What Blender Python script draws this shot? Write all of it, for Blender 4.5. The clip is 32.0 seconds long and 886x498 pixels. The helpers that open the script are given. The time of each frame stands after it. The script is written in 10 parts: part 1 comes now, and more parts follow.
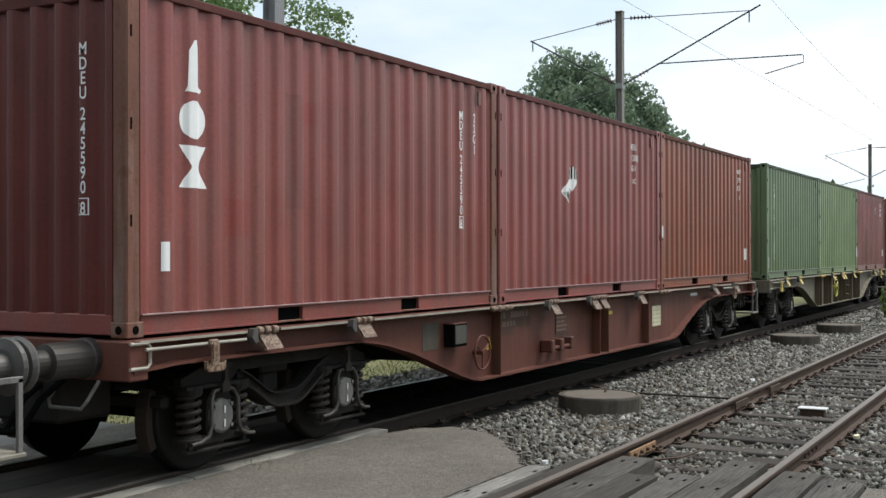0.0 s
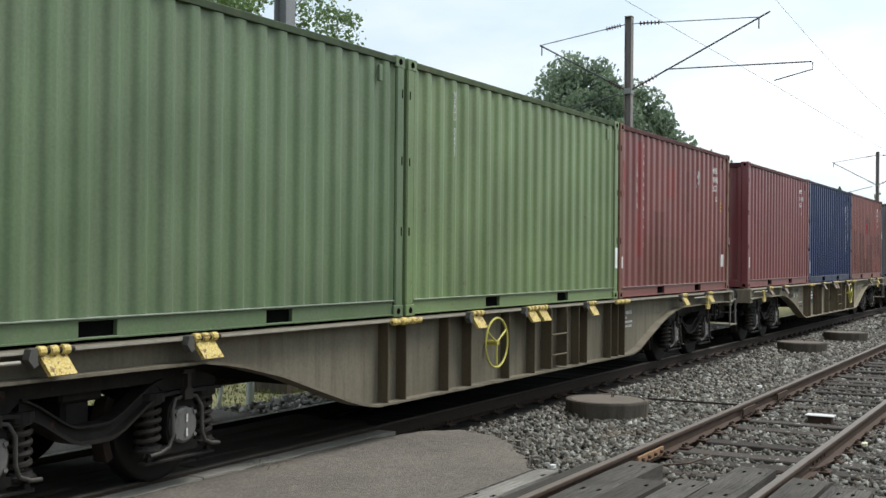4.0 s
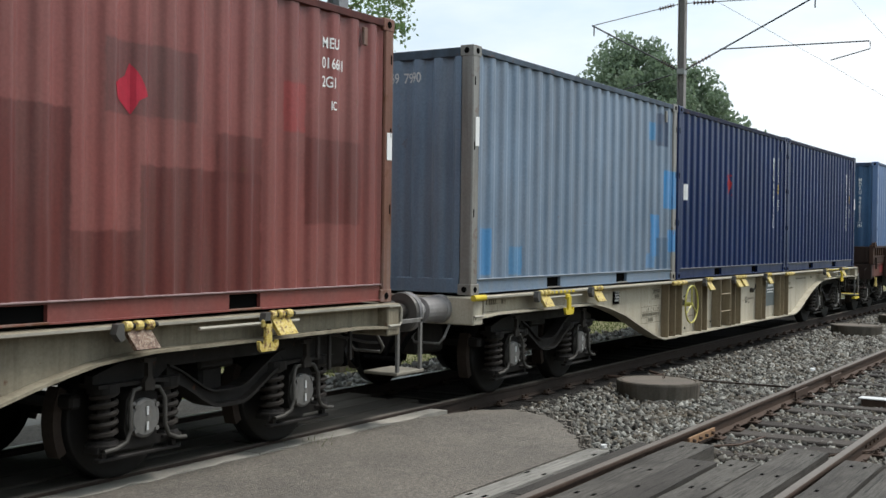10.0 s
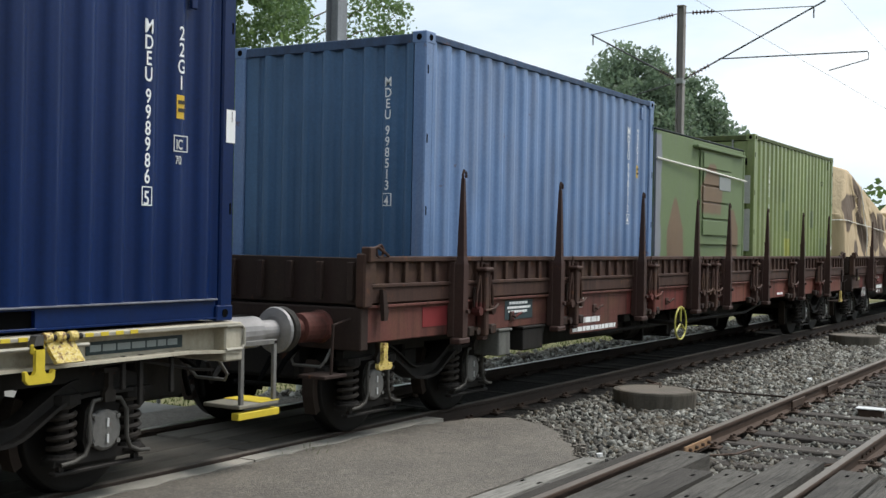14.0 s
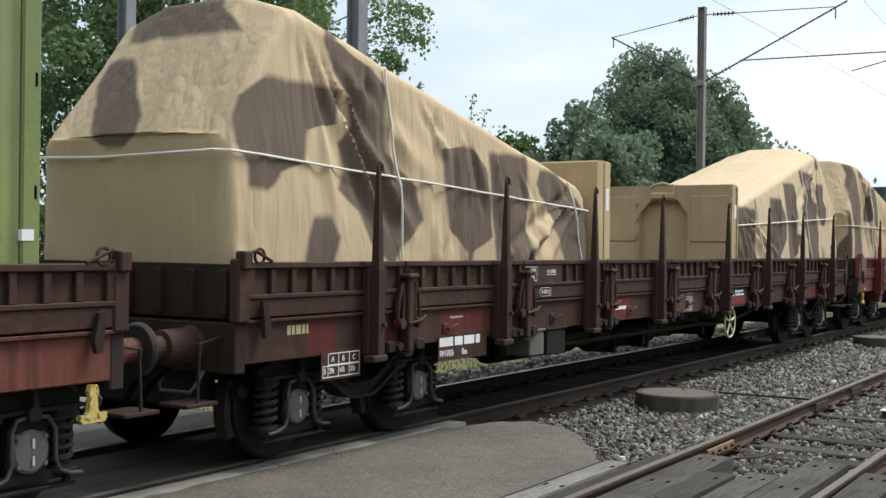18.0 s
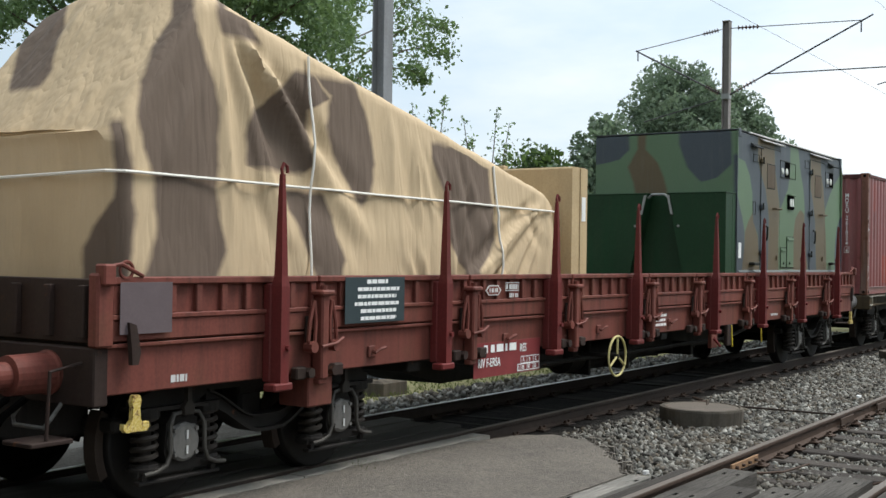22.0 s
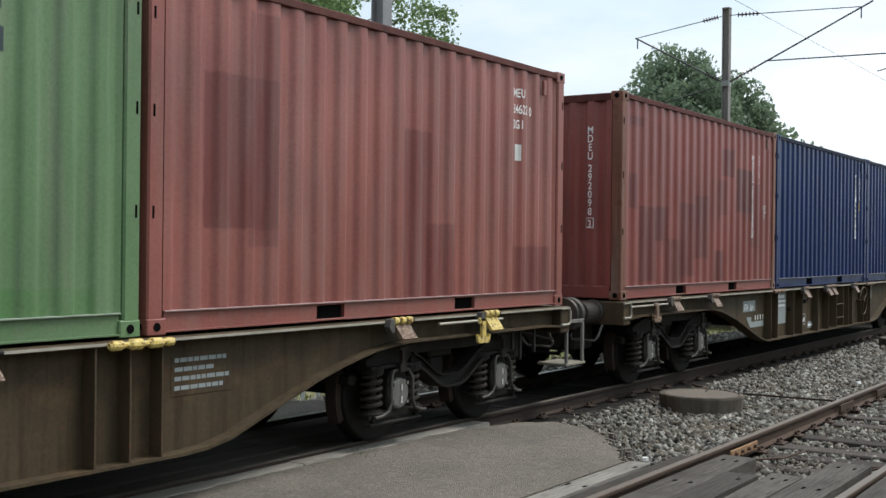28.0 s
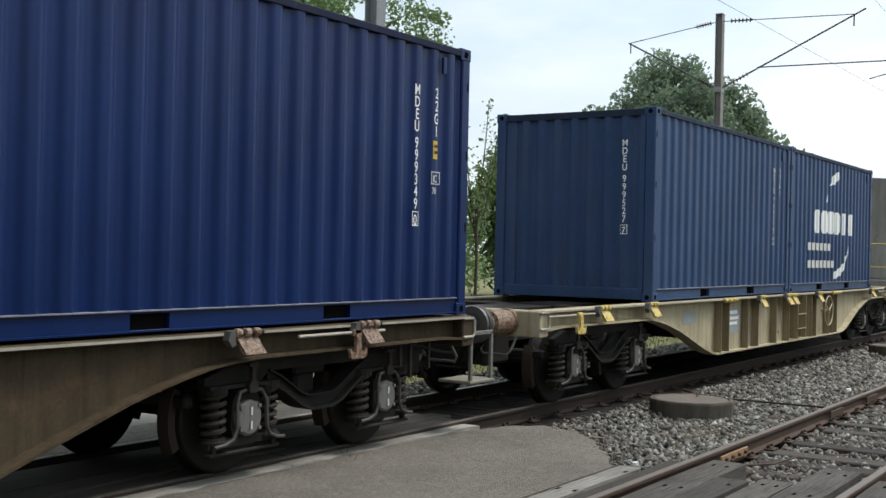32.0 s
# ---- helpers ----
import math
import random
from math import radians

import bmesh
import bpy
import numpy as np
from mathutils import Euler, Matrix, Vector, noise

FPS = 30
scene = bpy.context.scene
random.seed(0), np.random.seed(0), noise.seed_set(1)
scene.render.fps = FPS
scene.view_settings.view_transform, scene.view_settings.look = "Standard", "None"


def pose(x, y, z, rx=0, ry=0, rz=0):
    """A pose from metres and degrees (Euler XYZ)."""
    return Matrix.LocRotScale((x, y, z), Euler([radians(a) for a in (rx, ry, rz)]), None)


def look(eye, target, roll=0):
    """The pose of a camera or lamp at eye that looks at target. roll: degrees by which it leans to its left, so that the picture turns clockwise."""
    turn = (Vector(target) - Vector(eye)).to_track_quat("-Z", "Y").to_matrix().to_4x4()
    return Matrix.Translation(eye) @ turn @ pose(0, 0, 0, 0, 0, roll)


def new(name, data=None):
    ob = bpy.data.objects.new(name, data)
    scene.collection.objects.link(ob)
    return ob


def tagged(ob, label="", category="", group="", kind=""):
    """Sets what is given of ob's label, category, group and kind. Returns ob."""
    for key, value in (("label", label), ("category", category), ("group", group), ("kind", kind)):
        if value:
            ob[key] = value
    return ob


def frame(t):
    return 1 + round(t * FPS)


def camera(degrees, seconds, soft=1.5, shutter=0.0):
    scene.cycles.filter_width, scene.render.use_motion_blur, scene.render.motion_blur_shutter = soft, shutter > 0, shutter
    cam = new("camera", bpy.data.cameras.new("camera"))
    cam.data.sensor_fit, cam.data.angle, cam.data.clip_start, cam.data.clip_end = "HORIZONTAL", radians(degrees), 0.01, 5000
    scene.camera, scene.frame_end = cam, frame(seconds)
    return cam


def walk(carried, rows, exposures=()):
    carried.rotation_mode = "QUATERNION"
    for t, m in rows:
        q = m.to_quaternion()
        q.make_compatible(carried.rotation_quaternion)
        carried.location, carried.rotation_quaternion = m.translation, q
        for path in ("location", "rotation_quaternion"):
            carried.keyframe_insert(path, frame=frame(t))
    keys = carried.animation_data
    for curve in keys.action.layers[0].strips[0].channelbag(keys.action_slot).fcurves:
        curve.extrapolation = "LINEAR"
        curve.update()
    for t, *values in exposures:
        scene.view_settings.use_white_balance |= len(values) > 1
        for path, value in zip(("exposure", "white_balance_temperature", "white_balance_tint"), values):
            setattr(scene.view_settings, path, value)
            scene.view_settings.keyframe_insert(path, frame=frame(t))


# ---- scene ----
cam = camera(42.13, 32.0)

# eye x, y, z, heading from +x, pitch, lean (degrees)
def view(x, y, z, heading, pitch, lean):
    a, p = radians(heading), radians(pitch)
    way = Vector((math.cos(a) * math.cos(p), math.sin(a) * math.cos(p), math.sin(p)))
    eye = Vector((x, y, z))
    return look(eye, eye + way, lean)


walk(cam, [
    (0.0, view(0.143, -7.147, 1.784, 28.645, 0.154, -0.095)),
    (0.5, view(0.112, -7.115, 1.783, 28.561, 0.122, -0.162)),
    (1.0, view(0.123, -7.126, 1.768, 28.549, 0.259, 0.004)),
    (1.5, view(0.067, -7.132, 1.804, 28.530, 0.282, 0.005)),
    (2.0, view(0.099, -7.130, 1.784, 28.489, 0.264, 0.073)),
    (2.5, view(0.100, -7.125, 1.782, 28.615, 0.222, 0.025)),
    (3.0, view(0.101, -7.129, 1.787, 28.616, 0.268, -0.121)),
    (3.5, view(0.106, -7.117, 1.783, 28.618, 0.287, 0.252)),
    (5.5, view(0.109, -7.112, 1.783, 29.749, 0.264, 0.925)),
    (6.0, view(0.101, -7.136, 1.776, 30.294, 0.024, 0.561)),
    (6.5, view(0.040, -7.112, 1.787, 30.610, -0.243, 0.861)),
    (7.0, view(0.056, -7.140, 1.784, 30.940, -0.200, 0.653)),
    (7.5, view(0.054, -7.138, 1.778, 31.296, -0.136, 0.480)),
    (8.0, view(0.040, -7.152, 1.786, 31.533, -0.125, 0.399)),
    (8.5, view(0.008, -7.146, 1.787, 31.530, -0.136, 0.377)),
    (9.0, view(0.022, -7.167, 1.780, 31.565, -0.067, 0.726)),
    (9.5, view(0.012, -7.144, 1.781, 31.456, -0.325, 0.916)),
    (10.0, view(0.017, -7.141, 1.782, 31.393, -0.674, 0.730)),
    (10.5, view(0.031, -7.142, 1.775, 31.383, -0.769, 0.852)),
    (11.0, view(0.035, -7.140, 1.775, 31.296, -0.795, 0.800)),
    (11.5, view(0.055, -7.137, 1.770, 31.266, -0.730, 0.698)),
    (12.0, view(0.058, -7.147, 1.762, 31.247, -0.581, 0.735)),
    (12.5, view(0.061, -7.135, 1.763, 31.298, -0.493, 0.807)),
    (13.0, view(0.041, -7.147, 1.769, 31.379, -0.392, 0.948)),
    (13.5, view(0.025, -7.138, 1.774, 31.354, -0.342, 1.057)),
    (14.0, view(0.031, -7.158, 1.777, 31.344, -0.260, 1.013)),
    (14.5, view(0.017, -7.153, 1.783, 31.283, -0.321, 0.915)),
    (16.5, view(0.034, -7.146, 1.786, 31.105, -0.425, 1.014)),
    (17.0, view(0.029, -7.148, 1.784, 31.528, -0.330, 1.066)),
    (17.5, view(0.020, -7.155, 1.786, 32.017, -0.234, 0.890)),
    (18.0, view(-0.004, -7.181, 1.786, 32.425, -0.102, 0.663)),
    (18.5, view(-0.019, -7.174, 1.790, 32.665, -0.016, 0.721)),
    (19.0, view(-0.007, -7.202, 1.789, 32.917, 0.136, 0.729)),
    (19.5, view(-0.067, -7.181, 1.804, 32.895, 0.144, 1.137)),
    (20.0, view(-0.042, -7.213, 1.794, 33.196, 0.329, 0.738)),
    (20.5, view(-0.076, -7.189, 1.801, 33.292, 0.338, 1.070)),
    (21.0, view(-0.067, -7.217, 1.796, 33.475, 0.495, 0.911)),
    (21.5, view(-0.078, -7.207, 1.802, 33.541, 0.507, 0.926)),
    (22.0, view(-0.079, -7.220, 1.803, 33.619, 0.489, 0.825)),
    (22.5, view(-0.094, -7.200, 1.805, 33.637, 0.451, 1.050)),
    (23.0, view(-0.063, -7.207, 1.791, 33.705, 0.458, 1.115)),
    (23.5, view(-0.098, -7.196, 1.798, 33.704, 0.259, 1.384)),
    (24.0, view(-0.048, -7.214, 1.779, 33.769, 0.208, 1.169)),
    (24.5, view(-0.093, -7.220, 1.799, 33.738, 0.159, 1.255)),
    (25.0, view(-0.098, -7.229, 1.797, 33.754, 0.207, 1.386)),
    (25.5, view(-0.092, -7.230, 1.795, 33.740, 0.145, 1.308)),
    (27.5, view(-0.078, -7.223, 1.791, 33.627, -0.097, 0.710)),
    (28.0, view(-0.071, -7.232, 1.793, 33.639, -0.069, 0.622)),
    (28.5, view(-0.101, -7.226, 1.791, 33.601, -0.019, 0.770)),
    (29.0, view(-0.117, -7.252, 1.797, 33.577, 0.048, 0.671)),
    (29.5, view(-0.124, -7.265, 1.801, 33.494, 0.108, 0.567)),
    (30.0, view(-0.090, -7.225, 1.793, 33.369, 0.064, 0.685)),
    (30.5, view(-0.105, -7.216, 1.793, 33.287, 0.019, 0.823)),
    (31.0, view(-0.064, -7.236, 1.788, 33.314, 0.091, 0.943)),
    (31.5, view(-0.089, -7.211, 1.796, 33.208, 0.067, 1.436)),
    (32.0, view(-0.040, -7.203, 1.781, 33.190, 0.104, 1.209)),
])

# distance travelled by the train, in metres, every half second
RUN = [-6.277, -3.531, -0.778, 1.981, 4.745, 7.514, 10.286, 13.059, 15.835, 18.615, 21.398, 24.184, 26.973,
       29.761, 32.544, 35.315, 38.07, 40.808, 43.532, 46.246, 48.958, 51.673, 54.395, 57.124, 59.859, 62.599,
       65.341, 68.08, 70.815, 73.543, 76.266, 78.983, 81.698, 84.41, 87.123, 89.836, 92.548, 95.256, 97.957,
       100.647, 103.327, 105.997, 108.661, 111.324, 113.992, 116.668, 119.351, 122.037, 124.722, 127.402, 130.078, 132.752,
       135.424, 138.095, 140.764, 143.43, 146.093, 148.753, 151.414, 154.081, 156.762, 159.465, 162.196, 164.961, 167.761]

# ---------------------------------------------------------------- light
scene.view_settings.exposure = 0.05
world = bpy.data.worlds.new("sky")
scene.world = world
world.use_nodes = True
SUN_DIR = Vector((0.40, -0.36, 0.84)).normalized()


def build_sky():
    nt = world.node_tree
    n, l = nt.nodes, nt.links
    n.clear()
    out = n.new("ShaderNodeOutputWorld")
    bg = n.new("ShaderNodeBackground")
    sky = n.new("ShaderNodeTexSky")
    sky.sky_type = "NISHITA"
    sky.sun_disc = False
    sky.sun_elevation = math.asin(SUN_DIR.z)
    sky.sun_rotation = math.atan2(SUN_DIR.x, SUN_DIR.y)
    scale = n.new("ShaderNodeVectorMath")
    scale.operation = "SCALE"
    scale.inputs[3].default_value = 0.11
    l.new(sky.outputs[0], scale.inputs[0])
    tc = n.new("ShaderNodeTexCoord")
    mp = n.new("ShaderNodeMapping")
    mp.inputs["Scale"].default_value = (1.0, 1.0, 3.2)
    l.new(tc.outputs["Generated"], mp.inputs[0])
    nz = n.new("ShaderNodeTexNoise")
    nz.inputs["Scale"].default_value = 2.3
    nz.inputs["Detail"].default_value = 6
    nz.inputs["Roughness"].default_value = 0.55
    l.new(mp.outputs[0], nz.inputs["Vector"])
    rp = n.new("ShaderNodeValToRGB")
    rp.color_ramp.elements[0].position = 0.38
    rp.color_ramp.elements[0].color = (0.82, 0.82, 0.82, 1)
    rp.color_ramp.elements[1].position = 0.60
    rp.color_ramp.elements[1].color = (1, 1, 1, 1)
    l.new(nz.outputs[0], rp.inputs[0])
    cl = n.new("ShaderNodeValToRGB")
    cl.color_ramp.elements[0].position = 0.40
    cl.color_ramp.elements[0].color = (0.78, 0.925, 1.04, 1)
    cl.color_ramp.elements[1].position = 0.66
    cl.color_ramp.elements[1].color = (1.00, 1.05, 1.09, 1)
    l.new(nz.outputs[0], cl.inputs[0])
    mx = n.new("ShaderNodeMix")
    mx.data_type = "RGBA"
    l.new(rp.outputs[0], mx.inputs[0])
    l.new(scale.outputs[0], mx.inputs[6])
    l.new(cl.outputs[0], mx.inputs[7])
    l.new(mx.outputs[2], bg.inputs[0])
    bg.inputs[1].default_value = 1.0
    glow = n.new("ShaderNodeVectorMath")
    glow.operation = "DOT_PRODUCT"
    glow.inputs[1].default_value = SUN_DIR
    l.new(tc.outputs["Generated"], glow.inputs[0])
    lift = n.new("ShaderNodeMapRange")
    for k, v in zip((1, 2, 3, 4), (-1.0, 1.0, 0.42, 1.32)):
        lift.inputs[k].default_value = v
    l.new(glow.outputs["Value"], lift.inputs[0])
    l.new(lift.outputs[0], bg.inputs[1])
    l.new(bg.outputs[0], out.inputs[0])


build_sky()
sun = new("sun", bpy.data.lights.new("sun", "SUN"))
sun.data.energy, sun.data.angle, sun.data.color = 3.5, radians(24), (1.0, 0.97, 0.93)
sun.matrix_world = look(SUN_DIR * 60, (0, 0, 0))


# ---------------------------------------------------------------- materials
def node(nt, kind, **values):
    made = nt.nodes.new(kind)
    for key, value in values.items():
        made.inputs[key.replace("_", " ")].default_value = value
    return made


def mix(nt, fac, a, b, mode="MIX"):
    m = nt.nodes.new("ShaderNodeMix")
    m.data_type, m.blend_type = "RGBA", mode
    for k, v in ((0, fac), (6, a), (7, b)):
        if hasattr(v, "is_linked"):
            nt.links.new(v, m.inputs[k])
        else:
            m.inputs[k].default_value = v if k == 0 else (*v[:3], 1)
    return m.outputs[2]


def maths(nt, op, a, b=0.0, clamp=False):
    m = nt.nodes.new("ShaderNodeMath")
    m.operation, m.use_clamp = op, clamp
    for k, v in ((0, a), (1, b)):
        if hasattr(v, "is_linked"):
            nt.links.new(v, m.inputs[k])
        else:
            m.inputs[k].default_value = v
    return m.outputs[0]


def ramp(nt, fac, lo, hi, a=(0, 0, 0), b=(1, 1, 1)):
    r = nt.nodes.new("ShaderNodeValToRGB")
    r.color_ramp.elements[0].position, r.color_ramp.elements[1].position = lo, hi
    r.color_ramp.elements[0].color, r.color_ramp.elements[1].color = (*a, 1), (*b, 1)
    nt.links.new(fac, r.inputs[0])
    return r.outputs[0]


def noise_tex(nt, vec, scale, detail=4.0, rough=0.55, stretch=(1, 1, 1)):
    m = nt.nodes.new("ShaderNodeMapping")
    m.inputs["Scale"].default_value = stretch
    nt.links.new(vec, m.inputs[0])
    t = node(nt, "ShaderNodeTexNoise", Scale=scale, Detail=detail, Roughness=rough)
    nt.links.new(m.outputs[0], t.inputs["Vector"])
    return t.outputs[0]


def start(name):
    m = bpy.data.materials.new(name)
    m.use_nodes = True
    nt = m.node_tree
    b = nt.nodes["Principled BSDF"]
    tc = nt.nodes.new("ShaderNodeTexCoord")
    return m, nt, b, tc.outputs["Object"]


def bump(nt, b, height, strength=0.3, dist=0.01):
    n = node(nt, "ShaderNodeBump", Strength=strength, Distance=dist)
    nt.links.new(height, n.inputs["Height"])
    nt.links.new(n.outputs[0], b.inputs["Normal"])


def shade(c, k):
    return tuple(min(1, v * k) for v in c)


def paint(name, base, dirt=(0.05, 0.04, 0.03), rust=0.0, grime=0.2, rough=0.5, patches=(), fade=0.0, seed=0.0, spec=0.2, runs=0.0):
    """Weathered paint. patches: boxes (x0, x1, z0, z1, colour, strength) of other paint on it."""
    m, nt, b, vec = start(name)
    off = nt.nodes.new("ShaderNodeVectorMath")
    off.inputs[1].default_value = (seed * 3.7, seed, seed * 1.3)
    nt.links.new(vec, off.inputs[0])
    v = off.outputs[0]
    big = noise_tex(nt, v, 0.8, 4)
    streak = noise_tex(nt, v, 3.0, 5, 0.6, (2.2, 2.2, 0.22))
    fine = noise_tex(nt, v, 38.0, 4, 0.65)
    col = mix(nt, ramp(nt, big, 0.35, 0.7), shade(base, 0.86), shade(base, 1.15))
    if patches:
        sep = nt.nodes.new("ShaderNodeSeparateXYZ")
        wob = nt.nodes.new("ShaderNodeVectorMath")
        wob.operation = "MULTIPLY_ADD"
        nz = node(nt, "ShaderNodeTexNoise", Scale=9.0, Detail=3.0)
        nt.links.new(vec, nz.inputs["Vector"])
        nt.links.new(nz.outputs[1], wob.inputs[0])
        wob.inputs[1].default_value = (0.05, 0.05, 0.05)
        nt.links.new(vec, wob.inputs[2])
        nt.links.new(wob.outputs[0], sep.inputs[0])
        for x0, x1, z0, z1, colour, amount in patches:
            e = 0.02
            inside = None
            for k, lo, hi in ((0, x0, x1), (2, z0, z1)):
                for s, edge in ((1, lo), (-1, hi)):
                    d = maths(nt, "MULTIPLY", maths(nt, "SUBTRACT", sep.outputs[k], edge + 0.025), s / e)
                    d = maths(nt, "ADD", d, 0.5, True)
                    inside = d if inside is None else maths(nt, "MULTIPLY", inside, d)
            col = mix(nt, maths(nt, "MULTIPLY", inside, amount), col, colour)
    if fade:
        col = mix(nt, maths(nt, "MULTIPLY", ramp(nt, streak, 0.45, 0.8), fade), col, (0.55, 0.5, 0.46))
    col = mix(nt, maths(nt, "MULTIPLY", ramp(nt, streak, 0.42, 0.78), grime), col, dirt)
    if runs:
        # brown water runs and dust settled in bands
        run = noise_tex(nt, v, 4.0, 5, 0.62, (2.6, 2.6, 0.16))
        wash = noise_tex(nt, v, 1.6, 5, 0.65, (1, 1, 1.6))
        col = mix(nt, maths(nt, "MULTIPLY", ramp(nt, run, 0.48, 0.68), runs), col, shade(dirt, 0.75))
        col = mix(nt, maths(nt, "MULTIPLY", ramp(nt, wash, 0.52, 0.72), runs * 0.6), col, (0.13, 0.078, 0.038))
    if rust:
        spots = noise_tex(nt, v, 5.5, 7, 0.72)
        mask = maths(nt, "MULTIPLY", ramp(nt, spots, 0.66 - 0.14 * rust, 0.74 - 0.1 * rust), 0.85)
        col = mix(nt, mask, col, (0.11, 0.045, 0.022))
    col = mix(nt, 0.22, col, ramp(nt, fine, 0.2, 0.8), "SOFT_LIGHT")
    nt.links.new(col, b.inputs["Base Color"])
    nt.links.new(maths(nt, "ADD", maths(nt, "MULTIPLY", streak, 0.3), rough - 0.15), b.inputs["Roughness"])
    b.inputs["Specular IOR Level"].default_value = spec
    bump(nt, b, mix(nt, 0.5, fine, big), 0.16, 0.006)
    return m


def plain(name, base, rough=0.5, metal=0.0, vary=0.2, scale=6.0, bumps=0.1, spec=0.2):
    m, nt, b, vec = start(name)
    nz = noise_tex(nt, vec, scale, 5, 0.6)
    fine = noise_tex(nt, vec, scale * 9, 3, 0.6)
    col = mix(nt, nz, shade(base, 1 - vary), shade(base, 1 + vary))
    col = mix(nt, 0.15, col, fine, "SOFT_LIGHT")
    nt.links.new(col, b.inputs["Base Color"])
    b.inputs["Roughness"].default_value, b.inputs["Metallic"].default_value = rough, metal
    b.inputs["Specular IOR Level"].default_value = spec
    if bumps:
        bump(nt, b, fine, bumps, 0.004)
    return m


def piecewise(name, lo, hi, rough=0.8, scale=12.0, per="island", bumps=0.4, grain=(1, 1, 1)):
    """A material that differs from piece to piece."""
    m, nt, b, vec = start(name)
    if per == "island":
        r = nt.nodes.new("ShaderNodeNewGeometry").outputs["Random Per Island"]
    else:
        r = nt.nodes.new("ShaderNodeObjectInfo").outputs["Random"]
    nz = noise_tex(nt, vec, scale, 6, 0.65, grain)
    col = mix(nt, r, lo, hi)
    col = mix(nt, maths(nt, "MULTIPLY", ramp(nt, nz, 0.35, 0.75), 0.55), col, shade(lo, 0.55))
    nt.links.new(col, b.inputs["Base Color"])
    b.inputs["Roughness"].default_value = rough
    b.inputs["Specular IOR Level"].default_value = 0.15
    bump(nt, b, nz, bumps, 0.01)
    return m


def asphalt_mat():
    m, nt, b, vec = start("asphalt")
    grit = mix(nt, 0.5, noise_tex(nt, vec, 95, 3, 0.7), noise_tex(nt, vec, 34, 5, 0.75))
    mid = noise_tex(nt, vec, 7.0, 6, 0.6)
    big = noise_tex(nt, vec, 0.9, 5, 0.6)
    v = node(nt, "ShaderNodeTexVoronoi", Scale=120.0)
    nt.links.new(vec, v.inputs["Vector"])
    col = mix(nt, ramp(nt, grit, 0.36, 0.66), (0.043, 0.037, 0.030), (0.235, 0.205, 0.168))
    col = mix(nt, maths(nt, "MULTIPLY", ramp(nt, big, 0.40, 0.62), 0.55), col, (0.075, 0.066, 0.055))
    col = mix(nt, maths(nt, "MULTIPLY", ramp(nt, mid, 0.52, 0.72), 0.4), col, (0.20, 0.18, 0.145))
    patch = noise_tex(nt, vec, 2.3, 6, 0.7)
    col = mix(nt, maths(nt, "MULTIPLY", ramp(nt, patch, 0.58, 0.66), 0.35), col, (0.05, 0.046, 0.04))
    chips = node(nt, "ShaderNodeTexVoronoi", Scale=65.0)
    nt.links.new(vec, chips.inputs["Vector"])
    sepc = nt.nodes.new("ShaderNodeSeparateColor")
    nt.links.new(chips.outputs["Color"], sepc.inputs[0])
    col = mix(nt, maths(nt, "MULTIPLY", ramp(nt, sepc.outputs[0], 0.80, 0.9), 0.25), col, (0.30, 0.27, 0.23))
    col = mix(nt, maths(nt, "MULTIPLY", ramp(nt, sepc.outputs[1], 0.82, 0.9), 0.35), col, (0.035, 0.031, 0.027))
    nt.links.new(col, b.inputs["Base Color"])
    b.inputs["Roughness"].default_value = 0.9
    bump(nt, b, mix(nt, 0.35, v.outputs[0], mid), 0.9, 0.014)
    return m


def concrete_mat(name, base, dirt=0.5):
    m, nt, b, vec = start(name)
    big = noise_tex(nt, vec, 2.2, 6, 0.65)
    fine = noise_tex(nt, vec, 60, 4, 0.7)
    col = mix(nt, fine, shade(base, 0.75), shade(base, 1.2))
    col = mix(nt, maths(nt, "MULTIPLY", ramp(nt, big, 0.45, 0.7), dirt), col, (0.06, 0.055, 0.045))
    nt.links.new(col, b.inputs["Base Color"])
    b.inputs["Roughness"].default_value = 0.9
    bump(nt, b, fine, 0.4, 0.006)
    return m


def ground_mat(name, a, c, scale):
    m, nt, b, vec = start(name)
    n1 = noise_tex(nt, vec, scale, 7, 0.7)
    n2 = noise_tex(nt, vec, scale * 0.06, 4, 0.6)
    col = mix(nt, ramp(nt, n1, 0.35, 0.65), a, c)
    col = mix(nt, maths(nt, "MULTIPLY", ramp(nt, n2, 0.4, 0.65), 0.4), col, shade(a, 0.6))
    nt.links.new(col, b.inputs["Base Color"])
    b.inputs["Roughness"].default_value = 0.95
    b.inputs["Specular IOR Level"].default_value = 0.1
    bump(nt, b, n1, 0.8, 0.04)
    return m


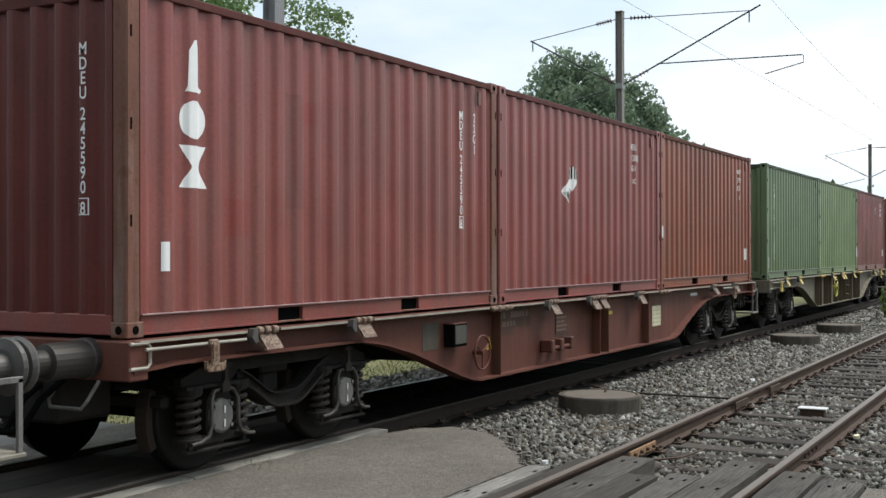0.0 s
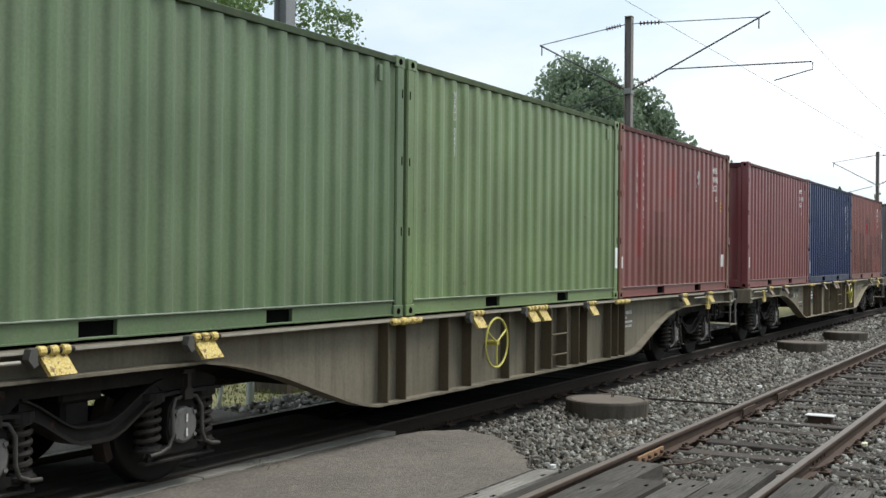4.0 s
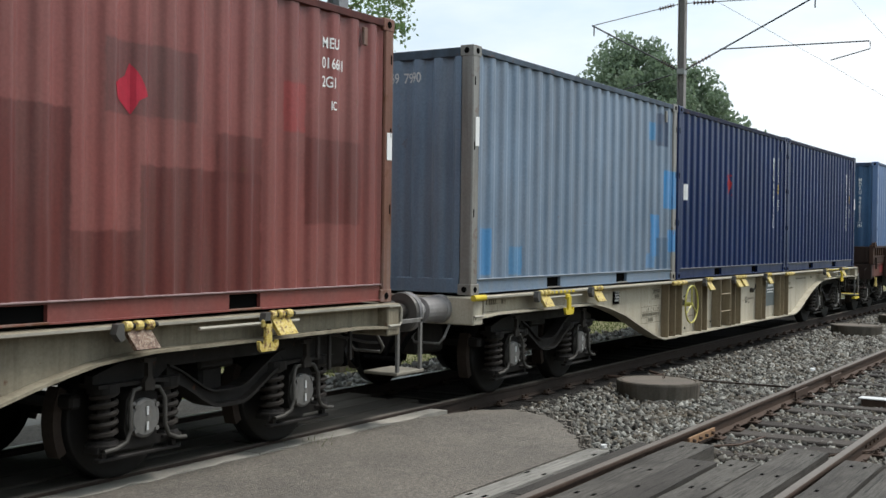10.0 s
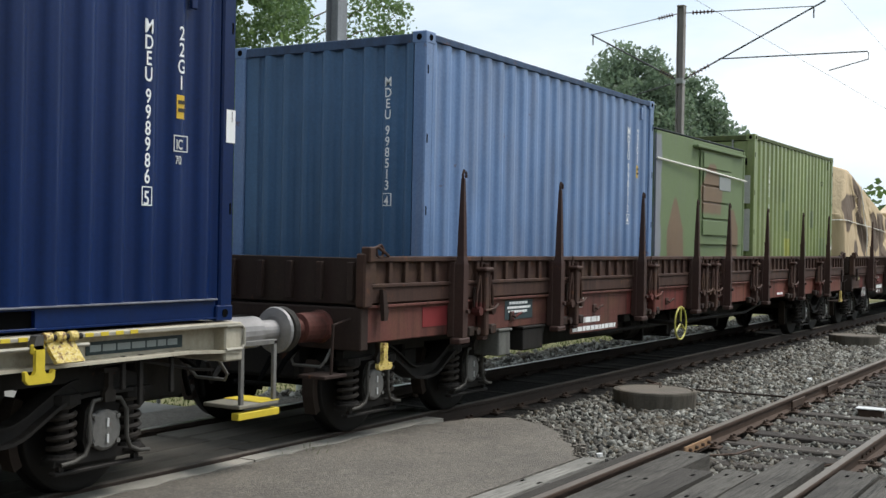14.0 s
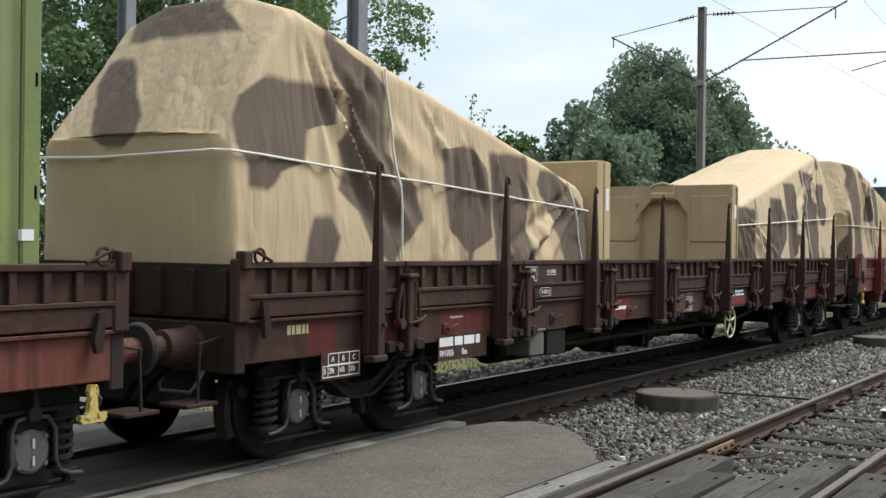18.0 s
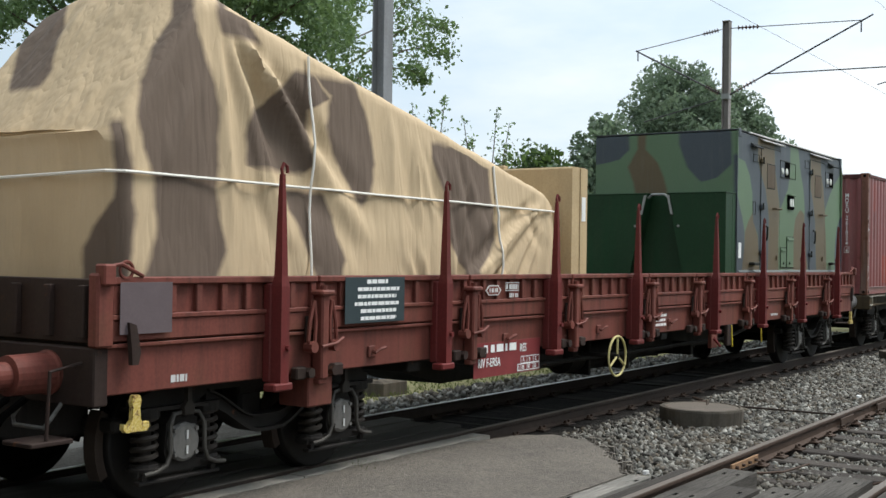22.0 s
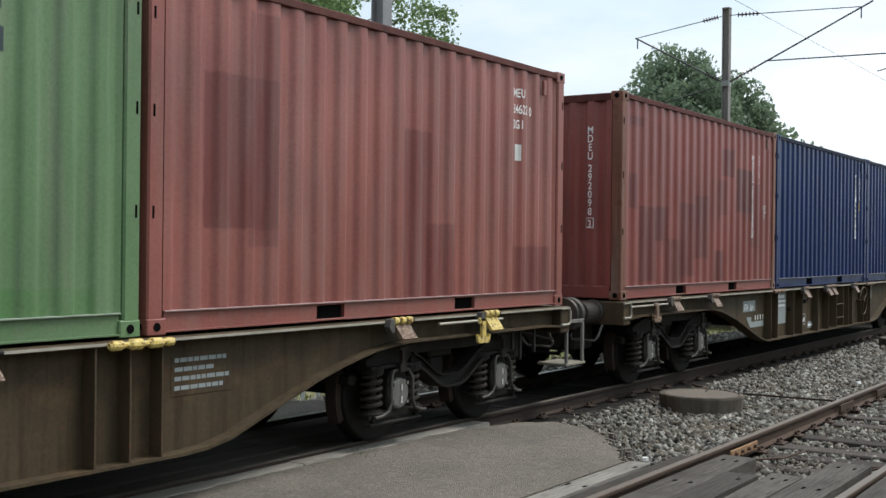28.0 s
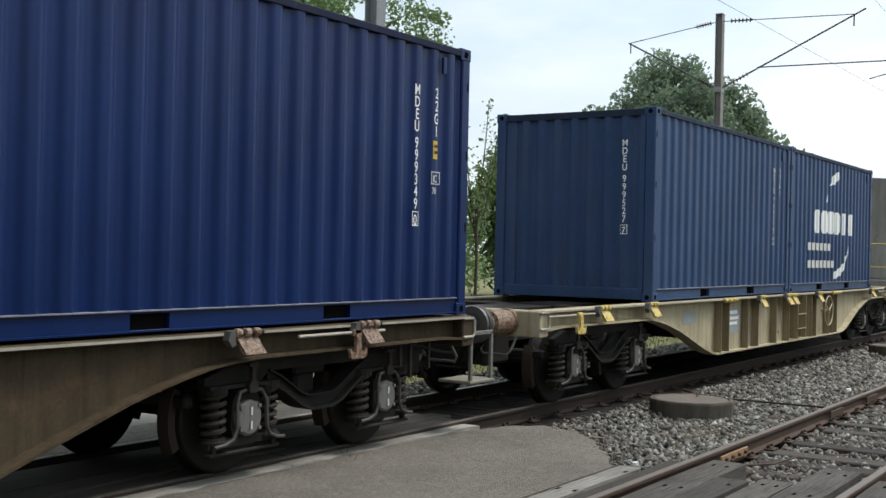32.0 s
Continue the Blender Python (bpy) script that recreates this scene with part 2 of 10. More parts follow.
def leaf_mat(name, lo, hi, through_=(0.16, 0.25, 0.05)):
    m, nt, b, vec = start(name)
    r = nt.nodes.new("ShaderNodeNewGeometry").outputs["Random Per Island"]
    big = noise_tex(nt, vec, 0.7, 3)
    col = mix(nt, r, lo, hi)
    col = mix(nt, maths(nt, "MULTIPLY", ramp(nt, big, 0.4, 0.65), 0.5), col, shade(lo, 0.7))
    nt.links.new(col, b.inputs["Base Color"])
    b.inputs["Roughness"].default_value = 0.55
    b.inputs["Specular IOR Level"].default_value = 0.3
    tr = nt.nodes.new("ShaderNodeBsdfTranslucent")
    nt.links.new(mix(nt, 0.5, col, through_), tr.inputs[0])
    ms = nt.nodes.new("ShaderNodeMixShader")
    ms.inputs[0].default_value = 0.42
    nt.links.new(b.outputs[0], ms.inputs[1])
    nt.links.new(tr.outputs[0], ms.inputs[2])
    nt.links.new(ms.outputs[0], nt.nodes["Material Output"].inputs[0])
    return m


def shore(nt, z, pts):
    """A broken line through (height, place along): the place at height z."""
    v = None
    for (za, a), (zb, b) in zip(pts, pts[1:]):
        n = node(nt, "ShaderNodeMapRange")
        n.clamp = True
        for k, q in zip((1, 2, 3, 4), (za, zb, 0.0, b - a)):
            n.inputs[k].default_value = q
        nt.links.new(z, n.inputs[0])
        v = n.outputs[0] if v is None else maths(nt, "ADD", v, n.outputs[0])
    return maths(nt, "ADD", v, pts[0][1])


def blot_mat(name, base, layers, rough=0.7, cloth=False, half=1.2, warp=0.05, soft=0.05):
    """Painted camouflage: fields between two shores, laid over a base and carried round the front corner."""
    m, nt, b, vec = start(name)
    sep = nt.nodes.new("ShaderNodeSeparateXYZ")
    nt.links.new(vec, sep.inputs[0])
    w1 = node(nt, "ShaderNodeTexNoise", Scale=3.2, Detail=3.0)
    nt.links.new(vec, w1.inputs["Vector"])
    ws = nt.nodes.new("ShaderNodeSeparateColor")
    nt.links.new(w1.outputs[1], ws.inputs[0])
    s = maths(nt, "SUBTRACT", sep.outputs[0], maths(nt, "ADD", sep.outputs[1], half))
    s = maths(nt, "ADD", s, maths(nt, "MULTIPLY", maths(nt, "SUBTRACT", ws.outputs[0], 0.5), 4 * warp))
    z = maths(nt, "ADD", sep.outputs[2], maths(nt, "MULTIPLY", maths(nt, "SUBTRACT", ws.outputs[1], 0.5), 3 * warp))
    col = mix(nt, noise_tex(nt, vec, 2.0, 4), shade(base, 0.88), shade(base, 1.1))
    for colour, fields in layers:
        inside = None
        for left, right in fields:
            lo, hi = max(left[0][0], right[0][0]), min(left[-1][0], right[-1][0])
            k = maths(nt, "ADD", maths(nt, "MULTIPLY", maths(nt, "SUBTRACT", s, shore(nt, z, left)), 1 / soft), 0.5, True)
            k = maths(nt, "MULTIPLY", k, maths(nt, "ADD", maths(nt, "MULTIPLY", maths(nt, "SUBTRACT", shore(nt, z, right), s), 1 / soft), 0.5, True))
            if lo > 0.5:
                k = maths(nt, "MULTIPLY", k, maths(nt, "ADD", maths(nt, "MULTIPLY", maths(nt, "SUBTRACT", z, lo), 1 / soft), 0.5, True))
            k = maths(nt, "MULTIPLY", k, maths(nt, "ADD", maths(nt, "MULTIPLY", maths(nt, "SUBTRACT", hi + (0.3 if hi > 2.3 else 0.0), z), 1 / soft), 0.5, True))
            inside = k if inside is None else maths(nt, "MAXIMUM", inside, k)
        col = mix(nt, inside, col, mix(nt, noise_tex(nt, vec, 2.6, 4), shade(colour, 0.85), shade(colour, 1.12)))
    fine = noise_tex(nt, vec, 45 if not cloth else 160, 3, 0.6)
    col = mix(nt, 0.18, col, fine, "SOFT_LIGHT")
    if not cloth:
        # chalky wear and thin dirt runs
        run = noise_tex(nt, vec, 5.0, 5, 0.65, (2.4, 2.4, 0.2))
        col = mix(nt, maths(nt, "MULTIPLY", ramp(nt, run, 0.52, 0.75), 0.22), col, (0.15, 0.15, 0.13))
    nt.links.new(col, b.inputs["Base Color"])
    b.inputs["Roughness"].default_value = rough
    b.inputs["Specular IOR Level"].default_value = 0.25
    if cloth:
        wr = noise_tex(nt, vec, 4.0, 2, 0.45, (1.7, 1.7, 0.3))
        ridge = maths(nt, "ABSOLUTE", maths(nt, "SUBTRACT", wr, 0.5))
        bump(nt, b, maths(nt, "ADD", maths(nt, "MULTIPLY", ridge, 1.6), maths(nt, "MULTIPLY", fine, 0.012)), 0.36, 0.07)
    else:
        bump(nt, b, fine, 0.12, 0.003)
    return m


def stone_mat():
    """Broken stone: greys with some brown and some pale pieces, and dark broken faces."""
    m, nt, b, vec = start("ballast_stone")
    r = nt.nodes.new("ShaderNodeNewGeometry").outputs["Random Per Island"]
    rp = nt.nodes.new("ShaderNodeValToRGB")
    els = rp.color_ramp.elements
    els[0].position, els[0].color = 0.0, (0.022, 0.020, 0.017, 1)
    els[1].position, els[1].color = 1.0, (0.37, 0.365, 0.33, 1)
    for at_, c in ((0.3, (0.068, 0.066, 0.059)), (0.45, (0.11, 0.092, 0.066)), (0.6, (0.138, 0.138, 0.124)), (0.85, (0.222, 0.22, 0.196))):
        e = els.new(at_)
        e.color = (*c, 1)
    nt.links.new(r, rp.inputs[0])
    nz = noise_tex(nt, vec, 30, 5, 0.7)
    big = noise_tex(nt, vec, 0.9, 4, 0.6)
    col = mix(nt, maths(nt, "MULTIPLY", ramp(nt, nz, 0.4, 0.7), 0.5), rp.outputs[0], (0.05, 0.043, 0.034))
    col = mix(nt, maths(nt, "MULTIPLY", ramp(nt, big, 0.5, 0.68), 0.45), col, (0.075, 0.058, 0.04))
    nt.links.new(col, b.inputs["Base Color"])
    b.inputs["Roughness"].default_value = 0.8
    b.inputs["Specular IOR Level"].default_value = 0.25
    bump(nt, b, nz, 0.5, 0.01)
    return m


ASPHALT = asphalt_mat()
ROAD_FAR = concrete_mat("old_road", (0.16, 0.155, 0.14), 0.4)
KERB = concrete_mat("kerb_concrete", (0.30, 0.28, 0.24), 0.45)
PIT = paint("pit_concrete", (0.105, 0.093, 0.076), dirt=(0.028, 0.024, 0.02), grime=0.75, rough=0.9, runs=0.5, spec=0.1)
BALLAST = stone_mat()
BED = ground_mat("ballast_bed", (0.04, 0.036, 0.031), (0.15, 0.138, 0.12), 14)
# Oily bed whose colour also holds the shadow under the train.
DARKBED = ground_mat("shaded_oily_bed", (0.010, 0.0095, 0.009), (0.035, 0.032, 0.029), 10)
PITBED = piecewise("oily_paving", (0.05, 0.045, 0.038), (0.115, 0.105, 0.09), 0.8, 4.0, "object", 0.4, (0.4, 3, 3))
EARTH = ground_mat("earth_and_grass", (0.125, 0.125, 0.06), (0.23, 0.215, 0.12), 3)
def timber(name, lo, hi, seed=0.0):
    """Grey sawn timber: long grain, cracks along it, dark oil and pale worn stretches; each piece differs."""
    m, nt, b, vec = start(name)
    r = nt.nodes.new("ShaderNodeObjectInfo").outputs["Random"]
    off = nt.nodes.new("ShaderNodeCombineXYZ")
    nt.links.new(maths(nt, "MULTIPLY", r, 31.0), off.inputs[0])
    nt.links.new(maths(nt, "MULTIPLY", r, 17.0), off.inputs[1])
    add = nt.nodes.new("ShaderNodeVectorMath")
    nt.links.new(vec, add.inputs[0])
    nt.links.new(off.outputs[0], add.inputs[1])
    v = add.outputs[0]
    grain = noise_tex(nt, v, 9.0, 6, 0.7, (0.35, 6, 6))
    crack = noise_tex(nt, v, 6.0, 3, 0.6, (0.25, 9, 9))
    stain = noise_tex(nt, v, 1.4, 5, 0.65, (0.8, 1.6, 1))
    col = mix(nt, r, lo, hi)
    col = mix(nt, ramp(nt, grain, 0.3, 0.7), shade(lo, 0.75), col)
    col = mix(nt, maths(nt, "MULTIPLY", ramp(nt, stain, 0.46, 0.66), 0.75), col, shade(lo, 0.6))
    col = mix(nt, maths(nt, "MULTIPLY", ramp(nt, crack, 0.60, 0.66), 0.85), col, (0.012, 0.011, 0.01))
    nt.links.new(col, b.inputs["Base Color"])
    b.inputs["Roughness"].default_value = 0.82
    b.inputs["Specular IOR Level"].default_value = 0.2
    bump(nt, b, mix(nt, 0.5, grain, crack), 0.6, 0.012)
    return m


WOOD = timber("crossing_timber", (0.048, 0.042, 0.036), (0.15, 0.14, 0.122))
WOOD_PALE = timber("bleached_timber", (0.15, 0.142, 0.125), (0.30, 0.285, 0.255))
SLEEPER = piecewise("sleeper_timber", (0.024, 0.020, 0.018), (0.085, 0.074, 0.064), 0.85, 6.0, "object", 0.6, (6, 0.6, 6))
# Main track timber and steel: oil plus the train's shadow, both in the colour.
SLEEPER_OIL_SHADED = piecewise("shaded_oily_timber", (0.014, 0.012, 0.010), (0.034, 0.029, 0.024), 0.85, 6.0, "object", 0.6, (6, 0.6, 6))
RAIL_DARK = plain("shaded_oily_rail", (0.04, 0.029, 0.023), 0.75, 0.1, 0.35, 9)
RAIL_RUST = plain("rusty_rail", (0.062, 0.041, 0.03), 0.75, 0.2, 0.35, 9)
RAIL_TOP = plain("worn_rail_head", (0.42, 0.40, 0.38), 0.35, 0.9, 0.2, 14, 0.05)
RAIL_DULL = plain("dull_rail_head", (0.15, 0.128, 0.108), 0.5, 0.35, 0.3, 14, 0.05)
RAIL_MATT = plain("matt_rail_head", (0.12, 0.105, 0.09), 0.75, 0.0, 0.35, 9, 0.1)
MAST_GREY = paint("galvanised_mast", (0.23, 0.24, 0.25), grime=0.3, rough=0.55)
MAST_BROWN = paint("weathered_mast", (0.235, 0.22, 0.21), grime=0.3, rough=0.6)
WIRE = plain("catenary_wire", (0.08, 0.08, 0.085), 0.5, 0.6, 0.1)
INSULATOR = plain("insulator_brown", (0.06, 0.035, 0.03), 0.25, 0.0, 0.1)
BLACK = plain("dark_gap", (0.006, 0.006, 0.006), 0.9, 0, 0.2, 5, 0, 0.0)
# Oily steel, made darker to carry the shade beneath the wagons.
BOGIE = paint("shaded_oily_cast_steel", (0.019, 0.017, 0.0155), dirt=(0.007, 0.0065, 0.006), rust=0.25, grime=0.4, rough=0.6, spec=0.14)
BOGIE_BOX = paint("worn_axle_box", (0.15, 0.145, 0.135), dirt=(0.02, 0.018, 0.015), rust=0.3, grime=0.6, rough=0.55)
# Wheel and rim near black: the wagon's shadow is in these colours.
WHEEL = plain("shaded_wheel_steel", (0.008, 0.0075, 0.007), 0.7, 0.0, 0.3, 10, 0.1, 0.06)
TYRE = plain("shaded_wheel_rim", (0.016, 0.015, 0.014), 0.55, 0.2, 0.2, 10, 0.05)
LINK = plain("dusty_grey_link", (0.068, 0.064, 0.057), 0.55, 0.2, 0.35, 9, 0.1)
SPRING = plain("dusty_spring", (0.034, 0.029, 0.025), 0.6, 0.0, 0.4, 12, 0.1, 0.15)
BUFFER = plain("greased_buffer", (0.06, 0.055, 0.05), 0.5, 0.5, 0.3, 7)
BUFFER_GREY = plain("grey_buffer", (0.11, 0.105, 0.098), 0.5, 0.4, 0.35, 5)


def chipped(name, base, pale, under, bare=0.5):
    """Thick paint, knocked off in flakes down to rust, its high spots rubbed pale."""
    m, nt, b, vec = start(name)
    big = noise_tex(nt, vec, 26.0, 5, 0.7)
    fine = noise_tex(nt, vec, 70.0, 5, 0.7)
    col = mix(nt, ramp(nt, fine, 0.45, 0.62), base, pale)
    col = mix(nt, ramp(nt, big, bare, bare + 0.05), col, under)
    col = mix(nt, maths(nt, "MULTIPLY", ramp(nt, fine, 0.58, 0.70), 0.5), col, shade(under, 0.6))
    nt.links.new(col, b.inputs["Base Color"])
    b.inputs["Roughness"].default_value = 0.5
    b.inputs["Specular IOR Level"].default_value = 0.35
    bump(nt, b, fine, 0.3, 0.004)
    return m


YELLOW = chipped("chipped_yellow_paint", (0.46, 0.33, 0.06), (0.66, 0.56, 0.26), (0.16, 0.085, 0.035), 0.545)
WHEEL_YELLOW = paint("yellow_wheel_paint", (0.50, 0.46, 0.10), dirt=(0.06, 0.045, 0.02), rust=0.2, grime=0.4, rough=0.4, spec=0.4)
CREAM_WHEEL = paint("cream_paint", (0.62, 0.58, 0.40), grime=0.25, rough=0.5)
# Rusty, grimy end paint, darkened further for the shade between coupled wagons.
END_DARK = paint("grimy_wagon_end", (0.030, 0.018, 0.015), rust=0.3, grime=0.5, seed=51, rough=0.75)
BOX_GREY = paint("grimy_grey_box", (0.13, 0.13, 0.118), dirt=(0.03, 0.027, 0.022), rust=0.3, grime=0.6, seed=52, rough=0.7)
CLAMP_RUST = chipped("rusty_clamp", (0.15, 0.085, 0.055), (0.33, 0.27, 0.20), (0.09, 0.048, 0.03), 0.5)
WHITE = plain("white_lettering", (0.74, 0.75, 0.74), 0.55, 0, 0.06, 20, 0)
WHITE_WORN = plain("worn_white_lettering", (0.52, 0.52, 0.51), 0.6, 0, 0.25, 30, 0)
PLATE_DARK = plain("dark_plate", (0.035, 0.05, 0.055), 0.5, 0, 0.2, 8, 0)
PLATE_GREY = plain("grey_plate", (0.26, 0.29, 0.29), 0.55, 0, 0.2, 8, 0)
PLATE_RED = plain("red_plate", (0.19, 0.03, 0.032), 0.5, 0, 0.15, 8, 0)
YELLOW_TAG = plain("yellow_sticker", (0.55, 0.36, 0.045), 0.5, 0, 0.1, 20, 0)
STENCIL = plain("dark_stencil_paint", (0.045, 0.042, 0.034), 0.6, 0, 0.3, 14, 0)
WHITE_FLANGE = plain("pale_worn_edge", (0.33, 0.31, 0.26), 0.5, 0.2, 0.4, 4)
RED_SPOT = plain("red_spray_paint", (0.27, 0.014, 0.02), 0.5, 0, 0.25, 10, 0)
STRAP = plain("white_webbing", (0.72, 0.70, 0.64), 0.75, 0, 0.08, 30, 0)
TAN = paint("sand_paint", (0.47, 0.355, 0.205), dirt=(0.25, 0.17, 0.09), grime=0.2, rough=0.6)
SHELTER_GREEN = paint("dark_green_paint", (0.012, 0.045, 0.018), grime=0.2, rough=0.5)
FOIL = plain("grey_metal", (0.30, 0.31, 0.30), 0.45, 0.6, 0.15)
BARK = plain("bark", (0.075, 0.06, 0.045), 0.95, 0, 0.4, 5, 0.6)
LEAF_NEAR = leaf_mat("leaf_green", (0.085, 0.145, 0.07), (0.235, 0.34, 0.165))
# Distant haze is painted into this paler leaf colour.
LEAF_FAR = leaf_mat("leaf_far_hazed", (0.122, 0.172, 0.12), (0.225, 0.295, 0.20), (0.20, 0.29, 0.16))
LEAF_DARK = leaf_mat("leaf_hedge", (0.031, 0.063, 0.027), (0.092, 0.145, 0.062))
GRASS = leaf_mat("verge_grass", (0.055, 0.058, 0.025), (0.12, 0.12, 0.056))
LEAF_LIGHT = leaf_mat("leaf_light", (0.07, 0.13, 0.025), (0.17, 0.26, 0.06))


# ---------------------------------------------------------------- mesh tools
class Geo:
    """Collects the faces of one part."""

    def __init__(self):
        self.v, self.f = [], []

    def add(self, verts, faces):
        k = len(self.v)
        self.v += [tuple(p) for p in verts]
        self.f += [tuple(i + k for i in f) for f in faces]
        return self

    def box(self, x0, x1, y0, y1, z0, z1, c=0.0):
        (x0, x1), (y0, y1), (z0, z1) = sorted((x0, x1)), sorted((y0, y1)), sorted((z0, z1))
        if c <= 0:
            v = [(x, y, z) for x in (x0, x1) for y in (y0, y1) for z in (z0, z1)]
            return self.add(v, [(0, 1, 3, 2), (4, 6, 7, 5), (0, 4, 5, 1), (2, 3, 7, 6), (0, 2, 6, 4), (1, 5, 7, 3)])
        c = min(c, (x1 - x0) * 0.45, (y1 - y0) * 0.45, (z1 - z0) * 0.45)
        v, ix = [], {}
        for i, x in enumerate((x0, x1)):
            for j, y in enumerate((y0, y1)):
                for k, z in enumerate((z0, z1)):
                    sx, sy, sz = (1, -1)[i] * c, (1, -1)[j] * c, (1, -1)[k] * c
                    for a, p in enumerate(((x, y + sy, z + sz), (x + sx, y, z + sz), (x + sx, y + sy, z))):
                        ix[i, j, k, a] = len(v)
                        v.append(p)
        f = []
        for i in (0, 1):
            f.append([ix[i, j, k, 0] for j, k in ((0, 0), (0, 1), (1, 1), (1, 0))])
            f.append([ix[j, i, k, 1] for j, k in ((0, 0), (0, 1), (1, 1), (1, 0))])
            f.append([ix[j, k, i, 2] for j, k in ((0, 0), (0, 1), (1, 1), (1, 0))])
            for j in (0, 1):
                f.append([ix[i, j, 0, 0], ix[i, j, 1, 0], ix[i, j, 1, 1], ix[i, j, 0, 1]])
                f.append([ix[i, 0, j, 0], ix[i, 1, j, 0], ix[i, 1, j, 2], ix[i, 0, j, 2]])
                f.append([ix[0, i, j, 1], ix[1, i, j, 1], ix[1, i, j, 2], ix[0, i, j, 2]])
                for k in (0, 1):
                    f.append([ix[i, j, k, a] for a in (0, 1, 2)])
        return self.add(v, f)

    def rod(self, p, q, r, r2=None, n=10, caps=True):
        p, q = Vector(p), Vector(q)
        r2 = r if r2 is None else r2
        d = (q - p).normalized()
        a = d.orthogonal().normalized()
        b = d.cross(a)
        v = []
        for k in range(n):
            w = 2 * math.pi * k / n
            o = a * math.cos(w) + b * math.sin(w)
            v += [p + o * r, q + o * r2]
        f = [(2 * k, 2 * ((k + 1) % n), 2 * ((k + 1) % n) + 1, 2 * k + 1) for k in range(n)]
        if caps:
            f += [tuple(2 * k for k in range(n)), tuple(2 * k + 1 for k in range(n))]
        return self.add(v, f)

    def tube(self, pts, r, n=8, taper=None):
        pts = [Vector(p) for p in pts]
        v, m = [], len(pts)
        a = None
        for i, p in enumerate(pts):
            d = (pts[min(i + 1, m - 1)] - pts[max(i - 1, 0)]).normalized()
            a = d.orthogonal().normalized() if a is None else (a - d * a.dot(d)).normalized()
            b = d.cross(a)
            rr = r if taper is None else r + (taper - r) * i / (m - 1)
            v += [p + (a * math.cos(2 * math.pi * k / n) + b * math.sin(2 * math.pi * k / n)) * rr for k in range(n)]
        f = [(i * n + k, i * n + (k + 1) % n, (i + 1) * n + (k + 1) % n, (i + 1) * n + k) for i in range(m - 1) for k in range(n)]
        f += [tuple(range(n)), tuple((m - 1) * n + k for k in range(n))]
        return self.add(v, f)

    def ring(self, c, axis, R, r, n=28, m=8):
        c, axis = Vector(c), Vector(axis).normalized()
        a = axis.orthogonal().normalized()
        b = axis.cross(a)
        v = []
        for i in range(n):
            w = 2 * math.pi * i / n
            o = a * math.cos(w) + b * math.sin(w)
            v += [c + o * (R + r * math.cos(2 * math.pi * k / m)) + axis * r * math.sin(2 * math.pi * k / m) for k in range(m)]
        f = [(i * m + k, i * m + (k + 1) % m, ((i + 1) % n) * m + (k + 1) % m, ((i + 1) % n) * m + k) for i in range(n) for k in range(m)]
        return self.add(v, f)

    def prism(self, outline, axis, a, b):
        """An outline of 2D points drawn out along x, y or z from a to b."""
        def at(p, w):
            return {"x": (w, *p), "y": (p[0], w, p[1]), "z": (*p, w)}[axis]
        n = len(outline)
        v = [at(p, a) for p in outline] + [at(p, b) for p in outline]
        f = [(k, (k + 1) % n, n + (k + 1) % n, n + k) for k in range(n)]
        f += [tuple(range(n)), tuple(range(n, 2 * n))]
        return self.add(v, f)

    def lathe(self, profile, p, axis, n=24):
        """profile: (distance along the axis, radius)."""
        p, d = Vector(p), Vector(axis).normalized()
        a = d.orthogonal().normalized()
        b = d.cross(a)
        m = len(profile)
        v = []
        for k in range(n):
            w = 2 * math.pi * k / n
            o = a * math.cos(w) + b * math.sin(w)
            v += [p + d * s + o * r for s, r in profile]
        f = [(k * m + i, k * m + i + 1, ((k + 1) % n) * m + i + 1, ((k + 1) % n) * m + i) for k in range(n) for i in range(m - 1)]
        f += [tuple(k * m for k in range(n)), tuple(k * m + m - 1 for k in range(n))]
        return self.add(v, f)

    def mesh(self, name, mat, smooth=False):
        me = bpy.data.meshes.new(name)
        me.from_pydata(self.v, [], self.f)
        bm = bmesh.new()
        bm.from_mesh(me)
        bmesh.ops.recalc_face_normals(bm, faces=bm.faces)
        bm.to_mesh(me)
        bm.free()
        if smooth:
            me.shade_smooth()
            me.set_sharp_from_angle(angle=radians(50))
        me.materials.append(mat)
        return me


def part(name, geo, mat, parent=None, label="", smooth=False):
    me = geo.mesh(name, mat, smooth) if isinstance(geo, Geo) else geo
    if not isinstance(geo, Geo) and not me.materials:
        me.materials.append(mat)
    ob = new(name, me)
    if parent is not None:
        ob.parent = parent
    return tagged(ob, label)


def thing(name, label, category, group="", kind=""):
    return tagged(new(name), label, category, group, kind)


def solid(name, geo, mat, label, category, kind="structure", group="", smooth=False):
    return tagged(part(name, geo, mat, smooth=smooth), label, category, group, kind)


def letters(text, size, mat, spacing=1.0, line=1.0, width=1.0):
    """A thin mesh of lettering in the xz plane that faces -y, its top left corner at the origin."""
    cu = bpy.data.curves.new("lettering", "FONT")
    cu.body, cu.size, cu.space_character, cu.space_line, cu.extrude = text, size, spacing, line, 0.0015
    cu.offset = size * 0.012
    cu.align_x, cu.align_y = "LEFT", "TOP"
    if chr(10) in text:
        cu.align_x = "CENTER"
    ob = bpy.data.objects.new("lettering", cu)
    me = bpy.data.meshes.new_from_object(ob)
    me.name = "lettering"
    me.transform(Matrix.Rotation(radians(90), 4, "X") @ Matrix.Diagonal((width, 1, 1, 1)))
    bpy.data.objects.remove(ob)
    bpy.data.curves.remove(cu)
    me.materials.clear()
    me.materials.append(mat)
    return me


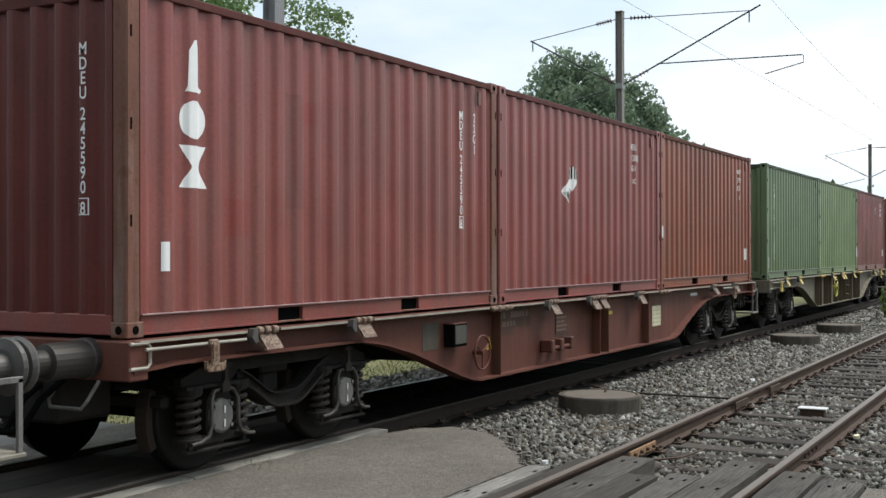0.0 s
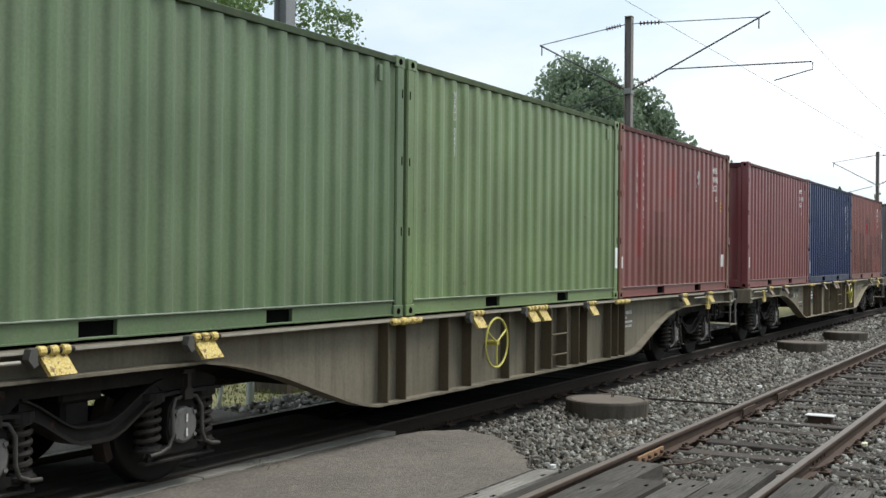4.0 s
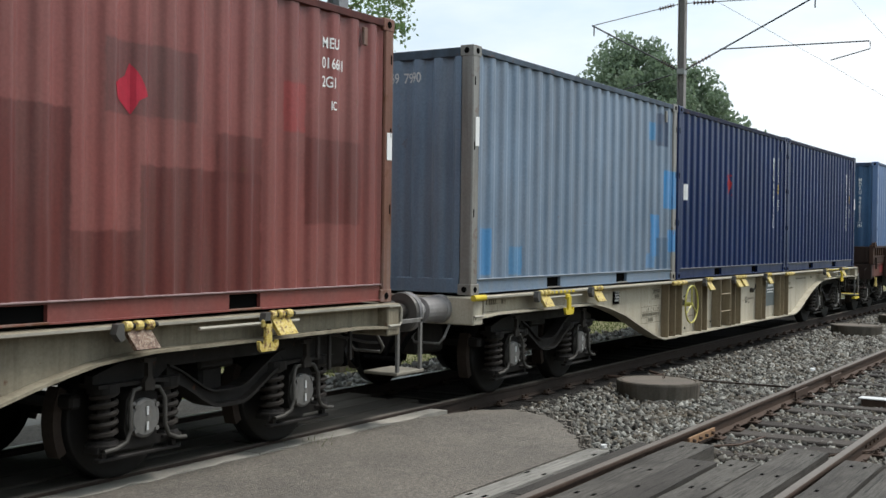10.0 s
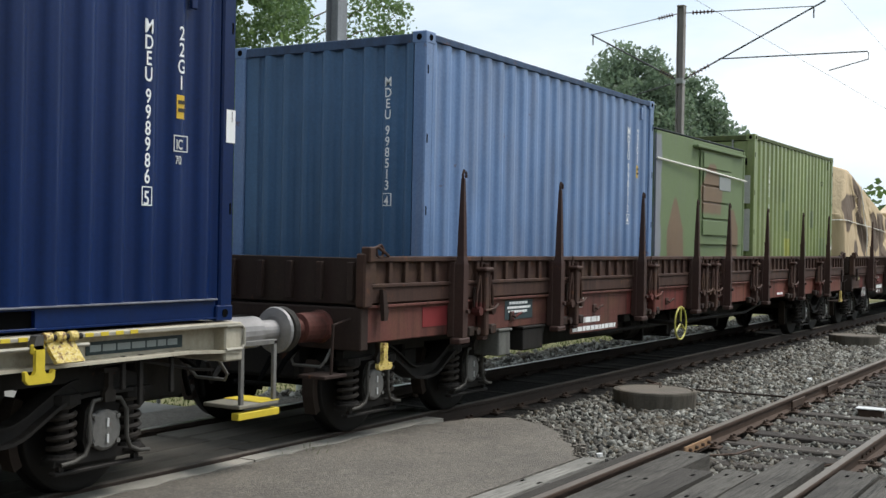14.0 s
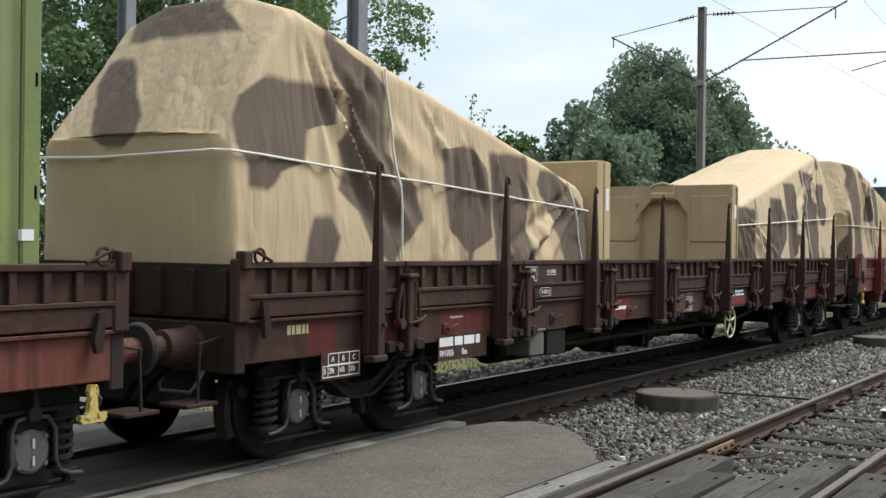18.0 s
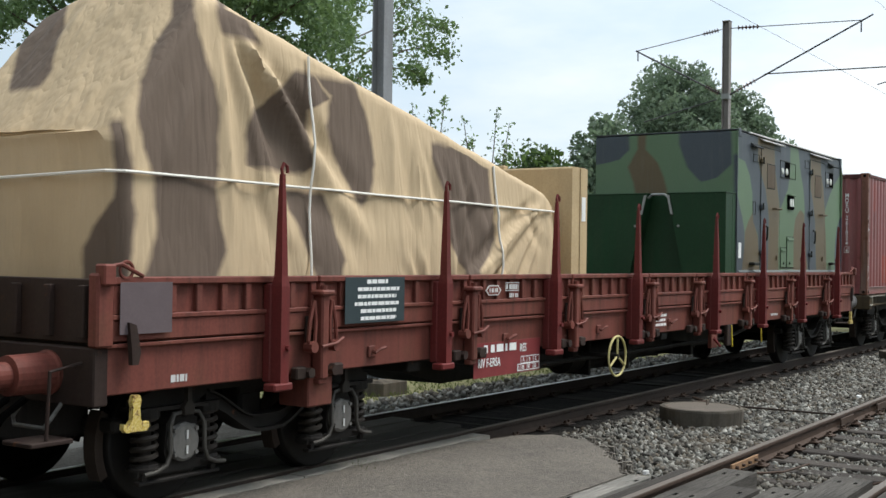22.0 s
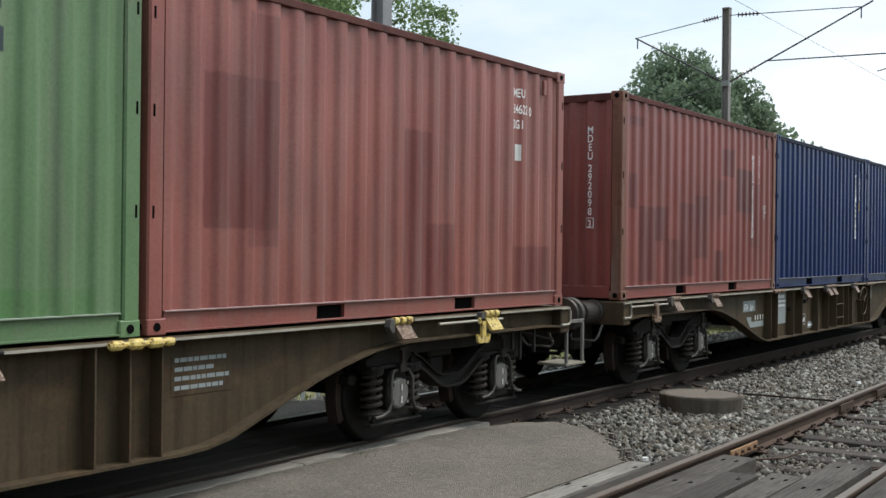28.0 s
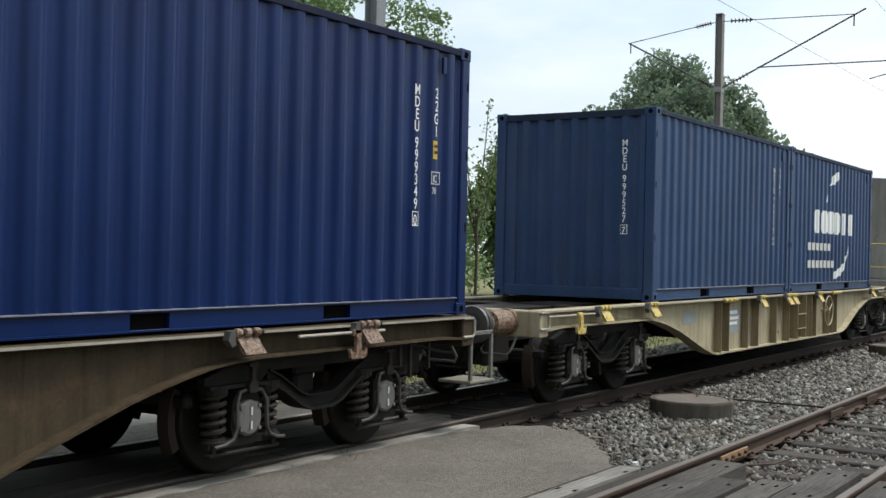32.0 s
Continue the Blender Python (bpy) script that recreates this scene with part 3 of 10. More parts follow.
def lettering(parent, text, x, y, z, size, mat=None, front=False, line=1.0, width=1.0, name="lettering"):
    me = letters(text, size, mat or WHITE, line=line, width=width)
    ob = new(name, me)
    ob.parent = parent
    ob.matrix_local = pose(x, y, z, 0, 0, -90 if front else 0)
    return ob


MOVING = []


def keep_moving(ob, u):
    """The thing's origin stands u metres behind the train's zero mark."""
    MOVING.append((ob, u))
    ob.location.x = u - RUN[0]
    return ob


# ---------------------------------------------------------------- ground and tracks
def plane(name, x0, x1, y0, y1, z, mat, label, category, thick=0.3, bevel=0.0):
    return solid(name, Geo().box(x0, x1, y0, y1, z - thick, z, bevel), mat, label, category)


plane("ground", -600, 2500, -1500, 1500, -0.34, EARTH, "rough grass and bare earth beside the railway", "ground", 1.0)
plane("ballast_bed_main", 10.2, 420, -2.75, 1.9, -0.27, BED, "grey ballast bed under the main track", "ballast", 0.25)
plane("ballast_bed_siding", 9.0, 420, -6.6, -2.76, -0.275, BED, "grey ballast bed under the siding track", "ballast", 0.25)
plane("track_pit", -80, 10.8, -0.70, 0.70, -0.075, DARKBED, "oil-stained, shade-darkened bed between the rails of the crossing", "pavement", 0.15)


def crossing_paving():
    pave = thing("track_paving", "oil-stained dark panels between the rails of the crossing", "pavement", kind="structure")
    rng = random.Random(77)
    for y0, y1 in ((-0.645, -0.335), (-0.325, -0.02), (-0.01, 0.31), (0.32, 0.64)):
        x = 10.75 - rng.uniform(0, 0.3)
        while x > -26:
            w = rng.uniform(2.6, 3.4)
            z = -0.036 + rng.uniform(-0.008, 0.008)
            part("panel", Geo().box(x - w + 0.015, x, y0, y1, z - 0.1, z, 0.014), PITBED, pave)
            x -= w


crossing_paving()
plane("shaded_oily_strip", 10.2, 420, -1.18, 1.18, -0.166, DARKBED, "oil-stained, shade-darkened ballast between the rails", "ballast", 0.1)
plane("far_strip", -80, 10.6, 0.84, 1.75, -0.05, ASPHALT, "dark paved strip behind the rail", "pavement", 0.2)
plane("road_far", -80, 9.4, 1.78, 24, -0.07, ROAD_FAR, "worn pale road surface across the tracks", "road", 0.25)
plane("road_near", -80, 9.6, -60, -5.75, -0.06, ASPHALT, "worn grey road surface by the crossing", "road", 0.25)


def asphalt_apron():
    rng = random.Random(14)
    rim = [(8.2, -0.99), (9.6, -1.02), (10.35, -1.20), (10.66, -1.5), (10.55, -1.95), (10.2, -2.3), (9.8, -2.55), (9.4, -2.85), (9.0, -3.06)]
    edge = [(-80, -3.06), (-80, -0.99)]
    edge += [(x * 0.18 - 20, -0.985 + rng.uniform(-0.03, 0.02)) for x in range(1, 156)]
    for (xa, ya), (xb, yb) in zip(rim, rim[1:]):
        n = 4 if xa < 9 else 9
        edge += [(xa + (xb - xa) * k / n + rng.uniform(-0.035, 0.03), ya + (yb - ya) * k / n + rng.uniform(-0.03, 0.03) * (xa > 9)) for k in range(n)]
    edge.append(rim[-1])
    g = Geo().prism(edge, "z", -0.3, -0.03)
    ap = solid("asphalt_apron", g, ASPHALT, "worn grey asphalt apron with a rounded end", "pavement")
    # crumbs broken off the edge
    for k in range(60):
        (xa, ya), (xb, yb) = rim[3 + k % 5], rim[4 + k % 5] if 4 + k % 5 < len(rim) else rim[-1]
        w = rng.random()
        x, y, r = xa + (xb - xa) * w + rng.uniform(-0.06, 0.14), ya + (yb - ya) * w - rng.uniform(-0.06, 0.12), rng.uniform(0.012, 0.04)
        part("crumb", Geo().prism([(x + r * math.cos(a) * rng.uniform(0.6, 1.1), y + r * math.sin(a) * rng.uniform(0.6, 1.1)) for a in [j * 1.05 for j in range(6)]], "z", -0.2, -0.03 + rng.uniform(-0.02, 0.012)), ASPHALT, ap)
    rng = random.Random(4)
    curb = thing("kerb", "pale weathered concrete kerb along the rail", "kerb", kind="structure")
    x = 10.2
    while x > -24:
        w = rng.uniform(0.9, 1.1)
        # each length is a cast strip with a broken outer edge
        n = 7
        top = -0.022 + rng.uniform(-0.006, 0.004)
        lo = [(x - w + 0.008 + (w - 0.008) * k / n, -0.985 + rng.uniform(-0.035, 0.03)) for k in range(n + 1)]
        part("kerb_stone", Geo().prism(lo + [(x, -0.80), (x - w + 0.008, -0.80)], "z", -0.25, top), KERB, curb)
        x -= w


asphalt_apron()


def rail_profile(y):
    return [(y - 0.07, -0.155), (y + 0.07, -0.155), (y + 0.07, -0.143), (y + 0.012, -0.125), (y + 0.012, -0.04), (y + 0.036, -0.03),
            (y + 0.036, -0.006), (y + 0.028, 0.0), (y - 0.028, 0.0), (y - 0.036, -0.006), (y - 0.036, -0.03), (y - 0.012, -0.04), (y - 0.012, -0.125), (y - 0.07, -0.143)]


def rail(parent, y, z, x0, x1, head, steel):
    r = part("rail", Geo().prism([(a, b + z) for a, b in rail_profile(y)], "x", x0, x1), steel, parent)
    part("railhead", Geo().box(x0, x1, y - 0.031, y + 0.031, z - 0.004, z + 0.003, 0.002), head, r, "worn running surface")
    return r


def track(name, centre, z, x0, first, count, head, label, wood=SLEEPER, steel=RAIL_RUST):
    t = thing(name, label, "railway track", kind="structure")
    for s in (-1, 1):
        # the main track's near rail takes a matt grey-brown head
        rail(t, centre + s * 0.753, z, x0, 420, RAIL_MATT if s < 0 and head is RAIL_TOP else head, steel)
    # bed plates with their screws on the sleepers that the crossing's end lays open
    plates, screws = Geo(), Geo()
    for k in range(46):
        x = first + k * 0.61
        for s in (-1, 1):
            y = centre + s * 0.753
            plates.box(x - 0.085, x + 0.085, y - 0.17, y + 0.17, z - 0.158, z - 0.138, 0.005)
            for e in (-0.105, 0.105):
                for d in (-0.045, 0.045):
                    screws.rod((x + d, y + e, z - 0.14), (x + d, y + e, z - 0.10), 0.02, 0.016, 6)
                screws.box(x - 0.05, x + 0.05, y + e - 0.03, y + e + 0.03, z - 0.14, z - 0.125, 0.004)
    tagged(part("bed_plates", plates, steel, t), kind="stuff")
    tagged(part("rail_screws", screws, RAIL_RUST, t), kind="stuff")
    me = None
    rng = random.Random(int(centre * 10))
    for k in range(count):
        x = first + k * 0.61 + rng.uniform(-0.06, 0.06)
        if me is None:
            ob = part("sleeper", Geo().box(-0.125, 0.125, -1.3, 1.3, -0.13, 0, 0.012), wood, t)
            me = ob.data
        else:
            ob = new("sleeper", me)
            ob.parent = t
        ob.matrix_local = pose(x, centre + rng.uniform(-0.09, 0.09), z - 0.157 + rng.uniform(-0.022, 0.006), rng.uniform(-0.6, 0.6), rng.uniform(-2.5, 2.5), rng.uniform(-1.6, 1.6))
    return t


main = track("track_main", 0.0, 0.0, -80, 11.0, 110, RAIL_TOP, "main track with shiny rails on dark timber sleepers", SLEEPER_OIL_SHADED, RAIL_DARK)
siding = track("track_siding", -4.21, -0.04, -80, 10.55, 110, RAIL_DULL, "rusty siding track on dark timber sleepers")
for y, x in ((-3.49, 10.35), (-4.90, 11.0)):
    part("fishplate", Geo().box(x, x + 0.75, y - 0.062, y - 0.042, -0.155, -0.075, 0.006), plain("fresh_rust", (0.25, 0.15, 0.085), 0.8, 0.1, 0.3, 12), siding, "rust-brown fishplate")
    for k in range(4):
        part("bolt", Geo().rod((x + 0.1 + 0.18 * k, y - 0.05, -0.115), (x + 0.1 + 0.18 * k, y - 0.09, -0.115), 0.017, n=6), RAIL_RUST, siding)
for x in (14.25, 16.1):
    part("fishplate", Geo().box(x, x + 0.6, -3.535, -3.515, -0.16, -0.07, 0.006), RAIL_RUST, siding)


def crossing_deck():
    deck = thing("crossing_deck", "weathered grey timber deck of the level crossing", "crossing", kind="structure")
    rng = random.Random(8)
    for y0, y1, end in ((-3.27, -3.065, 9.15), (-3.425, -3.285, 9.75), (-3.90, -3.575, 10.05), (-4.20, -3.92, 9.2), (-4.49, -4.22, 9.45), (-4.845, -4.51, 10.25),
                        (-5.36, -5.05, 9.9), (-5.72, -5.38, 9.7)):
        x = end
        while x > -12:
            w = rng.uniform(2.3, 2.8)
            z = -0.045 + rng.uniform(-0.014, 0.006)
            # sawn plank with frayed ends and slightly bowed edges
            n = 6
            lo = [(x - w + 0.014 + (w - 0.014) * k / n, y0 + rng.uniform(0, 0.012)) for k in range(n + 1)]
            hi = [(x - (w - 0.014) * k / n, y1 - rng.uniform(0, 0.012)) for k in range(n + 1)]
            lo[-1] = (lo[-1][0] - rng.uniform(0, 0.03), lo[-1][1])
            p = part("plank", Geo().prism(lo + hi, "z", z - 0.14, z), WOOD_PALE if y0 < -3.2 and y1 > -3.1 and x > 9 else WOOD, deck)
            for bx in (x - 0.25, x - w * 0.5, x - w + 0.3):
                for dy in (-0.06, 0.06):
                    if y1 - y0 > 0.2 and rng.random() < 0.8:
                        yb = (y0 + y1) / 2 + dy + rng.uniform(-0.015, 0.015)
                        part("spike", Geo().box(bx - 0.035, bx + 0.035, yb - 0.013, yb + 0.013, z - 0.01, z + 0.002), BLACK, p)
            x -= w


crossing_deck()


def stones(name, boxes, seed, label):
    """Loose broken stone. boxes: x0, x1, y0, y1, z, number, size."""
    rng = np.random.default_rng(seed)
    cube = np.array([(x, y, z) for x in (-1, 1) for y in (-1, 1) for z in (-1, 1)], float)
    quad = np.array([(0, 1, 3, 2), (4, 6, 7, 5), (0, 4, 5, 1), (2, 3, 7, 6), (0, 2, 6, 4), (1, 5, 7, 3)])
    vs = []
    for x0, x1, y0, y1, z, num, size in boxes:
        p = np.stack([rng.uniform(x0, x1, num), rng.uniform(y0, y1, num), z + rng.uniform(-0.6, 0.7, num) * min(size, 0.05)], -1)
        keep = np.ones(num, bool)
        for cx, cy in ((13.75, -1.95), (25.4, -1.95), (29.5, -2.15)):
            keep &= (p[:, 0] - cx) ** 2 + (p[:, 1] - cy) ** 2 > 0.25
        ex = np.interp(p[:, 1], [-3.06, -2.55, -1.95, -1.5, -1.22, -1.05], [9.0, 9.8, 10.55, 10.66, 10.35, 9.6])
        keep &= ((p[:, 0] > ex + 0.03) | (p[:, 1] < -3.06)) if size > 0.03 else (p[:, 0] < ex - 0.03)
        p = p[keep]
        n = len(p)
        s = size * rng.uniform(0.45, 1.45, (n, 1, 3)) * 0.5
        c = cube[None] * s * (1 + rng.uniform(-0.6, 0.35, (n, 8, 3)))
        q = rng.normal(size=(n, 4))
        q /= np.linalg.norm(q, axis=1, keepdims=True)
        w, a, b, d = q.T
        m = np.stack([1 - 2 * (b * b + d * d), 2 * (a * b - d * w), 2 * (a * d + b * w), 2 * (a * b + d * w), 1 - 2 * (a * a + d * d), 2 * (b * d - a * w),
                      2 * (a * d - b * w), 2 * (b * d + a * w), 1 - 2 * (a * a + b * b)], -1).reshape(n, 3, 3)
        vs.append(np.einsum("nij,nkj->nki", m, c) + p[:, None])
    v = np.concatenate(vs)
    n = len(v)
    me = bpy.data.meshes.new(name)
    faces = (quad[None] + 8 * np.arange(n)[:, None, None]).reshape(-1, 4)
    me.vertices.add(n * 8)
    me.vertices.foreach_set("co", v.reshape(-1))
    me.loops.add(len(faces) * 4)
    me.loops.foreach_set("vertex_index", faces.reshape(-1).astype(np.int32))
    me.polygons.add(len(faces))
    me.polygons.foreach_set("loop_start", np.arange(0, len(faces) * 4, 4, dtype=np.int32))
    me.update(calc_edges=True)
    me.materials.append(BALLAST)
    return tagged(new(name, me), label, "ballast", kind="stuff")


stones("ballast", [(10.4, 24, -1.75, -1.12, -0.205, 5200, 0.05), (24, 40, -1.75, -1.12, -0.20, 3600, 0.06), (9.0, 20, -3.35, -1.0, -0.245, 21000, 0.058), (9.9, 20, -4.85, -3.55, -0.262, 8500, 0.05), (9.6, 20, -6.6, -5.0, -0.25, 9000, 0.052),
                   (20, 34, -3.35, -1.0, -0.245, 20000, 0.06), (20, 34, -6.6, -3.6, -0.27, 12000, 0.058), (34, 75, -6.6, -1.0, -0.24, 16000, 0.10),
                   (10.8, 34, 0.95, 2.3, -0.2, 7000, 0.075)], 3, "loose grey broken stone ballast between the tracks")


def pit_cover(x, y):
    t = thing("pit_cover", "round weathered concrete pit ring with a lid, standing in the ballast", "pit cover", "pit covers")
    part("ring_wall", Geo().lathe([(0, 0.50), (0.275, 0.52), (0.30, 0.513), (0.305, 0.47), (0.29, 0.46)], (0, 0, -0.30), (0, 0, 1), 40), PIT, t)
    part("lid", Geo().lathe([(0, 0.0), (0.0, 0.455), (0.012, 0.45), (0.014, 0.0)], (0, 0, -0.012), (0, 0, 1), 40), concrete_mat("lid_concrete", (0.115, 0.095, 0.075), 0.5), t)
    part("lifting_eye", Geo().ring((0.2, 0, 0.01), (0, 1, 0), 0.03, 0.006, 14, 6), RAIL_RUST, t)
    t.location = (x, y, 0)
    return t


for x, y in ((13.75, -1.95), (25.4, -1.95), (29.5, -2.15)):
    pit_cover(x, y)


def trackside_bits():
    solid("cable", Geo().tube([(14.9, -1.25, -0.13), (15.0, -2.0, -0.12), (15.2, -2.7, -0.145), (15.1, -3.3, -0.13)], 0.013, 8), RAIL_DARK,
          "black cable lying across the ballast", "cable", kind="")
    solid("cable", Geo().tube([(14.5, -0.95, -0.1), (14.55, -1.3, -0.1), (15.2, -1.45, -0.12), (15.4, -1.2, -0.1)], 0.02, 8), RAIL_RUST,
          "rusty cable lying by the rail", "cable", kind="")
    b = thing("junction_box", "small dark trackside box with a white lid", "box")
    part("body", Geo().box(-0.07, 0.07, -0.14, 0.14, -0.2, -0.07, 0.01), RAIL_RUST, b)
    part("lid", Geo().box(-0.1, 0.1, -0.17, 0.17, -0.07, -0.055, 0.006), WHITE_WORN, b, "white lid")
    b.location = (14.6, -4.38, -0.06)
    rng = random.Random(2)
    for x, y, s, m in ((17.35, -2.98, 0.07, WHITE), (12.6, -5.2, 0.08, CREAM_WHEEL), (9.75, -2.95, 0.05, WHITE_WORN)):
        g = Geo().prism([(s * math.cos(a) * rng.uniform(0.7, 1.1), 0.5 * s * math.sin(a) * rng.uniform(0.7, 1.1)) for a in [k * math.pi / 4 for k in range(8)]], "z", 0, 0.03)
        ob = solid("litter", g, m, "pale scrap lying on the ballast", "litter", kind="")
        ob.location = (x, y, -0.14)
    for y, x in ((-4.72, 11.3), (-3.62, 10.9)):
        solid("wire_loop", Geo().tube([(x - 0.7, y, -0.16), (x - 0.6, y - 0.16, -0.12), (x - 0.2, y - 0.3, -0.15), (x + 0.5, y - 0.34, -0.17)], 0.012, 6), RAIL_RUST,
              "rusty bond wire between rail joints", "wire", kind="")


trackside_bits()


# ---------------------------------------------------------------- overhead line
def h_beam(w, z0, z1, t=0.02):
    h = w / 2
    o = [(-h, -h), (h, -h), (h, -h + t), (t / 2, -h + t), (t / 2, h - t), (h, h - t), (h, h), (-h, h), (-h, h - t), (-t / 2, h - t), (-t / 2, -h + t), (-h, -h + t)]
    return Geo().prism(o, "z", z0, z1)


def bell(g, p, q, r, n):
    """A string of insulator sheds from p to q."""
    p, q = Vector(p), Vector(q)
    d = q - p
    for k in range(n):
        a = p + d * (k + 0.2) / n
        g.rod(a, a + d * 0.25 / n, r, r * 0.35, 10)
    g.rod(p, q, r * 0.3, n=8)
    return g


def mast(x, y, top, w, mat, both, label, reach=4.1):
    t = thing("catenary_mast", label, "mast", "overhead line masts")
    part("post", h_beam(w, -0.5, top), mat, t)
    part("cap_plate", Geo().box(-w * 0.55, w * 0.55, -w * 0.55, w * 0.55, top, top + 0.03, 0.006), mat, t)
    part("foot", Geo().box(-0.35, 0.35, -0.35, 0.35, -0.5, -0.1, 0.04), PIT, t, "concrete foot")
    part("band", Geo().box(-w * 0.56, w * 0.56, -w * 0.56, w * 0.56, top - 2.1, top - 1.95, 0.006), FOIL, t)
    for s in ((-1, 1) if both else ()):
        # the arm over the main track is longer and its tip higher than on the far side
        tip = (0, -3.81, top - 0.19) if s < 0 else (0, 2.66, top - 0.55)
        end = (0, -3.52, top - 0.31) if s < 0 else (0, 2.60, top - 0.55)
        foot = top - 1.98
        hung = Vector((0, s * w / 2, top - 0.18))
        tie = part("tie_rod", Geo().tube([hung, end], 0.012, 8), WIRE, t)
        ev = Vector(end) - hung
        part("insulator", bell(Geo(), hung + ev * 0.06, hung + ev * 0.24, 0.065, 6), INSULATOR, tie, "ribbed insulator")
        fv = Vector(tip) - Vector((0, s * w / 2, foot))
        tube_ = part("cantilever_tube", Geo().tube([(0, s * w / 2, foot), tip], 0.022, 10), WIRE, t)
        part("insulator", bell(Geo(), Vector((0, s * w / 2, foot)) + fv * 0.05, Vector((0, s * w / 2, foot)) + fv * 0.2, 0.07, 6), INSULATOR, tube_, "ribbed insulator")
        part("dropper", Geo().tube([end, (0, end[1], end[2] - 0.3)], 0.018, 8), WIRE, t)
        if s < 0:
            part("registration_arm", Geo().tube([(0, -1.05, foot + 0.49), (0, -4.86, foot + 0.42)], 0.017, 8), WIRE, t)
            part("steady_arm", Geo().tube([(0.1, -4.86, foot + 0.42), (0.1, -4.86, foot + 0.24), (0.12, -3.9, foot + 0.02)], 0.014, 8), WIRE, t)
        else:
            part("registration_arm", Geo().tube([(0.05, s * 0.3, foot - 0.1), (0.05, s * 2.4, foot - 0.6)], 0.018, 8), WIRE, t)
    t.location = (x, y, 0)
    return t


mast(30.05, 3.67, 8.33, 0.19, MAST_BROWN, True, "brown steel catenary mast with cantilevers on both sides")
mast(74.6, 3.67, 8.33, 0.19, MAST_BROWN, True, "distant brown steel catenary mast with cantilevers")
mast(120.0, 3.67, 8.33, 0.19, MAST_BROWN, True, "far brown steel catenary mast with cantilevers")
mast(14.49, 3.67, 11.0, 0.235, MAST_GREY, False, "tall grey steel H-section mast behind the track")
mast(15.6, 10.1, 11.0, 0.25, MAST_GREY, False, "tall grey steel H-section mast before the trees")


def overhead_wires():
    for y, zs in ((-0.3, (8.4, 6.2)),):
        for k, z in enumerate(zs):
            posts, pts = [-30, 30.05, 74.6, 120, 170, 220, 300], []
            sag = 0.8 if k == 0 else 0.04
            for a, b in zip(posts, posts[1:]):
                pts += [(a + (b - a) * i / 12, y, z - sag * 4 * (i / 12) * (1 - i / 12)) for i in range(12)]
            g = Geo().tube(pts, 0.004, 5)
            solid("overhead_wire", g, WIRE, "thin overhead %s wire along the track" % ("carrying" if k == 0 else "contact"), "wire", kind="", group="overhead wires")


overhead_wires()


# ---------------------------------------------------------------- trees
def leaf_mesh(name, p, size, rng, mat, droop=0.25):
    """Small pointed leaves of two triangles each at the points p."""
    n = len(p)
    a = rng.normal(size=(n, 3))
    a[:, 2] -= droop
    a /= np.linalg.norm(a, axis=1, keepdims=True)
    b = np.cross(a, rng.normal(size=(n, 3)))
    b /= np.linalg.norm(b, axis=1, keepdims=True)
    s = size * rng.uniform(0.6, 1.35, (n, 1))
    nrm = np.cross(a, b)
    v = np.stack([p - a * s * 0.5, p + b * s * 0.3 + nrm * s * 0.08, p + a * s * 0.55, p - b * s * 0.3 + nrm * s * 0.08], 1)
    f = np.array([(0, 1, 2, 3)]) + 4 * np.arange(n)[:, None]
    me = bpy.data.meshes.new(name)
    me.vertices.add(n * 4)
    me.vertices.foreach_set("co", v.reshape(-1))
    me.loops.add(n * 4)
    me.loops.foreach_set("vertex_index", f.reshape(-1).astype(np.int32))
    me.polygons.add(n)
    me.polygons.foreach_set("loop_start", np.arange(0, n * 4, 4, dtype=np.int32))
    me.update(calc_edges=True)
    me.materials.append(mat)
    return me


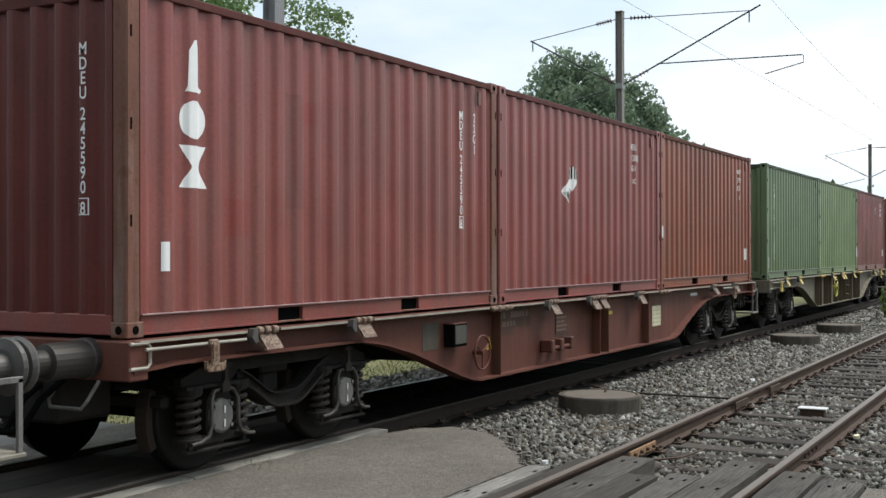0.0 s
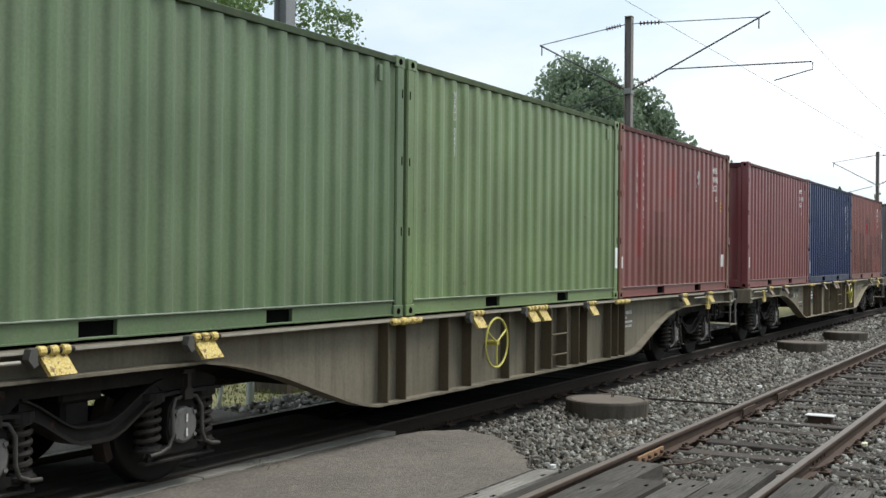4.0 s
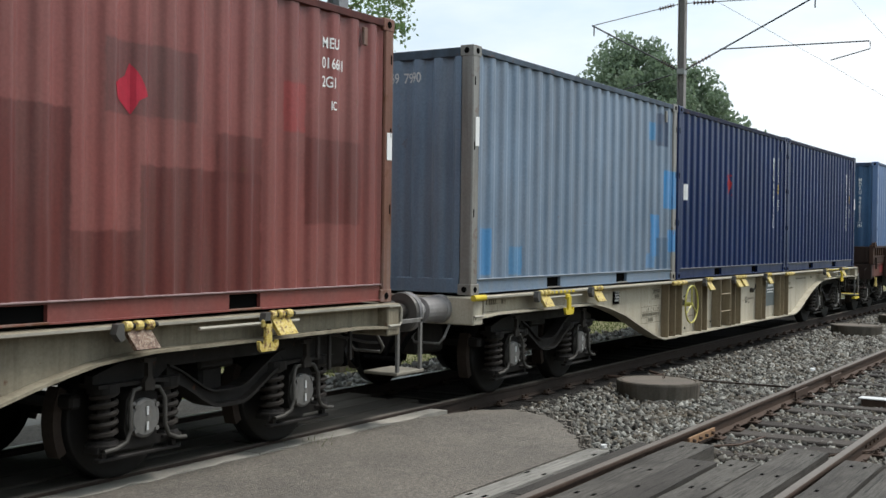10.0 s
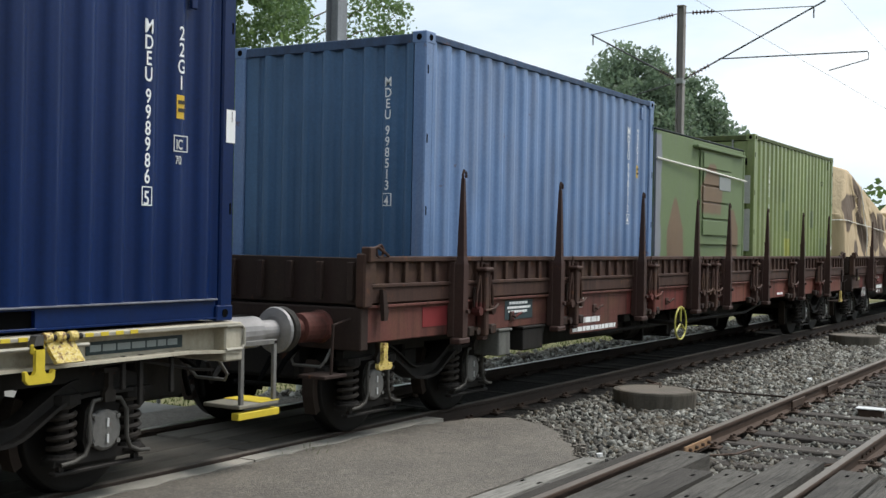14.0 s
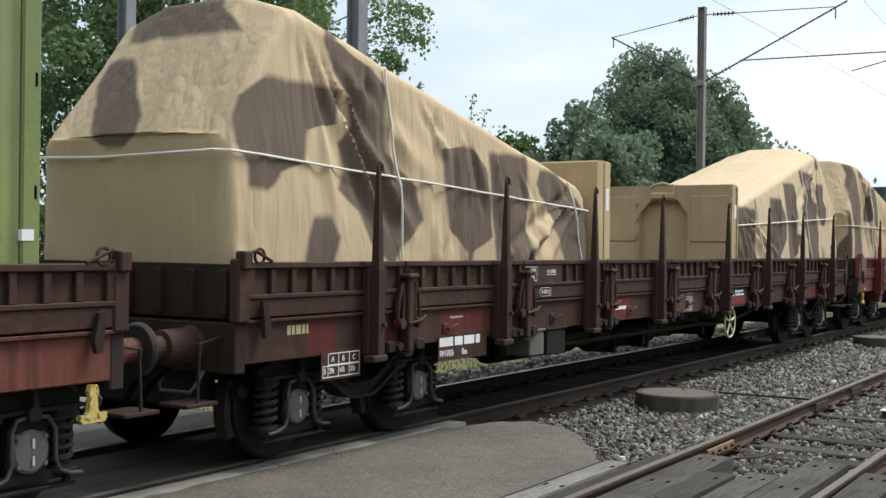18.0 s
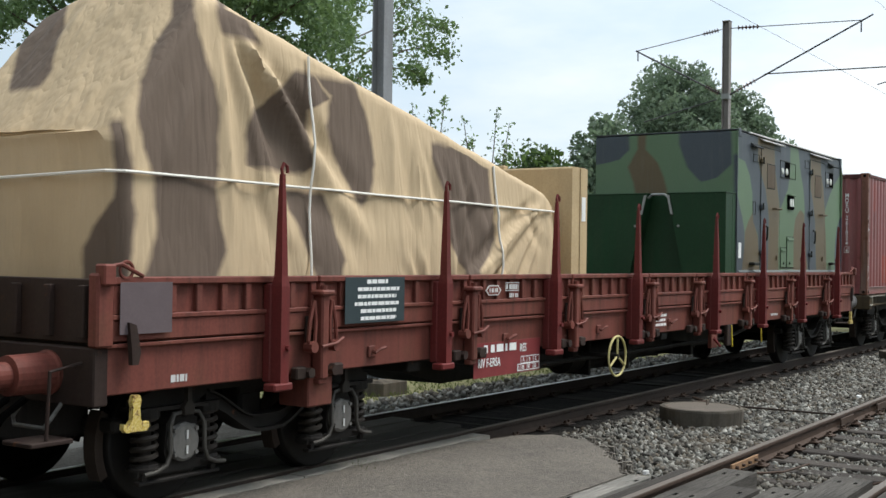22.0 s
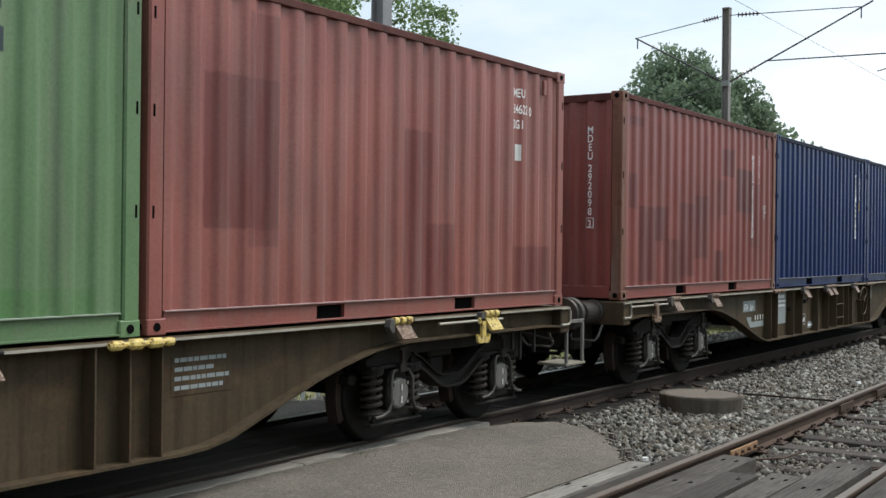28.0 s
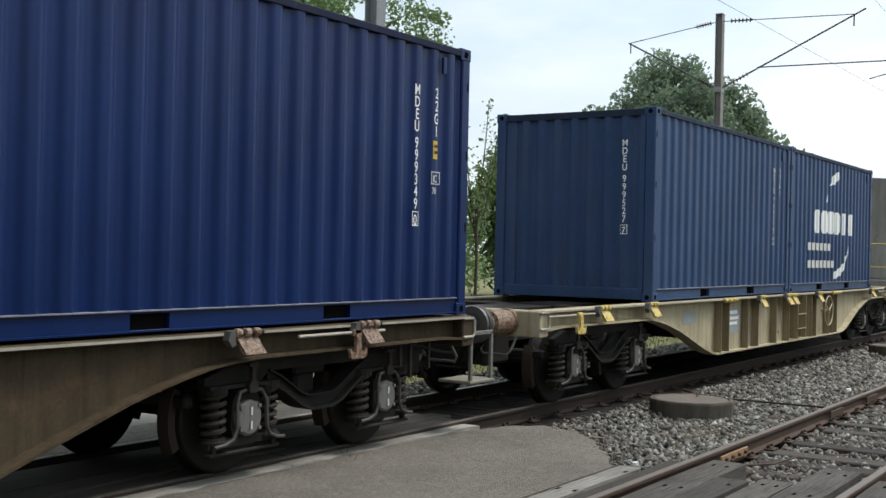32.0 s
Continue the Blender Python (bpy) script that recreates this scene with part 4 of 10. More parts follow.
def tree(x, y, base, crown, leaves, size, mat, label, seed, clumps=90, trunk=0.25, category="tree", ragged=0.35, gap=0.24, windows=()):
    """crown: centre height and radii along x, y and z."""
    rng = np.random.default_rng(seed)
    cz, rx, ry, rz = crown
    t = thing("tree" if category == "tree" else "bush", label, category, "trees" if category == "tree" else "bushes")
    d = rng.normal(size=(clumps, 3))
    d /= np.linalg.norm(d, axis=1, keepdims=True)
    rad = rng.uniform(0.35, 1.0, (clumps, 1)) ** 0.6 * (1 + rng.normal(0, ragged * 0.35, (clumps, 1)))
    c = d * rad * np.array([rx, ry, rz]) + np.array([0, 0, cz])
    c[:, 2] = np.maximum(c[:, 2], base + 0.2)
    tr = Geo().tube([(0, 0, -0.4), (0.08, 0.05, cz * 0.35), (-0.1, 0.1, cz * 0.75), (0.1, 0, cz + rz * 0.4)], trunk, 10, trunk * 0.3)
    part("trunk", tr, BARK, t, smooth=True)
    for k in range(0, clumps, 6 if x < 40 else 12):
        s = Vector((0, 0, cz * rng.uniform(0.35, 0.9)))
        e = Vector(c[k])
        mid = s.lerp(e, 0.5) + Vector((0, 0, 0.12 * (e - s).length))
        part("limb", Geo().tube([s, mid, e], trunk * 0.32, 5, trunk * 0.06), BARK, t)
    per = leaves // clumps
    spread = np.array([rx, ry, rz]) * gap
    who = np.repeat(np.arange(clumps), per)
    shape = rng.uniform(0.5, 1.25, (clumps, 3))
    g = rng.normal(size=(len(who), 3))
    g *= np.minimum(1, 1.7 / np.linalg.norm(g, axis=1, keepdims=True))
    p = c[who] + g * spread * shape[who]
    p[:, 2] = np.maximum(p[:, 2], base + rng.uniform(0, 0.4, len(p)))
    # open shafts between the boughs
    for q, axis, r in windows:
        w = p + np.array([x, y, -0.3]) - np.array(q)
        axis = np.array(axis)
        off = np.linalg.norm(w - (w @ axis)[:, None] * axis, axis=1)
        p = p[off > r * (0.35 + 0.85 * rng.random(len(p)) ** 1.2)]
    ob = part("crown", leaf_mesh("crown", p, size, rng, mat), mat, t)
    t.location = (x, y, -0.3)
    return t


def spray(t, path, leaves, size, mat, seed, spread=0.16, start_at=0.25, twigs=7):
    """A leafy branch along a path, with side twigs and leaves thickening towards its middle."""
    rng = np.random.default_rng(seed)
    pts = [Vector(p) for p in path]
    part("limb", Geo().tube(pts, 0.03, 6, 0.008), BARK, t)
    n = len(pts) - 1

    def along(w):
        k = min(n - 1, int(w * n))
        return pts[k].lerp(pts[k + 1], w * n - k)
    total = (pts[-1] - pts[0]).length
    ps = []
    for k in range(twigs):
        w = start_at + (1 - start_at) * (k + rng.uniform(0, 1)) / twigs
        a = along(min(0.98, w))
        d = (pts[-1] - pts[0]).normalized() * 0.6 + Vector(rng.normal(0, 0.55, 3)) + Vector((0, 0, -0.15))
        b = a + d * total * 0.17 * (1.2 - w)
        part("twig", Geo().tube([a, a.lerp(b, 0.5) + Vector((0, 0, 0.03)), b], 0.009, 4, 0.004), BARK, t)
        m = leaves // (2 * twigs)
        ps.append(np.array(a) + (np.array(b) - np.array(a)) * rng.uniform(0.1, 1.1, (m, 1)) + rng.normal(0, spread * 0.6, (m, 3)))
    w = rng.uniform(start_at, 1.03, leaves // 2)
    ps.append(np.array([along(min(0.999, q)) for q in w]) + rng.normal(0, 1, (len(w), 3)) * spread * (1.25 - w[:, None]))
    part("foliage", leaf_mesh("foliage", np.concatenate(ps), size, rng, mat), mat, t)


def sapling(x, y, tips, label, seed, mat, leaves=70, size=0.13):
    """A whippy young tree: a thin stem that splits into upright twigs. tips: ends of the twigs from the foot."""
    t = thing("tree", label, "tree", "trees")
    rng = random.Random(seed)
    top = max(p[2] for p in tips)
    part("trunk", Geo().tube([(0, 0, -0.2), (0.05, 0, top * 0.3), (0, 0.05, top * 0.55)], 0.06, 8, 0.03), BARK, t, smooth=True)
    for k, p in enumerate(tips):
        a = (0, 0.03, top * rng.uniform(0.3, 0.55))
        mid = (p[0] * 0.45 + rng.uniform(-0.1, 0.1), p[1] * 0.5, a[2] + (p[2] - a[2]) * 0.4)
        spray(t, [a, mid, (p[0] * 0.8, p[1] * 0.8, a[2] + (p[2] - a[2]) * 0.75), p], leaves, size, mat, seed * 31 + k, 0.2, 0.1, 6)
    t.location = (x, y, -0.3)
    return t


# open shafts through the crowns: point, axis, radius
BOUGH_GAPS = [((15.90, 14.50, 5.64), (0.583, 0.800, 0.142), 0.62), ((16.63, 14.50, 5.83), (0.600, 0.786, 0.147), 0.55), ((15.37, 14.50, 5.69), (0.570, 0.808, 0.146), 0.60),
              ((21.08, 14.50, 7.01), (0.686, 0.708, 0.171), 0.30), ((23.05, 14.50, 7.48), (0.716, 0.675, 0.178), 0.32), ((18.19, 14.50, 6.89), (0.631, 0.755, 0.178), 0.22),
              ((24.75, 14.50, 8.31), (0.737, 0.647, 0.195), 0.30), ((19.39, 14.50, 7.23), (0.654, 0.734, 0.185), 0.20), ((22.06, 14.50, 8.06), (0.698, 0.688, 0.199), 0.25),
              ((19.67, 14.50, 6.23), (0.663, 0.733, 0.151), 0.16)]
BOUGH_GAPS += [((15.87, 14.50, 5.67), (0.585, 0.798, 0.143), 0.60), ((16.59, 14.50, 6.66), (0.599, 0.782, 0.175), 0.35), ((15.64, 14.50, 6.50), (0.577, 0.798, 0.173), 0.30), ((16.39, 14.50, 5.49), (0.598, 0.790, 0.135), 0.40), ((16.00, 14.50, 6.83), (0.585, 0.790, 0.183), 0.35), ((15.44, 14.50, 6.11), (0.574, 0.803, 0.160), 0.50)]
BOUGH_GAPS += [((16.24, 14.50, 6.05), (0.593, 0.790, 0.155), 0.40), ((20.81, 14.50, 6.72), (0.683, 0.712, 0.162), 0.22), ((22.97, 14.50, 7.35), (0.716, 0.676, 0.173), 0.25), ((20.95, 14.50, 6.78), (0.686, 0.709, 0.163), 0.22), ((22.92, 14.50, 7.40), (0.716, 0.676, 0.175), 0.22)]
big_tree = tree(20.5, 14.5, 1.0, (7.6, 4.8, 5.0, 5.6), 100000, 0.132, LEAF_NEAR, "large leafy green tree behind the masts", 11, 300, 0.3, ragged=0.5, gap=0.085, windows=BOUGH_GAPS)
for k, path in enumerate(([(5.5, -0.8, 7.6), (8.2, -0.6, 9.0), (10.0, -0.5, 9.9), (11.5, -0.5, 9.75)], [(5.8, -0.9, 7.2), (8.6, -0.7, 8.6), (10.2, -0.5, 9.0), (11.5, -0.5, 8.85)],
                          [(5.5, -0.6, 7.0), (8.0, -0.6, 8.0), (9.4, -0.5, 8.1), (10.2, -0.5, 7.9)], [(5.0, -0.6, 8.0), (7.6, -0.6, 9.2), (9.0, -0.6, 10.3), (9.9, -0.5, 10.9)])):
    spray(big_tree, path, 520, 0.15, LEAF_NEAR, 60 + k, 0.3, 0.35, 10)
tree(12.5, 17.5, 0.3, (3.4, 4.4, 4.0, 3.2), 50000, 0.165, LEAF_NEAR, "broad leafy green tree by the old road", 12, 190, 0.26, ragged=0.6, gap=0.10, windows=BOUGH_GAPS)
tree(26.5, 16.5, 0.2, (2.6, 3.2, 3.0, 3.0), 22000, 0.19, LEAF_DARK, "dark leafy hedge tree", 13, 70, 0.14)
tree(18.5, 12.0, 0.0, (1.6, 4.5, 1.8, 1.9), 20000, 0.15, LEAF_DARK, "dark dense bush behind the track", 14, 70, 0.08, "bush")
tree(12.0, 13.0, 0.0, (1.6, 3.6, 1.8, 2.0), 16000, 0.16, LEAF_DARK, "dark dense bush beside the road", 15, 60, 0.08, "bush")
sapling(26.3, 11.0, ((1.05, 0, 6.75), (0.5, 0.1, 6.3), (-0.6, 0, 6.3), (0.1, 0.2, 5.4), (-0.9, 0.1, 5.2), (0.8, -0.1, 5.2), (-0.3, 0.3, 4.6), (0.4, -0.3, 4.2)), "slender young tree with whippy twigs behind the mast", 17, LEAF_NEAR, 110)
sapling(29.6, 11.0, ((0.6, 0, 6.75), (1.55, 0.1, 6.4), (-1.3, 0, 6.25), (-0.5, 0.2, 5.8), (0.9, -0.2, 5.6), (-1.0, 0.1, 5.0), (1.3, 0.2, 5.0), (0.1, 0, 4.7), (-0.4, -0.2, 4.1)), "thin young tree with bare whippy tips", 16, LEAF_NEAR, 90)
tree(28.0, 12.2, 0.0, (2.3, 3.2, 1.2, 2.2), 12000, 0.15, LEAF_NEAR, "leafy green shrub below the young trees", 27, 50, 0.06, "bush")
tree(22.3, 8.2, 0.0, (0.7, 0.8, 0.8, 0.9), 3500, 0.11, LEAF_LIGHT, "light green weedy shrub by the track", 18, 24, 0.03, "bush")
tree(48.5, 19.5, 0.2, (3.8, 3.0, 3.0, 3.2), 15000, 0.30, LEAF_DARK, "dark round tree in the distance", 19, 70, 0.2)
tree(56.0, 15.1, 0.5, (6.7, 4.5, 4.3, 5.0), 120000, 0.22, LEAF_FAR, "large round green tree beyond the mast", 20, 380, 0.35, ragged=0.12, gap=0.125)
tree(59.5, 12.8, 0.5, (4.4, 3.8, 3.3, 3.9), 50000, 0.22, LEAF_FAR, "lower green tree leaning on the large round one", 28, 200, 0.25, ragged=0.16, gap=0.13)
tree(46.0, 14.2, 0.3, (4.6, 3.0, 2.6, 3.2), 20000, 0.28, LEAF_FAR, "mid-sized green tree beside the large one", 21, 110, 0.2, gap=0.15)
tree(68.0, 15.5, 0.5, (4.8, 5.0, 4.0, 4.2), 14000, 0.42, LEAF_FAR, "spreading green tree along the line", 22, 70, 0.3)
tree(84.0, 16.5, 0.5, (4.0, 6.0, 4.0, 3.8), 12000, 0.5, LEAF_FAR, "green tree further along the line", 23, 60, 0.3)
tree(104.0, 18.0, 0.5, (3.6, 8.0, 5.0, 3.6), 11000, 0.6, LEAF_DARK, "dark tree far along the line", 24, 60, 0.3)


def woods():
    rng = np.random.default_rng(31)
    n = 26000
    x = rng.uniform(130, 420, n)
    k = rng.integers(0, 60, n)
    cx = rng.uniform(130, 420, 60)[k]
    p = np.stack([cx + rng.normal(0, 5, n), 22 + (cx - 130) * 0.02 + rng.normal(0, 3, n), np.abs(rng.normal(0, 1, n)) * 2.8 + rng.uniform(0, 2.5, 60)[k]], -1)
    tagged(new("far_woods", leaf_mesh("far_woods", p, 1.2, rng, LEAF_DARK)), "distant dark line of trees", "trees", kind="stuff")
    # Added leaf masses, out of view, that block low sky and darken wall reflections.
    q = np.stack([rng.uniform(-70, -28, 16000), rng.uniform(-60, 60, 16000), rng.uniform(0, 1, 16000) ** 0.8 * 11], -1)
    r = np.stack([rng.uniform(-30, 170, 22000), rng.uniform(-52, -44, 22000), rng.uniform(0, 1, 22000) ** 0.8 * 9], -1)
    q = np.concatenate([q, r])
    tagged(new("unseen_light_block_woods", leaf_mesh("unseen_light_block_woods", q, 1.5, rng, LEAF_DARK)), "unseen trees added behind the crossing to block light and darken reflections", "trees", kind="stuff")


woods()


def grass(name, boxes, seed, label):
    rng = np.random.default_rng(seed)
    ps, hs = [], []
    for x0, x1, y0, y1, num, h in boxes:
        ps.append(np.stack([rng.uniform(x0, x1, num), rng.uniform(y0, y1, num), np.full(num, -0.3)], -1))
        hs.append(rng.uniform(0.4, 1.0, num) * h)
    p, h = np.concatenate(ps), np.concatenate(hs)[:, None]
    n = len(p)
    a = rng.uniform(0, 6.28, n)
    w = np.stack([np.cos(a), np.sin(a), 0 * a], -1) * 0.012
    lean = np.stack([rng.normal(0, 0.3, n), rng.normal(0, 0.3, n), np.ones(n)], -1)
    v = np.stack([p - w, p + w, p + lean * h], 1).reshape(-1, 3)
    me = bpy.data.meshes.new(name)
    me.from_pydata(v.tolist(), [], (np.arange(n * 3).reshape(-1, 3)).tolist())
    me.materials.append(GRASS)
    return tagged(new(name, me), label, "grass", kind="stuff")


grass("grass", [(9.6, 30, 2.6, 7.5, 16000, 0.06), (30, 60, -9, -6.7, 3000, 0.4), (7.6, 8.3, -1.0, -0.95, 60, 0.33), (7.9, 8.1, -1.0, -0.93, 90, 0.36), (5.5, 10.2, -1.0, -0.97, 90, 0.31)], 5, "yellowish green grass on the verge behind the tracks")


def tall_weed():
    rng = np.random.default_rng(91)
    t = thing("weed", "tall bright green weed growing beside the siding", "weed")
    ps = []
    for k in range(9):
        a, h = rng.uniform(0, 6.28), rng.uniform(0.5, 1.05)
        tip = Vector((0.28 * math.cos(a), 0.28 * math.sin(a), h))
        part("stem", Geo().tube([(0, 0, -0.25), (tip.x * 0.3, tip.y * 0.3, h * 0.45), tip], 0.012, 5, 0.004), GRASS, t)
        w = rng.uniform(0.1, 1.0, (60, 1))
        ps.append(w * np.array(tip) * np.array([1, 1, 1]) + rng.normal(0, 0.06, (60, 3)))
    part("foliage", leaf_mesh("foliage", np.concatenate(ps), 0.13, rng, LEAF_LIGHT), LEAF_LIGHT, t)
    t.location = (32.6, -3.05, -0.2)


tall_weed()


def trackside_signal():
    t = thing("trackside_signal", "grey warning lamp with a short ladder behind the track", "signal")
    pale = plain("galvanised_signal", (0.48, 0.51, 0.50), 0.5, 0.25, 0.15)
    part("post", Geo().rod((0, 0, -0.4), (0, 0, 2.15), 0.055, n=12), pale, t)
    part("lamp_head", Geo().lathe([(0, 0.0), (0.0, 0.10), (0.05, 0.12), (0.055, 0.165), (0.075, 0.168), (0.08, 0.145), (0.055, 0.125), (0.05, 0.0)], (0.0, 0.06, 2.37), (-0.35, -0.94, 0), 28), pale, t)
    part("lamp_lens", Geo().lathe([(0, 0.0), (0.0, 0.06), (0.018, 0.04), (0.024, 0.0)], (-0.02, 0.012, 2.34), (-0.35, -0.94, 0), 16), WHITE, t)
    part("lamp_bracket", Geo().box(-0.05, 0.05, -0.06, 0.1, 2.05, 2.24, 0.01), pale, t)
    part("bracket_arm", Geo().tube([(0.05, -0.02, 2.12), (0.17, -0.02, 2.14), (0.20, -0.02, 2.27)], 0.016, 8), pale, t)
    part("bracket_arm", Geo().box(0.03, 0.22, -0.03, 0.0, 1.99, 2.03, 0.006), pale, t)
    part("platform", Geo().box(-0.45, -0.02, -0.08, 0.1, 2.13, 2.16, 0.006), pale, t)
    part("ladder_rail", Geo().rod((-0.98, 0.0, -0.3), (-0.43, 0, 2.18), 0.026, n=8), pale, t)
    part("ladder_rail", Geo().rod((-0.66, 0.0, -0.3), (-0.17, 0, 2.18), 0.026, n=8), pale, t)
    for k in range(10):
        z = 0.02 + 0.225 * k
        f = (z + 0.3) / 2.48
        part("rung", Geo().rod((-0.98 + 0.55 * f, 0, z), (-0.66 + 0.49 * f, 0, z), 0.014, n=6), pale, t)
    t.location = (12.57, 2.75, 0)
    s = thing("notice_board", "small white notice on a post behind the track", "sign")
    part("post", Geo().rod((0, 0, -0.4), (0, 0, 1.7), 0.025, n=8), FOIL, s)
    b = part("board", Geo().box(-0.14, 0.14, -0.015, 0.015, 1.66, 1.92, 0.004), WHITE_WORN, s)
    for k in range(3):
        part("text_bar", Geo().box(-0.11, 0.11, -0.019, -0.016, 1.86 - 0.07 * k, 1.875 - 0.07 * k), PLATE_DARK, b)
    s.location = (9.75, 2.6, 0)
    s.rotation_euler.z = radians(-30)


trackside_signal()


# ---------------------------------------------------------------- shipping containers
CL, CW, CH, BASE = 6.058, 2.438, 2.591, 1.165


def wave(x, pitch, first, length):
    """0 on the outer crests of a corrugated sheet, 1 in its troughs, with rounded bends."""
    if x < first or x > first + pitch * int((length - first + pitch * 0.25) / pitch):
        return 1.0 if x >= first - 0.03 and x < first else 0.5
    w = ((x - first) / pitch + 0.5) % 1.0
    d = abs(w - 0.5) * 2
    k = min(1.0, max(0.0, (d - 0.26) / 0.48))
    return k * k * (3 - 2 * k)


def corrugated(length, depth, out, pitch, first):
    """Outline of a corrugated sheet from 0 to length, its outer crests at out, its back at out + depth + 0.012 (towards +)."""
    n = int(length / pitch * 14)
    pts = [(length * k / n, out + depth * (1 - wave(length * k / n, pitch, first, length))) for k in range(n + 1)]
    return pts + [(length, out + depth + 0.012), (0.0, out + depth + 0.012)]


def near_wall(x):
    """Where the outer face of a container's side stands at x."""
    if x < 0.15 or x > CL - 0.15:
        return -CW / 2 + 0.002
    return -CW / 2 + 0.012 + 0.029 * (1 - wave(x - 0.15, 0.278, -0.115, CL - 0.30))


def front_wall(y):
    if abs(y) > CW / 2 - 0.15:
        return 0.004
    return 0.012 + 0.045 * (1 - wave(y + CW / 2 - 0.15, 0.256, -0.094, CW - 0.30))


def painted_on(me, front=False):
    """Lays flat lettering or a painted shape on to the corrugated wall. Its x and z, or y and z, are the container's own."""
    bm = bmesh.new()
    bm.from_mesh(me)
    k = 1 if front else 0
    drop = [f for f in bm.faces if abs(f.normal[0 if front else 1]) < 0.5]
    bmesh.ops.delete(bm, geom=drop, context="FACES")
    back = [f for f in bm.faces if f.normal[0 if front else 1] > 0]
    if len(back) < len(bm.faces):
        bmesh.ops.delete(bm, geom=back, context="FACES")
    cs = [v.co[k] for v in bm.verts]
    step = 0.0199
    q = math.floor(min(cs) / step) + 1
    while q * step < max(cs):
        co, no = [0, 0, 0], [0, 0, 0]
        co[k], no[k] = q * step, 1
        bmesh.ops.bisect_plane(bm, geom=bm.verts[:] + bm.edges[:] + bm.faces[:], plane_co=co, plane_no=no)
        q += 1
    for v in bm.verts:
        if front:
            v.co.x = front_wall(v.co.y) - 0.003
        else:
            v.co.y = near_wall(v.co.x) - 0.003
    bm.to_mesh(me)
    bm.free()
    return me


def container_meshes():
    kit = {}
    h = CW / 2
    side = corrugated(CL - 0.30, 0.029, -h + 0.012, 0.278, -0.115)
    kit["near"] = [[(x + 0.15, y) for x, y in side], 0.165, CH - 0.08]
    kit["end"] = corrugated(CW - 0.30, 0.045, 0.012, 0.256, -0.094)
    return kit


KIT = container_meshes()


def casting(g, x, y, z):
    g.box(x, x + 0.178, y, y + 0.162, z, z + 0.118, 0.008)


def outline_box(t, x0, x1, z0, z1, mat, w=0.009, y=-1.1685, cols=(), rows=()):
    """A painted frame with inner lines at fractions of its width and height."""
    v = [(x0, y, z0), (x1, y, z0), (x1, y, z1), (x0, y, z1), (x0 + w, y, z0 + w), (x1 - w, y, z0 + w), (x1 - w, y, z1 - w), (x0 + w, y, z1 - w)]
    p = part("painted_frame", Geo().add(v, [(k, (k + 1) % 4, 4 + (k + 1) % 4, 4 + k) for k in range(4)]), mat, t)
    for c in cols:
        x = x0 + c * (x1 - x0)
        part("line", Geo().box(x - w / 2, x + w / 2, y - 0.001, y, z0 + w, z1 - w), mat, p)
    for r in rows:
        z = z0 + r * (z1 - z0)
        part("line", Geo().box(x0 + w, x1 - w, y - 0.0015, y, z - w / 2, z + w / 2), mat, p)
    return p


SQ_AT = (5.41, 1.24)


LIP, TOPS = {}, {}


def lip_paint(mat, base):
    """Chalky, scuffed coat of the same paint on a lip that ropes and dust rub, its highlight painted in."""
    LIP[mat.name] = paint("lit_scuffed_" + mat.name, tuple(0.55 * c + 0.15 for c in base), dirt=shade(base, 0.6), rust=0.3, grime=0.5, rough=0.6)
    # Top rail copy: rust, grime and the shadow line there all darken the paint.
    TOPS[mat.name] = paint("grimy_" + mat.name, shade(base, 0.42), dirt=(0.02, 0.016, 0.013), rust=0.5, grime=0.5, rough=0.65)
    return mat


def box_paint(name, base, **more):
    return lip_paint(paint(name, base, **more), base)


